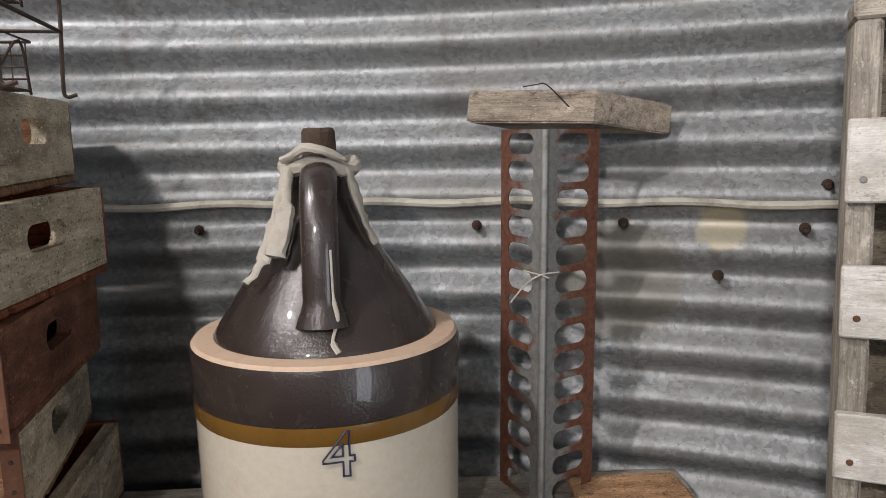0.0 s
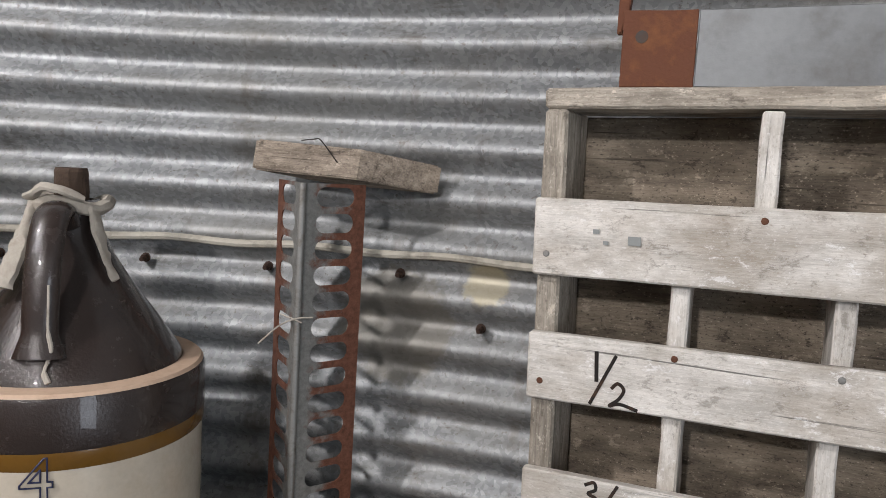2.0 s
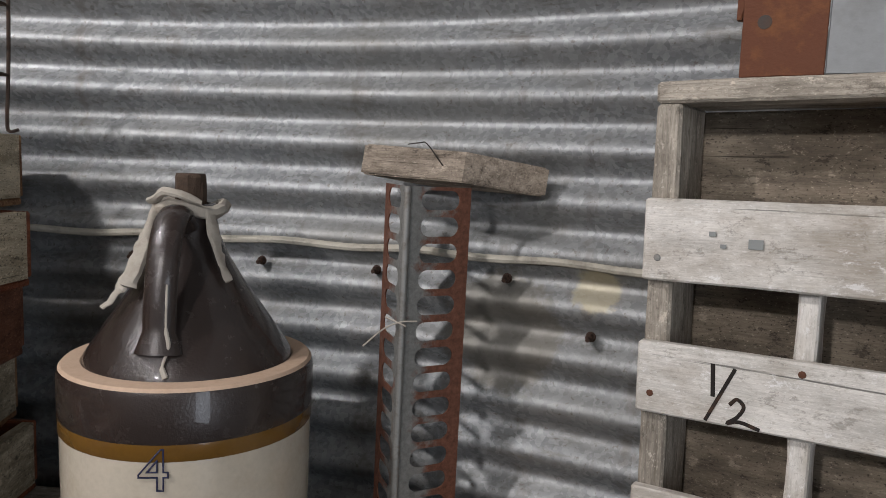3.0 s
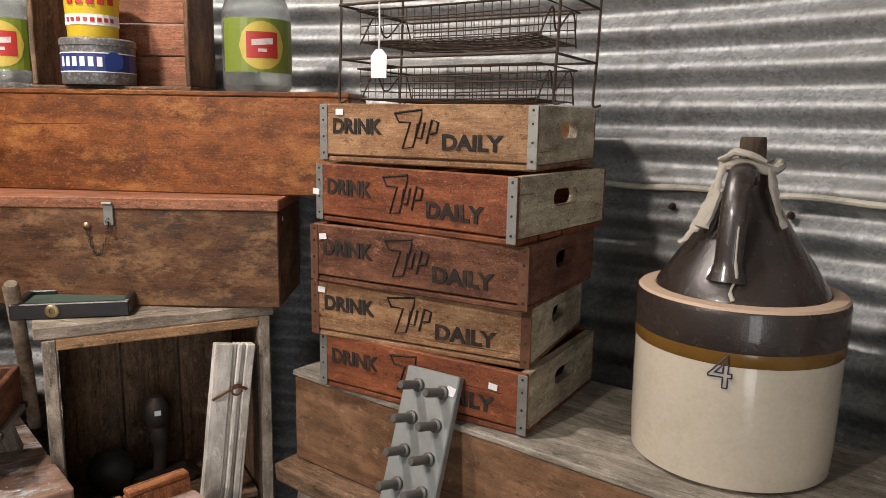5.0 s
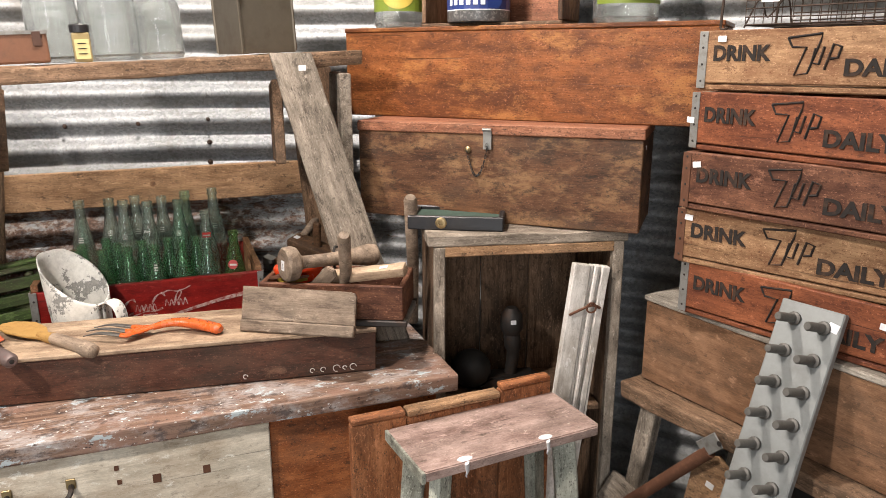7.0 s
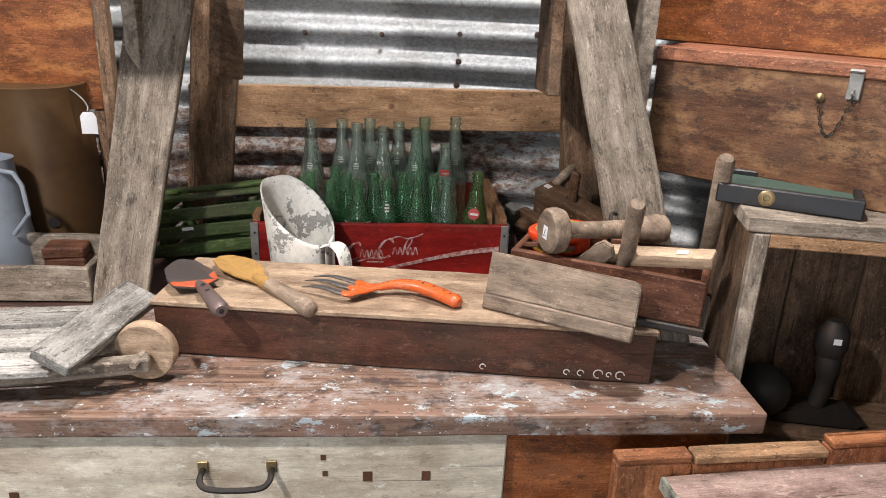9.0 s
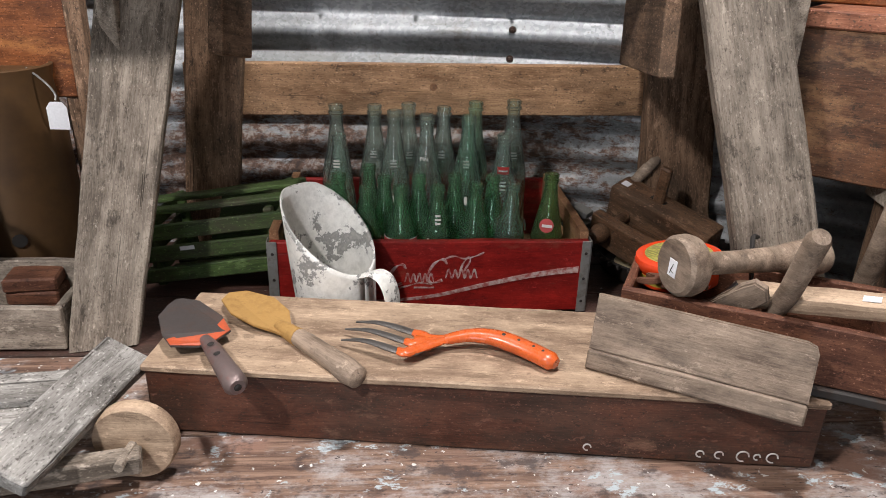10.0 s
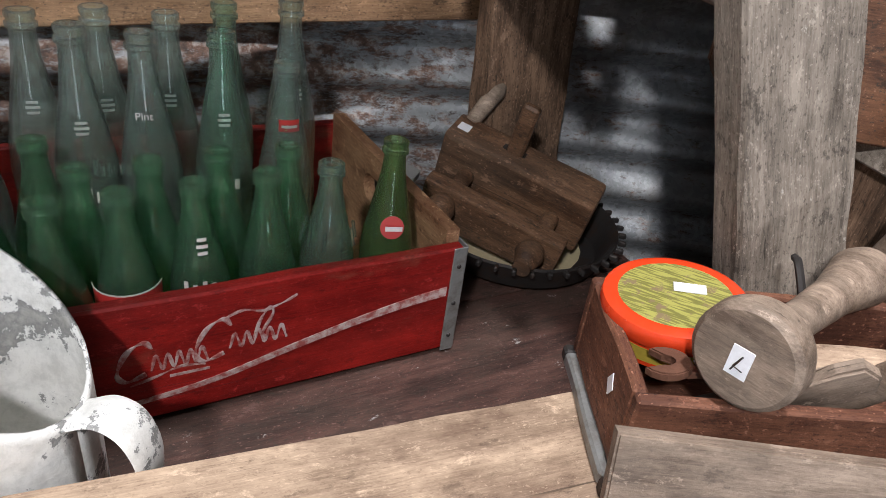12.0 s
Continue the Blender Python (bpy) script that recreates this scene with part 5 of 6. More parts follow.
def hand_fork():
    root = thing("hand_fork", pose(0, 0, 0), "orange hand fork with three worn steel tines", "garden tool")
    orange = plain("orange_enamel", (0.62, 0.11, 0.02), 0.25, 0, 0.35, 60, 0.1, (0.16, 0.03, 0.01), 0.3, 0.52, 0.7)
    rake = (((-1.164, -0.187), (-1.118, -0.121)), ((-1.188, -0.181), (-1.136, -0.110)), ((-1.203, -0.167), (-1.153, -0.098)))
    for (x, y), (px, py) in rake:
        pts = curve_points([(x, y, 0.916), (x * 0.6 + px * 0.4, y * 0.6 + py * 0.4, 0.923), (px, py, 0.921), (px * 0.5 - 1.137 * 0.5, py + 0.022, 0.919)], 6)
        part("tine", rod(pts, [0.0014 + 0.0036 * min(1, k / 9) for k in range(len(pts))], 8, 0.6), TINE_STEEL, root, "bare steel tine", smooth=True)
    for (x, y), (px, py) in rake:
        pts = curve_points([(px - 0.006, py - 0.008, 0.9215), (px, py, 0.9212), (px * 0.45 - 1.137 * 0.55, py * 0.4 - 0.085 * 0.6, 0.921), (-1.137, -0.070, 0.923)], 5)
        part("shoulder", rod(pts, [0.0056 + 0.0018 * math.sin(math.pi * k / (len(pts) - 1)) for k in range(len(pts))], 10, 0.6), orange, root, "orange fork shoulder", smooth=True)
    part("palm", rod(curve_points([(-1.137, -0.108, 0.9195), (-1.137, -0.092, 0.920), (-1.137, -0.072, 0.922)], 4), [0.014, 0.016, 0.016, 0.015, 0.013, 0.011, 0.009, 0.008, 0.0075], 12, 0.38), orange, root, "", smooth=True)
    pts = curve_points([(-1.137, -0.074, 0.922), (-1.136, -0.045, 0.9255), (-1.126, -0.016, 0.9245), (-1.103, 0.012, 0.921), (-1.075, 0.035, 0.9185)], 6)
    part("handle", rod(pts, [0.0068 + 0.0052 * min(1, k / 14) for k in range(len(pts) - 1)] + [0.007], 12, 0.8), orange, root, "orange enamel handle", smooth=True)
    for k in (13, 16, 19, 21):
        p = pts[k]
        part("chip", lathe([(0, 0), (0.0024, 0), (0, 0.0006)], 8), DARK_IRON, root, "", pose(p.x + 0.003, p.y, p.z + 0.0088, 0, 18))


hand_fork()


def trowel():
    root = thing("trowel", pose(0, 0, 0), "rusty yellow trowel with a turned wooden handle", "garden tool")
    rust = plain("yellow_rust", (0.42, 0.24, 0.07), 0.8, 0.1, 0.6, 60, 0.6, (0.20, 0.10, 0.03))
    m = pose(-1.297, -0.318, 0.9165, 0, 2, 35.1) @ Matrix.Diagonal((1.08, 1, 1, 1))
    blade = [(0.0, 0.0), (0.012, 0.018), (0.05, 0.030), (0.085, 0.024), (0.105, 0.012), (0.125, 0.008), (0.125, -0.008), (0.105, -0.012), (0.085, -0.026), (0.05, -0.030), (0.012, -0.018)]
    bm = slab(blade, 0.003, 0.0006)
    for v in bm.verts:
        v.co.y += 5.5 * v.co.z * v.co.z
    part("blade", bm, rust, root, "rust-yellow pointed blade", m @ pose(0, 0, 0, 90))
    part("socket", rod([(0.10, 0, 0.002), (0.135, 0, 0.004)], [0.008, 0.011], 12), rust, root, "", m, True)
    part("handle", rod([(0.13, 0, 0.004), (0.15, 0, 0.005), (0.19, 0, 0.004), (0.215, 0, 0.003), (0.230, 0, 0.0025), (0.234, 0, 0.0025)], [0.010, 0.011, 0.0125, 0.0145, 0.012, 0.006], 14), TOOL_WOOD, root, "turned wooden handle", m, True)


trowel()


def spade():
    root = thing("hand_spade", pose(0, 0, 0), "dark worn hand spade with traces of orange paint", "garden tool")
    grey = plain("worn_dark_steel", (0.10, 0.085, 0.08), 0.55, 0.5, 0.5, 40, 0.3, (0.16, 0.08, 0.05))
    orange = plain("worn_orange_paint", (0.50, 0.09, 0.03), 0.5, 0, 0.5, 40, 0.2, (0.14, 0.07, 0.05))
    m = pose(-1.289, -0.377, 0.9105, 0, 0, 21.3)
    bm = slab([(0.0, -0.004), (0.0, 0.004), (0.012, 0.016), (0.041, 0.033), (0.09, 0.040), (0.118, 0.038), (0.125, 0.010), (0.124, -0.006), (0.114, -0.029), (0.075, -0.031), (0.02, -0.020)], 0.0025, 0.0006)
    for v in bm.verts:
        v.co.y += 4 * v.co.z * v.co.z
    part("blade", bm, grey, root, "dark worn blade", m @ pose(0, 0, 0.006, 90))
    bm = slab([(0.084, -0.030), (0.100, -0.012), (0.104, 0.006), (0.096, 0.022), (0.104, 0.0385), (0.1175, 0.0375), (0.1245, 0.010), (0.1235, -0.006), (0.1135, -0.0288)], 0.0008)
    for v in bm.verts:
        v.co.y += 4 * v.co.z * v.co.z
    part("orange_paint", bm, orange, root, "orange paint along the edge", m @ pose(0, 0, 0.0086, 90))
    part("handle", rod([(0.115, 0, 0.008), (0.145, 0, 0.012), (0.185, 0, 0.012), (0.221, 0, 0.012), (0.228, 0, 0.012)], [0.007, 0.0095, 0.011, 0.0125, 0.008], 14), GREY_STEEL_WORN, root, "worn metal handle with holes", m, True)
    part("handle_hole", lathe([(0, 0), (0.004, 0), (0, 0.0008)], 10), DARK_IRON, root, "", m @ pose(0.2282, 0, 0.012, 0, 90))
    for x in (0.150, 0.172):
        part("handle_hole", lathe([(0, 0), (0.0038, 0), (0, 0.0008)], 10), DARK_IRON, root, "", m @ pose(x, -0.003, 0.0225, 12))


GREY_STEEL_WORN = plain("worn_red_grey_metal", (0.20, 0.15, 0.14), 0.45, 0.5, 0.6, 40, 0.3, (0.32, 0.09, 0.05))
spade()


def feed_scoop():
    root = thing("feed_scoop", pose(-1.338, -0.180, 0.8225, 0, 0, 0), "white-painted metal feed scoop standing on end, paint flaking", "scoop")
    k = Tree("flaking_white_paint")
    co = k.coords((1, 1, 1))
    n = k.noise(co, 22, 9, 0.75)
    top = k.noise(co, 90, 5, 0.7)
    col = k.ramp(n, [(0.40, (0.70, 0.69, 0.64)), (0.555, (0.72, 0.71, 0.67)), (0.57, (0.22, 0.22, 0.21)), (0.66, (0.36, 0.35, 0.32))])
    white = k.finish(k.mix(0.3, col, k.ramp(top, [(0.35, (0.3, 0.3, 0.28)), (0.6, (1, 1, 1))]), "MULTIPLY"), 0.65, k.math("ADD", n, top), 0.6, 0.002)
    bm = bmesh.new()
    rows, cols = 14, 36
    grid = []
    for j in range(rows + 1):
        row = []
        for i in range(cols + 1):
            a = radians(42 + 360 * i / cols)
            back = -math.cos(a - radians(42))
            full = min(0.202, 0.157 + 0.050 * back)
            z = full * j / rows
            r = 0.050 + 0.010 * (z / 0.20)
            row.append(bm.verts.new((0.9 * r * math.cos(a) - 0.10 * z * (z / 0.2), r * math.sin(a) - 0.05 * z, z)))
        grid.append(row)
    for a, b in zip(grid, grid[1:]):
        for i in range(cols):
            bm.faces.new((a[i], a[i + 1], b[i + 1], b[i]))
    ob = part("trough", bm, white, root, "flaking white trough", pose(0, 0, 0), True)
    mod = ob.modifiers.new("thickness", "SOLIDIFY")
    mod.thickness, mod.offset = 0.0025, 0
    part("end_plate", lathe([(0, 0), (0.047, 0), (0.047, 0.003), (0, 0.003)], 24), white, root)
    part("handle", rod(curve_points([(0.030, 0.034, 0.104), (0.044, 0.048, 0.112), (0.057, 0.060, 0.104), (0.062, 0.066, 0.075), (0.056, 0.060, 0.035), (0.034, 0.038, 0.018)], 6), 0.015, 12, 0.16), white, root, "curled strap handle", smooth=True)


feed_scoop()


# ---- the till box with tools ----
TILL = facing(-1.109, 0.116, 0.9075, 55.8)


def till_box():
    root = thing("tool_box", TILL, "reddish wooden till box holding old tools", "box")
    L, D, H = 0.276, 0.133, 0.067
    board("front_board", root, L, 0.010, H, pose(0, 0, 0.012), CRATE_DARK, "", 0.0006)
    board("back_board", root, L, 0.010, H, pose(0, D - 0.010, 0.012), CRATE_DARK, "", 0.0006)
    for x in (0.010, L):
        board("end_board", root, D - 0.0204, 0.010, H, pose(x, 0.0102, 0.012, 0, 0, 90), CRATE_DARK)
    board("bottom", root, L - 0.021, D - 0.021, 0.006, pose(0.0105, 0.0105, 0.013), CRATE_DARK)
    for y in (-0.005, D - 0.006):
        board("base_moulding", root, L + 0.012, 0.011, 0.0115, pose(-0.006, y, 0.0), DARK_IRON, "dark moulded base")
    for x in (-0.006, L - 0.005):
        board("base_moulding", root, D - 0.013, 0.011, 0.0115, pose(x + 0.011, 0.0065, 0, 0, 0, 90), STRAP, "pale worn moulding")
    part("paper_label", slab([(0, 0.008), (0.006, 0.017), (0.012, 0.008), (0.006, -0.001)], 0.0006), WHITE_TAG, root, "diamond paper label", pose(-0.0008, 0.05, 0.045, 0, 0, -90))


till_box()


def dough_board():
    p, q = Vector((-1.078, 0.070, 0.9085)), Vector((-0.944, 0.241, 0.9085))
    x = (q - p).normalized()
    y = Vector((0, 0, 1)).cross(x)
    up = (Vector((0, 0, 1)) + y * 0.30).normalized()
    m = Matrix((x, x.cross(up) * -1, up)).transposed().to_4x4()
    m.translation = p
    root = thing("wooden_float", m, "flat grey wooden plasterer's board leaning on the tool box", "board")
    n = 0.217
    out = [(0, 0.022), (n, 0.022), (n, 0.072), (n - 0.003, 0.079), (n - 0.012, 0.082), (0.0, 0.083)]
    part("board", slab(out, 0.011, 0.0015), TOOL_WOOD, root, "smooth grey board")
    part("lower_strip", block(n, 0.015, 0.0215, 0.002, 0.0006, 6), TOOL_WOOD, root, "moulded lower strip", pose(0, -0.004, 0))


dough_board()


def polish_tin():
    root = thing("polish_tin", pose(-1.160, 0.214, 0.968, 4, -6, 20), "round red-orange tin with a faded green paper top", "tin")
    red = plain("orange_red_lacquer", (0.68, 0.055, 0.012), 0.22, 0, 0.15, 30, 0.05, (0.3, 0.03, 0.01), 0.4)
    part("can", lathe([(0, 0), (0.046, 0), (0.0465, 0.012), (0.0465, 0.020)], 40), red, root, "", smooth=True)
    part("lid", lathe([(0.0465, 0.018), (0.0495, 0.0185), (0.0505, 0.022), (0.0505, 0.028), (0.049, 0.031), (0.044, 0.0325), (0.039, 0.032)], 40), red, root, "orange-red pressed lid", smooth=True)
    paper = Tree("olive_label")
    n = paper.noise(paper.coords((1, 1, 1)), 70, 6, 0.7)
    lines = paper.noise(paper.coords((60, 500, 1)), 1.0, 2, 0.5)
    col = paper.mix(paper.mask(n, 0.55, 0.62), paper.ramp(lines, [(0.45, (0.16, 0.15, 0.03)), (0.55, (0.34, 0.32, 0.07))]), (0.20, 0.14, 0.07))
    part("paper_top", lathe([(0.0, 0.0322), (0.039, 0.0322), (0.0392, 0.0318)], 40), paper.finish(col, 0.6, n, 0.1, 0.0005), root, "faded olive paper label")
    band(root, 0.0469, 0.004, 0.014, -120, -20, plain("ochre_print", (0.45, 0.33, 0.04), 0.4), "printed_band")
    part("price_label", block(0.022, 0.011, 0.0006, 0), WHITE_TAG, root, "small white price label", pose(-0.002, 0.002, 0.0326, 0, 0, 20))


polish_tin()


def mallet():
    head, end = Vector((-1.083, 0.170, 1.022)), Vector((-1.103, 0.352, 1.013))
    d = (end - head).normalized()
    q = d.to_track_quat("Z", "Y").to_matrix().to_4x4()
    m = Matrix.Translation(head) @ q
    root = thing("potato_masher", m, "grey-brown turned wooden masher with a disc head", "kitchen tool")
    part("head", lathe([(0, -0.012), (0.029, -0.012), (0.0328, -0.008), (0.0335, 0.004), (0.031, 0.012), (0.022, 0.018), (0.015, 0.022)], 32), TOOL_WOOD, root, "disc head", smooth=True)
    part("handle", lathe([(0.015, 0.020), (0.0125, 0.03), (0.0125, 0.07), (0.0145, 0.12), (0.020, 0.155), (0.0225, 0.170), (0.020, 0.183), (0.010, 0.19), (0, 0.191)], 24), TOOL_WOOD, root, "turned handle", smooth=True)
    lab = part("price_label", block(0.013, 0.019, 0.0006, 0), WHITE_TAG, root, "white price label with a pencilled 4", pose(-0.006, -0.012, -0.0130))
    part("pencil_mark", rod([(0.003, 0.005, -0.0003), (0.009, 0.006, -0.0003), (0.006, 0.013, -0.0003)], 0.0005, 4), BLACK_INK, lab)
    part("pencil_mark", rod([(0.0095, 0.003, -0.0003), (0.0055, 0.014, -0.0003)], 0.0005, 4), BLACK_INK, lab)


mallet()


def loose_tools():
    root = thing("wooden_peg_handle", pose(0, 0, 0), "plain round wooden handle standing in the tool box", "handle")
    part("shaft", rod([(-1.070, 0.270, 0.945), (-1.030, 0.262, 1.01), (-0.990, 0.246, 1.085), (-0.986, 0.245, 1.090)], [0.0105, 0.0115, 0.012, 0.009], 14), TOOL_WOOD, root, smooth=True)
    root = thing("hammer_handle", pose(0, 0, 0), "pale split wooden tool handle with a price label", "handle")
    m, n = between((-1.085, 0.235, 0.985), (-0.958, 0.352, 1.018), 0.026, 0.020, 20)
    part("shaft", block(n, 0.026, 0.020, 0.006, 0.002, 8), BOX_TOP, root, "", m)
    price_label(root, m @ pose(n * 0.72, 0.008, 0.0212, -90), 0.016, 0.008)
    root = thing("scraper_handle", pose(0, 0, 0), "worn shaped wooden scraper handle", "handle")
    m, n = between((-1.075, 0.212, 0.972), (-1.035, 0.245, 1.012), 0.02, 0.01)
    bm = slab([(0, -0.006), (0.03, -0.011), (0.05, -0.016), (0.066, -0.013), (0.072, 0.0), (0.066, 0.013), (0.05, 0.014), (0.03, 0.008), (0, 0.008)], 0.011, 0.002)
    part("shaft", bm, TOOL_WOOD, root, "", m @ pose(-0.01, 0.005, 0.006, 0, 0, 0) @ pose(0, 0, 0, 15))
    root = thing("broom_stick", pose(0, 0, 0), "short round stick leaning beside the tray", "stick")
    part("shaft", rod([(-1.185, 0.475, 0.8225), (-1.125, 0.447, 0.985), (-1.079, 0.421, 1.122), (-1.076, 0.420, 1.128)], [0.0115, 0.0125, 0.0135, 0.010], 12), TOOL_WOOD, root, smooth=True)
    root = thing("open_wrench", pose(-1.122, 0.156, 0.986, 8, 8, 238), "small rusty open-ended wrench with a price label", "wrench")
    jaw = [(0.016 * math.cos(a), 0.016 * math.sin(a)) for a in np.linspace(1.2, 5.9, 16)]
    inner = [(0.007 * math.cos(a), 0.007 * math.sin(a)) for a in np.linspace(5.6, 1.5, 10)]
    part("jaw", slab(jaw + inner, 0.006, 0.001), RUST_IRON, root, "", pose(0, 0, 0, 90))
    part("shank", block(0.05, 0.011, 0.005, 0.001, at=(-0.062, -0.005, -0.006)), RUST_IRON, root)
    price_label(root, pose(-0.035, -0.006, 0.0005, -90), 0.015, 0.012)
    root = thing("wire_hook", pose(0, 0, 0), "bent dark iron hook behind the masher", "hook")
    part("hook", rod(curve_points([(-1.085, 0.262, 0.96), (-1.10, 0.265, 1.005), (-1.118, 0.272, 1.032), (-1.128, 0.285, 1.03)], 6), 0.0028, 6), DARK_IRON, root, smooth=True)
    root = thing("dark_file", pose(0, 0, 0), "dark flat file lying in the tool box", "file")
    part("blade", rod(curve_points([(-1.105, 0.165, 0.963), (-1.085, 0.212, 0.975), (-1.078, 0.236, 0.998)], 5), 0.007, 8, 0.35), DARK_IRON, root, smooth=True)


loose_tools()


# ---- behind and beside the crate ----


def plow_plane():
    m = pose(-1.507, 0.355, 0.912, 12, 12, 32)
    root = thing("moulding_plane", m, "dark wooden plough plane lying in a round pan", "plane")
    part("stock", block(0.19, 0.05, 0.075, 0.006, 0.001, 6, at=(-0.07, -0.025, -0.04)), PLANE_WOOD, root, "dark beech stock")
    part("fence", block(0.17, 0.022, 0.055, 0.004, 0.001, 4, at=(-0.06, -0.082, -0.045)), PLANE_WOOD, root, "plane fence")
    for x in (-0.03, 0.08):
        part("fence_arm", rod([(x, -0.12, -0.008), (x, 0.05, -0.008)], 0.010, 12), PLANE_WOOD, root, "", smooth=True)
        part("arm_nut", lathe([(0, 0), (0.014, 0), (0.017, 0.01), (0.012, 0.026), (0.006, 0.034), (0, 0.035)], 14), PLANE_WOOD, root, "", pose(x, -0.085, -0.008, 90), True)
    part("wedge", block(0.02, 0.012, 0.07, 0.003, at=(0.0, -0.006, 0.03)), PLANE_WOOD, root)
    part("grip_peg", rod([(-0.055, 0.02, 0.03), (-0.045, 0.055, 0.062), (-0.043, 0.062, 0.068)], [0.009, 0.011, 0.006], 12), TOOL_WOOD, root, "", smooth=True)
    part("mortise", block(0.028, 0.009, 0.001, 0, at=(-0.005, -0.004, 0.0352)), DARK_IRON, root)
    price_label(root, pose(-0.062, -0.008, 0.0362, -90), 0.014, 0.013)
    part("jaw_iron", slab([(0, 0), (0.03, 0), (0.03, 0.01), (0.02, 0.012), (0.02, 0.02), (0.03, 0.024), (0.03, 0.034), (0.0, 0.034)], 0.02, 0.001), STRAP, root, "", pose(-0.105, -0.075, -0.04))


plow_plane()


def round_pan():
    root = thing("round_pan", pose(-1.478, 0.375, 0.8225), "dark round iron pan with a scalloped rim", "pan")
    part("bowl", lathe([(0, 0.0), (0.085, 0.0), (0.098, 0.006), (0.112, 0.036), (0.118, 0.040), (0.119, 0.037), (0.104, 0.006), (0.086, 0.004), (0, 0.004)], 48), DARK_IRON, root, "", smooth=True)
    for i in range(40):
        a = 2 * math.pi * i / 40
        part("rim_bead", block(0.010, 0.005, 0.007, 0.0015), DARK_IRON, root, "", pose(0.118 * math.cos(a), 0.118 * math.sin(a), 0.033, 0, 0, math.degrees(a)))
    part("paper_lining", lathe([(0, 0.0055), (0.07, 0.0055), (0.08, 0.006), (0, 0.0065)], 24), plain("yellowed_paper", (0.5, 0.42, 0.25), 0.8), root, "yellowed paper lining")


round_pan()


def green_crate():
    root = thing("slatted_crate", facing(-1.515, -0.462, 0.826, 77, 0, -9), "green-painted slatted wooden crate on the workbench", "crate")
    L, D = 0.235, 0.17
    for y in (0.0, D - 0.008):
        for k in range(3):
            board("slat", root, L, 0.008, 0.024, pose(0, y, 0.008 + k * 0.034), GREEN_PAINT, "", 0.001)
    for x in (0.008, L - 0.012):
        for k in range(3):
            board("slat", root, D - 0.017, 0.008, 0.024, pose(x + 0.008, 0.0085, 0.008 + k * 0.034, 0, 0, 90), GREEN_PAINT)
        board("corner_post", root, 0.105, 0.014, 0.014, pose(x + (0.022 if x < 0.1 else -0.006), 0.009, 0.0, 0, -90), GREEN_PAINT)
        board("corner_post", root, 0.105, 0.014, 0.014, pose(x + (0.022 if x < 0.1 else -0.006), D - 0.024, 0.0, 0, -90), GREEN_PAINT)
    for k in range(4):
        board("bottom_slat", root, L - 0.03, 0.026, 0.006, pose(0.015, 0.02 + k * 0.036, 0.0), GREEN_PAINT)
    for k in range(2):
        board("lid_slat", root, L + 0.01, 0.024, 0.008, pose(-0.005, 0.03 + k * 0.06, 0.1065), GREEN_PAINT)
    price_label(root, pose(0.07, -0.0012, 0.058), 0.022, 0.006)


green_crate()


def toy_barrow():
    root = thing("wooden_barrow", pose(0.008, -0.026, 0), "weathered wooden toy wheelbarrow with a solid wheel", "wheelbarrow")
    for k in range(3):
        m, n = between((-1.185 + 0.058 * k, -0.80, 0.880 - 0.006 * k), (-1.175 + 0.058 * k, -0.455 - 0.010 * k, 0.884 - 0.006 * k), 0.055, 0.011)
        board("bed_board", root, n, 0.055, 0.011, m, BARROW_WOOD, "bleached bed board", 0.0015)
    m, n = between((-1.020, -0.470, 0.893), (-1.200, -0.392, 0.905), 0.055, 0.018, 24)
    board("nose_board", root, n, 0.055, 0.018, m, BARROW_WOOD, "slanting nose board", 0.002)
    m, n = between((-1.030, -0.80, 0.862), (-1.075, -0.365, 0.856), 0.022, 0.020)
    board("side_rail", root, n, 0.022, 0.020, m, GREY_WOOD, "", 0.002)
    m, n = between((-1.190, -0.80, 0.862), (-1.130, -0.365, 0.856), 0.022, 0.020)
    board("side_rail", root, n, 0.022, 0.020, m, GREY_WOOD, "", 0.002)
    wheel = part("wheel", lathe([(0, -0.010), (0.040, -0.010), (0.042, -0.007), (0.042, 0.007), (0.040, 0.010), (0, 0.010)], 36), BOX_TOP, root, "solid sawn wooden wheel", pose(-1.098, -0.372, 0.864, 90, 0, 78), True)
    part("axle", rod([(0, 0, -0.045), (0, 0, 0.045)], 0.005, 8), GREY_WOOD, wheel)
    for x, y in ((-1.03, -0.70), (-1.18, -0.70)):
        spar("leg", root, (x, y, 0.8215), (x, y, 0.86), 0.02, 0.02, GREY_WOOD)


toy_barrow()


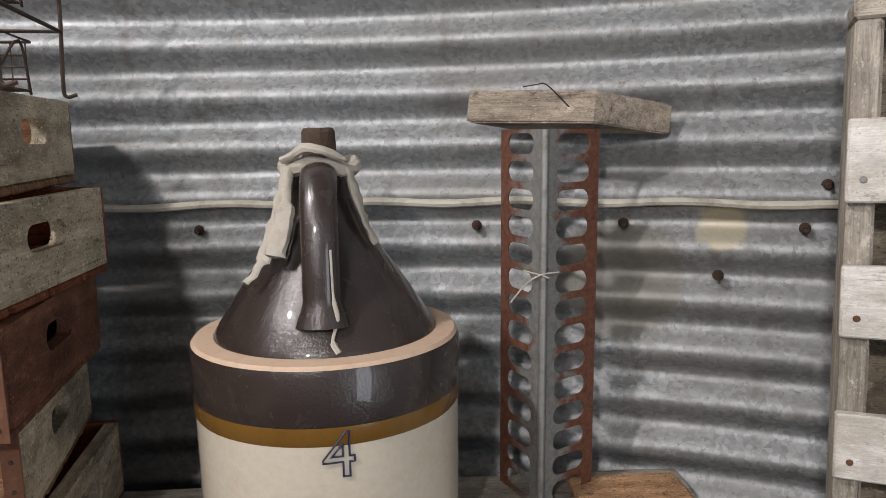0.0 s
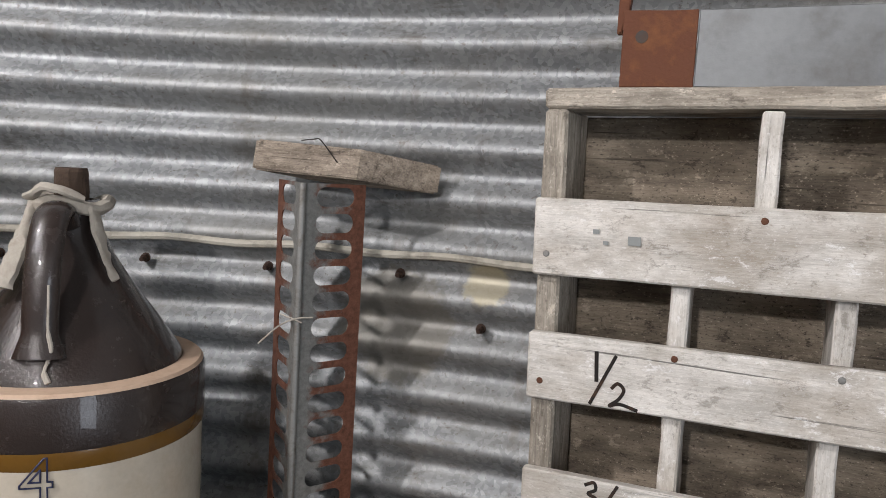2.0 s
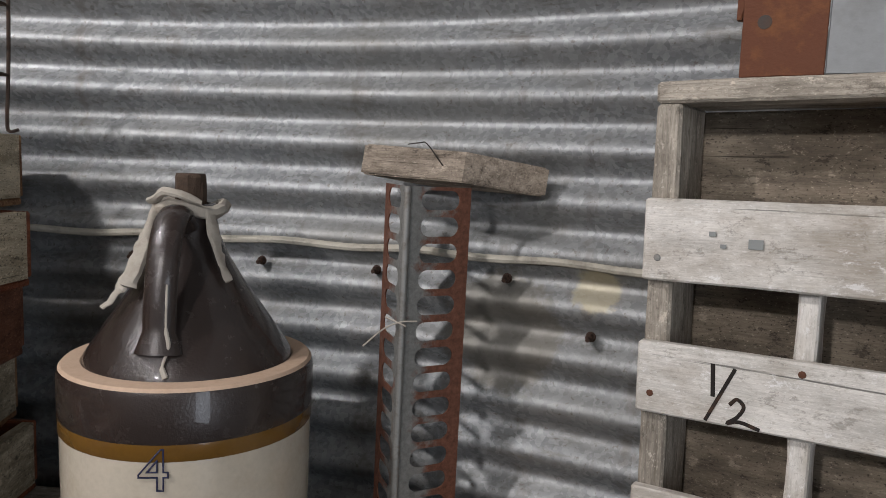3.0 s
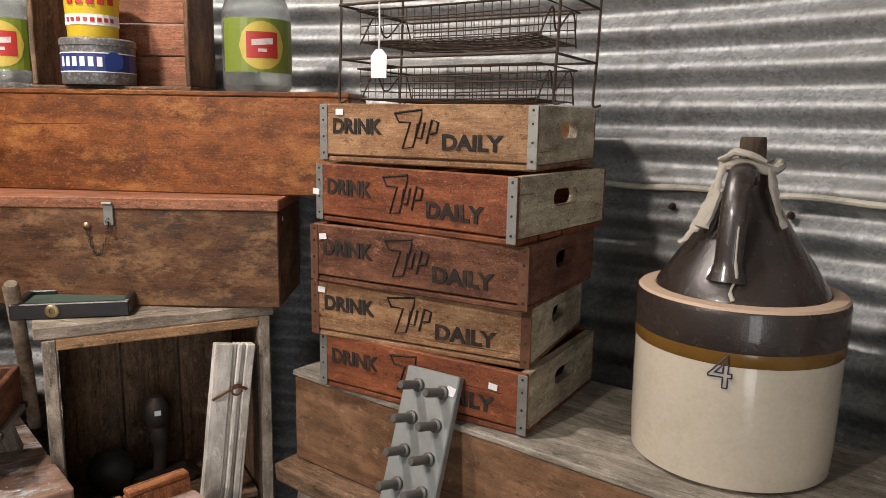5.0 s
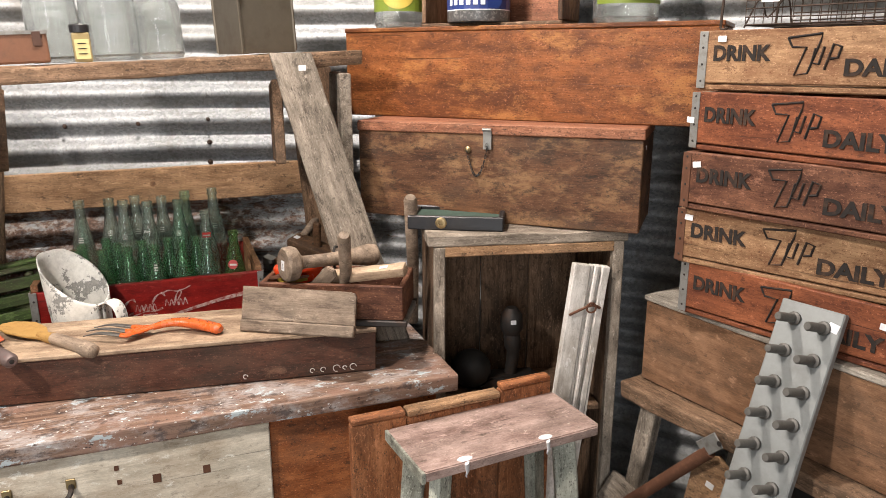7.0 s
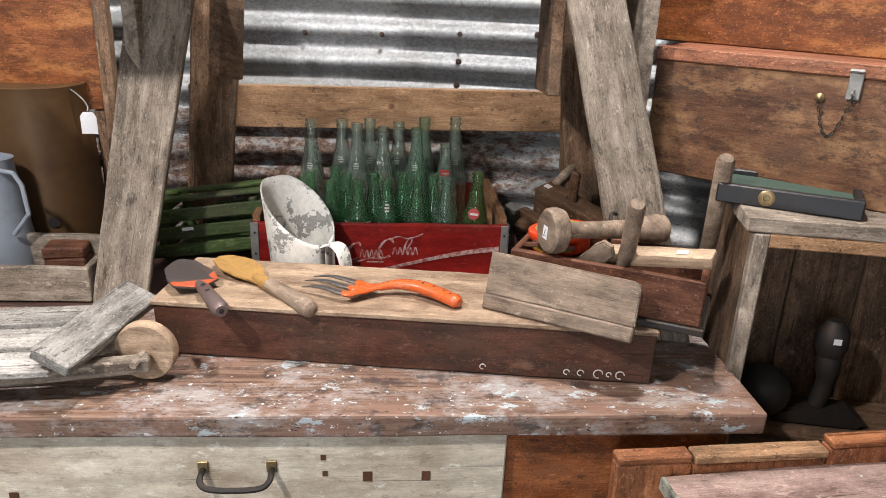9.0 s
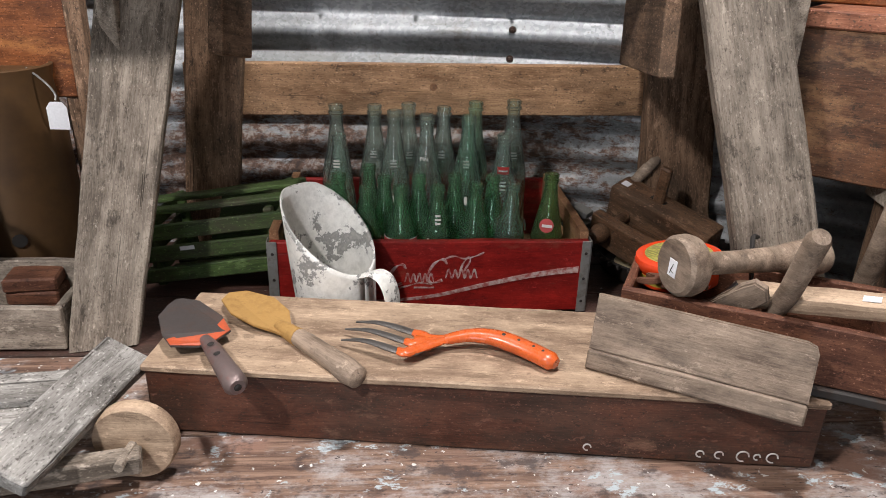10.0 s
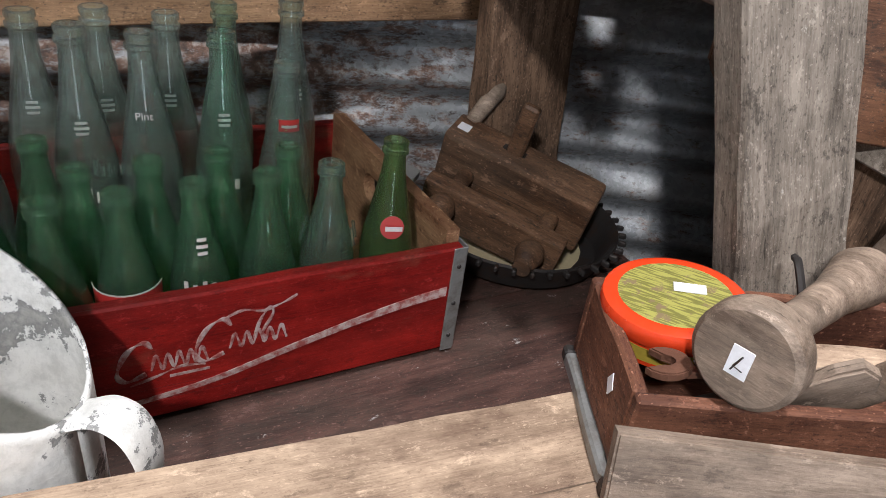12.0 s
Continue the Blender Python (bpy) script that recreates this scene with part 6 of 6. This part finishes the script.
def left_corner():
    root = thing("wooden_trough", facing(-1.40, -0.877, 0.8225, 82), "old grey wooden trough with blocks lying in it", "trough")
    board("front_side", root, 0.345, 0.012, 0.062, pose(0, 0, 0), GREY_WOOD)
    board("back_side", root, 0.345, 0.012, 0.080, pose(0, 0.11, 0), GREY_WOOD)
    board("bottom", root, 0.345, 0.097, 0.010, pose(0, 0.0125, 0), GREY_WOOD)
    for x in (0.012, 0.345):
        board("end", root, 0.097, 0.012, 0.05, pose(x, 0.0125, 0.0105, 0, 0, 90), GREY_WOOD)
    for k in range(3):
        ob = part("wood_block", block(0.07, 0.05, 0.02, 0.003, 0.001, 3), CRATE_DARK, m=facing(-1.435 + 0.004 * k, -0.627, 0.8335 + 0.0203 * k, 80 + 5 * k))
        tagged(ob, "small dark wooden block in the grey trough", "block", "blocks in the trough")
    root = thing("enamel_jug", pose(-1.50, -0.712, 0.8225, 0, 0, 10), "blue-grey enamel coffee pot with a bent handle", "pot")
    enamel = plain("blue_grey_enamel", (0.30, 0.34, 0.40), 0.3, 0.1, 0.4, 12, 0.1, (0.10, 0.11, 0.13))
    part("body", lathe([(0, 0), (0.055, 0), (0.058, 0.01), (0.052, 0.08), (0.042, 0.17), (0.038, 0.21), (0.040, 0.215), (0.036, 0.215), (0.034, 0.20)], 32), enamel, root, "", smooth=True)
    part("handle", rod([(0.036, 0.02, 0.20), (0.058, 0.045, 0.20), (0.066, 0.056, 0.18), (0.070, 0.060, 0.13), (0.052, 0.03, 0.09)], 0.004, 8), enamel, root, "bent wire handle", smooth=True)
    root = thing("rusty_drum", pose(-1.66, -0.672, 0.8225) @ Matrix.Scale(1.07, 4), "brown rusty tin drum with a wire and a paper tag", "drum")
    drum = plain("brown_rusty_tin", (0.10, 0.052, 0.019), 0.5, 0.3, 0.8, 9, 0.3, (0.05, 0.025, 0.012))
    part("body", lathe([(0, 0), (0.095, 0), (0.098, 0.008), (0.094, 0.02), (0.088, 0.20), (0.080, 0.28), (0.084, 0.30), (0.080, 0.302), (0.070, 0.295), (0, 0.295)], 40), drum, root, "", smooth=True)
    part("bung_hole", lathe([(0, 0), (0.010, 0), (0.010, 0.001), (0, 0.001)], 14), DARK_IRON, root, "", pose(0.091, 0.028, 0.07, 0, 90, 17))
    wire = part("tag_wire", rod(curve_points([(0.03, 0.06, 0.30), (0.06, 0.09, 0.285), (0.062, 0.10, 0.27), (0.065, 0.10, 0.262)], 5), 0.0015, 5), STRAP, root)
    part("paper_tag", slab([(-0.014, 0), (0.014, 0), (0.014, 0.03), (0.008, 0.038), (-0.008, 0.038), (-0.014, 0.03)], 0.0008), WHITE_TAG, wire, "white paper tag", pose(0.066, 0.10, 0.222, 0, 0, 80))
    root = thing("orange_chest", facing(-1.72, -0.99, 1.09, 84), "orange-brown wooden box on a stand beside the wall", "box")
    board("front_board", root, 0.44, 0.016, 0.26, pose(0, 0, 0), CHEST_TOP)
    board("end_post", root, 0.36, 0.03, 0.025, pose(0.462, -0.005, -0.09, 0, -90), BARN_WOOD)
    spar("post", root, (0.05, 0.02, -1.09), (0.05, 0.02, 0.0), 0.03, 0.03, BARN_WOOD)
    spar("post", root, (0.43, 0.02, -1.09), (0.43, 0.02, 0.0), 0.03, 0.03, BARN_WOOD)


left_corner()


# ---- jars and tins up on the trestle ----


def shelf_z(y):
    """Height of the trestle's sloping top at y."""
    return 1.3685 + (y + 0.56) * 0.0469


def glass_jar(x, y, r, h, lid, label):
    root = thing("glass_jar", pose(x, y, shelf_z(y), 2.6), label, "jar", "jars on the trestle")
    t = 0.003
    neck = r * 0.72
    prof = [(0, 0.002), (r * 0.9, 0), (r, 0.008), (r, h * 0.74), (r * 0.93, h * 0.82), (neck, h * 0.88), (neck, h), (neck - t, h), (neck - t, h * 0.88), (r * 0.93 - t, h * 0.815), (r - t, h * 0.735), (r - t, 0.012), (r * 0.85, 0.008), (0, 0.008)]
    part("glass_body", lathe(prof, 36), GLASS_CLEAR, root, "clear glass body", smooth=True)
    for k in range(2):
        part("raised_print", block(r * 0.9, 0.001, 0.008, 0), GLASS_CLEAR, root, "", pose(r + 0.0002, -r * 0.45, h * (0.35 + 0.14 * k), 0, 0, 90))
    if lid:
        prof = [(0, h + 0.018), (neck * 0.9, h + 0.018)]
        for k in range(5):
            prof += [(neck + 0.004, h + 0.015 - k * 0.006), (neck + 0.0022, h + 0.012 - k * 0.006)]
        part("screw_lid", lathe(prof + [(neck + 0.002, h - 0.018)], 36), lid, root, "zinc screw lid", smooth=False)
    return root


def trestle_top():
    zinc = plain("dull_zinc_lid", (0.42, 0.43, 0.42), 0.35, 0.85, 0.4, 60)
    glass_jar(-1.365, 0.020, 0.042, 0.128, zinc, "clear glass canning jar with a zinc screw lid")
    glass_jar(-1.375, -0.068, 0.050, 0.215, None, "large clear glass jar")
    glass_jar(-1.405, -0.165, 0.046, 0.19, None, "tall clear glass jar")
    y = 0.205
    root = thing("tin_sifter", pose(-1.36, y, shelf_z(y) + 0.002, 2.6, 0, 12), "dark square tin box with a wire handle and tag", "tin")
    tin = plain("dark_tarnished_tin", (0.15, 0.13, 0.10), 0.45, 0.6, 0.6, 14, 0.2, (0.07, 0.05, 0.035))
    for a in range(4):
        side = part("side", block(0.118, 0.003, 0.142, 0.001, 0.0008, 4, at=(-0.059, -0.059, 0)), tin, root, "tarnished tin side", pose(0, 0, 0, 0, 0, 90 * a))
        part("seam", rod([(-0.058, -0.059, 0.002), (-0.058, -0.059, 0.141)], 0.0032, 6), tin, root, "", pose(0, 0, 0, 0, 0, 90 * a))
        part("rim_wire", rod([(-0.06, -0.06, 0.143), (0.06, -0.06, 0.143)], 0.003, 6), tin, root, "", pose(0, 0, 0, 0, 0, 90 * a))
    part("tin_floor", block(0.114, 0.114, 0.002, 0, at=(-0.057, -0.057, 0.001)), tin, root)
    part("wire_handle", rod(curve_points([(0.058, -0.03, 0.14), (0.062, -0.028, 0.20), (0.04, 0.0, 0.25), (0.062, 0.028, 0.20), (0.058, 0.03, 0.14)], 5), 0.002, 6), DARK_IRON, root)
    part("paper_tag", block(0.0008, 0.012, 0.032, 0), WHITE_TAG, root, "white paper tag", pose(0.066, -0.062, 0.118))
    y = -0.125
    root = thing("spice_jar", pose(-1.30, y, shelf_z(y) - 0.0002, 2.6), "small square jar with a black cap and yellow label", "jar")
    part("glass_body", block(0.030, 0.030, 0.052, 0.004, at=(-0.015, -0.015, 0)), plain("amber_contents", (0.32, 0.25, 0.12), 0.2), root)
    part("cap", lathe([(0, 0.052), (0.0165, 0.052), (0.0165, 0.064), (0.015, 0.066), (0, 0.066)], 20), BLACK_WOOD, root, "black cap")
    part("label", block(0.0008, 0.024, 0.034, 0), plain("yellow_label", (0.62, 0.52, 0.24), 0.6), root, "yellow paper label", pose(0.0151, -0.012, 0.006))
    for k in range(3):
        part("print_line", block(0.0006, 0.014, 0.0016, 0), BLACK_INK, root, "", pose(0.0160, -0.007, 0.014 + 0.009 * k))
    y = -0.225
    root = thing("leather_case", pose(-1.32, y, shelf_z(y) + 0.002, 2.6, 0, 4), "worn brown leather case", "case")
    part("case_body", block(0.045, 0.092, 0.055, 0.004, 0.0008, 3, at=(-0.03, -0.046, 0)), plain("brown_leather", (0.17, 0.075, 0.04), 0.55, 0, 0.5, 40, 0.4), root)
    part("metal_edge", block(0.002, 0.096, 0.006, 0, at=(0.0152, -0.048, 0.050)), STRAP, root, "worn metal edge")
    part("strap", block(0.002, 0.014, 0.024, 0, at=(0.0155, 0.022, 0.030)), plain("dark_leather", (0.07, 0.03, 0.018), 0.6), root, "closing strap")
    for y in (-0.335, -0.405):
        root = thing("bench_clock", pose(-1.345, y, shelf_z(y) + 0.002, 2.6, 0, 0), "small grey metal numbering stamp with a round dial", "numbering stamp", "metal stamps on the trestle")
        part("side_plate", slab([(-0.026, 0), (-0.026, 0.04), (-0.02, 0.056), (0.0, 0.064), (0.02, 0.056), (0.026, 0.04), (0.026, 0)], 0.024, 0.002), DARK_IRON, root, "dark iron frame", pose(0.0, 0, 0, 0, 0, 90))
        part("dial", lathe([(0, 0.003), (0.014, 0.003), (0.019, 0.0015), (0.019, 0), (0, 0)], 24), STRAP, root, "round steel dial", pose(0.0003, 0, 0.038, 0, 90), True)
        part("dial_knob", lathe([(0, 0), (0.004, 0), (0.003, 0.004), (0, 0.004)], 10), DARK_IRON, root, "", pose(0.003, 0.002, 0.036, 0, 90))
        part("print_bar", block(0.0006, 0.018, 0.004, 0), BLACK_INK, root, "", pose(0.0034, -0.009, 0.045))
        part("foot", block(0.034, 0.044, 0.010, 0.002, at=(-0.024, -0.022, 0.008)), STRAP, root, "steel foot")


trestle_top()


# ---- on the upper chest ----
UP = facing(-1.418, 0.447, 1.4618, 35.7)


def curved_patch(root, r, middle, half, span, material):
    """A thin printed patch on a round jug; span gives its lower and upper edge at each place across."""
    bm = bmesh.new()
    n = 14
    rows = [[], [], [], []]
    for i in range(n + 1):
        x = -half + 2 * half * i / n
        a = radians(middle) + x / r
        lo, hi = span(x * 0.999)
        for row, (q, z) in zip(rows, ((r, lo), (r, hi), (r - 0.0004, hi), (r - 0.0004, lo))):
            row.append(bm.verts.new((q * math.cos(a), q * math.sin(a), z)))
    for p, q in zip(rows, rows[1:] + rows[:1]):
        for i in range(n):
            bm.faces.new((p[i], p[i + 1], q[i + 1], q[i]))
    return part("label_print", bm, material, root)


def on_upper_chest():
    root = thing("wooden_box", UP @ pose(0.155, 0.035, 0), "old wooden box standing on its side on the chest", "box")
    board("floor_board", root, 0.325, 0.125, 0.008, pose(0, 0, 0), BARN_WOOD)
    board("side_board", root, 0.20, 0.125, 0.010, pose(0.010, 0, 0.0085, 0, -90), BARN_WOOD)
    board("side_board", root, 0.20, 0.125, 0.010, pose(0.325, 0, 0.0085, 0, -90), CHEST_LOW)
    for k in range(3):
        board("back_board", root, 0.303, 0.008, 0.064, pose(0.011, 0.117, 0.0085 + 0.066 * k), LID_EDGE, "reddish back board")
    black_print = plain("mottled_grey_tin_print", (0.13, 0.13, 0.13), 0.3, 0.2, 0.9, 160, 0.05, (0.5, 0.5, 0.48))
    blue = plain("blue_tin_print", (0.02, 0.045, 0.20), 0.3, 0.1, 0.2)
    m = UP @ pose(0.285, 0.085 - 0.03, 0.0085)
    root = thing("tea_tin", m, "round mottled grey tin with a blue band", "tin")
    part("can", lathe([(0, 0), (0.066, 0), (0.068, 0.004), (0.068, 0.072), (0.070, 0.073), (0.070, 0.084), (0.067, 0.087), (0, 0.087)], 40), black_print, root, "", smooth=True)
    band(root, 0.0686, 0.024, 0.058, -150, 20, blue, "blue_band")
    band(root, 0.0689, 0.0225, 0.0245, -150, 20, WHITE_TAG, "white_line")
    band(root, 0.0689, 0.0575, 0.0595, -150, 20, WHITE_TAG, "white_line")
    for k in range(6):
        band(root, 0.0692, 0.033, 0.051, -128 + 13 * k, -120 + 13 * k, WHITE_TAG, "print_bar")
    part("round_seal", lathe([(0, 0), (0.018, 0), (0.018, 0.001), (0, 0.001)], 20), blue, root, "blue round seal", pose(0.0692 * math.cos(radians(-38)), 0.0692 * math.sin(radians(-38)), 0.043, 0, 90, -38))
    yellow = plain("yellow_carton", (0.72, 0.50, 0.03), 0.4, 0, 0.15)
    root = thing("yellow_can", m @ pose(-0.008, 0.0, 0.0875), "bright yellow round carton with white and red bands", "can")
    part("can", lathe([(0, 0), (0.044, 0), (0.046, 0.004), (0.052, 0.12), (0, 0.12)], 36), yellow, root, "", smooth=True)
    band(root, 0.0485, 0.024, 0.044, -150, 20, WHITE_TAG, "white_band")
    for k in range(8):
        band(root, 0.0492, 0.030, 0.038, -125 + 15 * k, -116 + 15 * k, LABEL_RED, "print_bar")
    for k in range(5):
        band(root, 0.0515, 0.062, 0.078, -115 + 22 * k, -101 + 22 * k, LABEL_RED, "print_bar")
    green = plain("olive_green_label", (0.17, 0.23, 0.03), 0.4, 0, 0.2)
    gold = plain("gold_label", (0.55, 0.42, 0.08), 0.4, 0, 0.2)
    for x, r in ((0.075, 0.058), (0.60, 0.066)):
        root = thing("syrup_jug", UP @ pose(x, 0.075, 0.0), "clear glass syrup jug with a green, gold and red label", "glass jug", "syrup jugs on the chest")
        h = 0.24
        prof = [(0, 0.003), (r * 0.9, 0), (r, 0.01), (r, h * 0.62), (r * 0.8, h * 0.78), (r * 0.35, h * 0.9), (r * 0.3, h), (r * 0.26, h), (r * 0.31, h * 0.9), (r * 0.76, h * 0.775), (r - 0.003, h * 0.615), (r - 0.003, 0.012), (0, 0.01)]
        part("glass_body", lathe(prof, 36), GLASS_CLEAR, root, "", smooth=True)
        band(root, r + 0.0006, 0.036, 0.135, -135, 15, green, "label")
        curved_patch(root, r + 0.0012, -62, 0.044, lambda x: (0.085 - math.sqrt(max(0.044 ** 2 - x * x, 0)), 0.085 + math.sqrt(max(0.044 ** 2 - x * x, 0))), gold)
        curved_patch(root, r + 0.0018, -62, 0.030, lambda x: (0.062, 0.110), LABEL_RED)
        curved_patch(root, r + 0.0024, -62, 0.020, lambda x: (0.086 + 0.1 * x, 0.097 + 0.1 * x), WHITE_INK)
        curved_patch(root, r + 0.0024, -62, 0.008, lambda x: (0.073, 0.079), WHITE_INK)



on_upper_chest()


def wire_rack():
    """Tiered wire basket on the topmost crate."""
    root = thing("wire_basket_rack", facing(-0.722, 0.852, 1.4405, 12.5), "rusty wire rack with two hanging mesh baskets and a tag", "wire rack")
    wire = plain("dark_rusty_wire", (0.06, 0.04, 0.03), 0.7, 0.4, 0.6, 80, 0.4, (0.13, 0.07, 0.045))
    L, D = 0.395, 0.20
    for x in (0.0, L):
        for y in (0.0, D):
            part("upright", rod(curve_points([(x + 0.012, y, 0.004), (x, y, 0.002), (x - 0.002, y, 0.02), (x + 0.002, y, 0.11), (x + 0.006, y, 0.32)], 4), 0.0024, 6), wire, root)
    for z in (0.075, 0.165):
        part("top_wire", rod([(0, 0, z), (L, 0, z + 0.002)], 0.0026, 6), wire, root)
        part("top_wire", rod([(0, D, z), (L, D, z)], 0.0022, 6), wire, root)
        for x in (0.0, L):
            part("end_wire", rod([(x, 0, z), (x, D, z)], 0.0022, 6), wire, root)
    for z0 in (0.004, 0.100):
        basket = part("basket_rim", rod([(0.03, 0.01, z0 + 0.055), (L - 0.03, 0.01, z0 + 0.058), (L - 0.03, D - 0.01, z0 + 0.058), (0.03, D - 0.01, z0 + 0.055), (0.03, 0.01, z0 + 0.055)], 0.0018, 6), wire, root, "rusty mesh basket")
        for k in range(4):
            s = 0.004 + 0.013 * k
            part("side_wire", rod(curve_points([(0.035, 0.012, z0 + s), (L / 2, 0.008, z0 + s - 0.003 * (k % 2)), (L - 0.035, 0.012, z0 + s + 0.002)], 4), 0.0012, 5), wire, basket)
            part("side_wire", rod([(0.035, D - 0.012, z0 + s), (L - 0.035, D - 0.012, z0 + s)], 0.0012, 5), wire, basket)
        for k in range(22):
            x = 0.035 + (L - 0.07) * k / 21
            part("rib", rod([(x, 0.011, z0 + 0.056), (x, 0.013, z0 + 0.003), (x, D - 0.013, z0 + 0.003), (x, D - 0.011, z0 + 0.056)], 0.0008, 4), wire, basket)
        bm = bmesh.new()
        for k in range(26):
            y = 0.014 + (D - 0.028) * k / 25
            rod(curve_points([(0.036, y, z0 + 0.004), (L * 0.3, y, z0 + 0.001 + 0.003 * math.sin(k)), (L * 0.7, y, z0 + 0.001 - 0.003 * math.sin(k * 1.7)), (L - 0.036, y, z0 + 0.005)], 3), 0.0007, 4, 1, bm)
        part("mesh_floor", bm, wire, basket, "fine wire mesh floor")
        for x in (0.034, L - 0.034):
            part("end_tangle", rod(curve_points([(x, 0.012, z0), (x + 0.006, 0.05, z0 + 0.05), (x - 0.004, 0.10, z0 + 0.02), (x + 0.005, 0.15, z0 + 0.055), (x, 0.19, z0)], 5), 0.0016, 5), wire, basket)
    string = part("tag_string", rod(curve_points([(0.084, -0.004, 0.165), (0.086, -0.006, 0.12), (0.085, -0.006, 0.088)], 4), 0.0015, 5), WHITE_TAG, root, "white string")
    part("paper_tag", slab([(-0.015, 0), (0.015, 0), (0.016, 0.036), (0.010, 0.043), (0.006, 0.047), (-0.006, 0.047), (-0.010, 0.043), (-0.016, 0.036)], 0.0008), WHITE_TAG, string, "white paper tag", pose(0.085, -0.0075, 0.042))


wire_rack()


# ---- wall details ----


def wall_frame(x, y, z, inset=0.0):
    """A frame on the inner face of the bin wall nearest to (x, y); y points into the sheet."""
    a = math.atan2(y - CY, x - CX)
    r = RADIUS - inset
    return pose(CX + r * math.cos(a), CY + r * math.sin(a), z, 0, 0, math.degrees(a) - 90)


BOLT = plain("dark_rusty_bolt", (0.06, 0.035, 0.025), 0.7, 0.4, 0.6, 120, 0.5, (0.14, 0.08, 0.05))


def sheet_lap():
    """The lapped edge of the upper wall sheets, with its bolts."""
    def lap(z, a0, a1, name, mat_, depth, tall):
        bm = bmesh.new()
        n = 60
        rows = []
        for dr, dz in ((depth, 0), (depth + 0.002, tall), (0.0, tall + 0.001), (-0.004, 0)):
            rows.append([bm.verts.new((CX + (RADIUS - dr) * math.cos(radians(a0 + (a1 - a0) * i / n)), CY + (RADIUS - dr) * math.sin(radians(a0 + (a1 - a0) * i / n)), z + dz + 0.0015 * math.sin(i * 0.7))) for i in range(n + 1)])
        for p, q in zip(rows, rows[1:] + rows[:1]):
            for i in range(n):
                bm.faces.new((p[i], p[i + 1], q[i + 1], q[i]))
        return tagged(part(name, bm, mat_), "thin dark strip along the lapped lower edge of the upper wall sheets", "trim", kind="structure")
    bm = rod([(CX + (RADIUS - 0.0135) * math.cos(radians(a)), CY + (RADIUS - 0.0135) * math.sin(radians(a)), 1.301 + 0.002 * math.sin(a * 0.9)) for a in np.linspace(60, 112, 60)], 0.0062, 8, 0.9)
    tagged(part("trim", bm, plain("pale_caulk_bead", (0.50, 0.47, 0.40), 0.8, 0, 0.8, 25, 0.5, (0.10, 0.08, 0.06)), smooth=True), "pale crusty bead along the lap of the wall sheets", "trim", kind="structure")
    # thin dark strip running along the foot of the pale bead
    lap(1.2965, 60, 112, "trim", DARK_IRON, 0.011, 0.004)
    for x, y, z in ((-0.28, 1.261, 1.267), (0.101, 1.241, 1.269), (0.288, 1.199, 1.274), (0.487, 1.128, 1.272), (0.399, 1.163, 1.21), (-0.077, 1.261, 1.27), (0.506, 1.119, 1.324),
                    (-1.824, -0.163, 1.235), (-1.791, 0.002, 1.237), (-1.741, 0.165, 1.245), (-1.677, 0.318, 1.25), (-1.741, 0.164, 1.186), (-1.742, 0.162, 1.135), (-1.60, 0.47, 1.255)):
        m = wall_frame(x, y, z, 0.008)
        root = thing("wall_bolt", m, "rusty bolt and washer through the corrugated sheet", "bolt", "bolts in the wall sheets")
        part("washer", lathe([(0, 0), (0.007, 0), (0.0065, 0.0015), (0, 0.002)], 12), BOLT, root, "", pose(0, 0.001, 0, 90))
        part("bolt_head", lathe([(0, 0), (0.0055, 0), (0.0055, 0.006), (0.004, 0.008), (0, 0.008)], 6), BOLT, root, "", pose(0, -0.001, 0, 90))
        part("bolt_shank", rod([(0, -0.008, 0), (0.0006, -0.016, -0.001)], 0.003, 8), BOLT, root)


sheet_lap()


CHANNEL_ZINC = plain("weathered_zinc_channel", (0.19, 0.20, 0.205), 0.5, 0.5, 0.6, 22, 0.3, (0.11, 0.10, 0.09))


def galvanised_channel():
    root = thing("galvanised_channel", facing(0.492, 0.920, 1.5072, -24.7), "galvanised metal channel with a rusty end lying on the rack", "metal channel")
    rust = plain("flaky_orange_rust", (0.14, 0.052, 0.026), 0.85, 0.1, 0.6, 45, 0.8, (0.30, 0.13, 0.05))
    part("channel_face", block(0.34, 0.003, 0.070, 0.0008, 0.0006, 6, at=(0.068, 0, 0)), CHANNEL_ZINC, root, "dull galvanised face")
    part("rusty_end", block(0.0675, 0.003, 0.070, 0.0008, 0.0012, 5), rust, root, "flaking rusty end")
    part("flange", block(0.408, 0.05, 0.003, 0.0008, at=(0, 0.0035, 0)), STRAP, root)
    part("hook", slab([(0.0, 0.05), (0.006, 0.07), (0.008, 0.095), (0.002, 0.10), (-0.004, 0.085), (-0.004, 0.05)], 0.012, 0.001), rust, root, "bent rusty lug", pose(-0.002, 0.002, 0))
    part("slot", lathe([(0, 0), (0.006, 0), (0.006, 0.0006), (0, 0.0006)], 12), DARK_IRON, root, "", pose(0.018, -0.0003, 0.046, 90))


galvanised_channel()
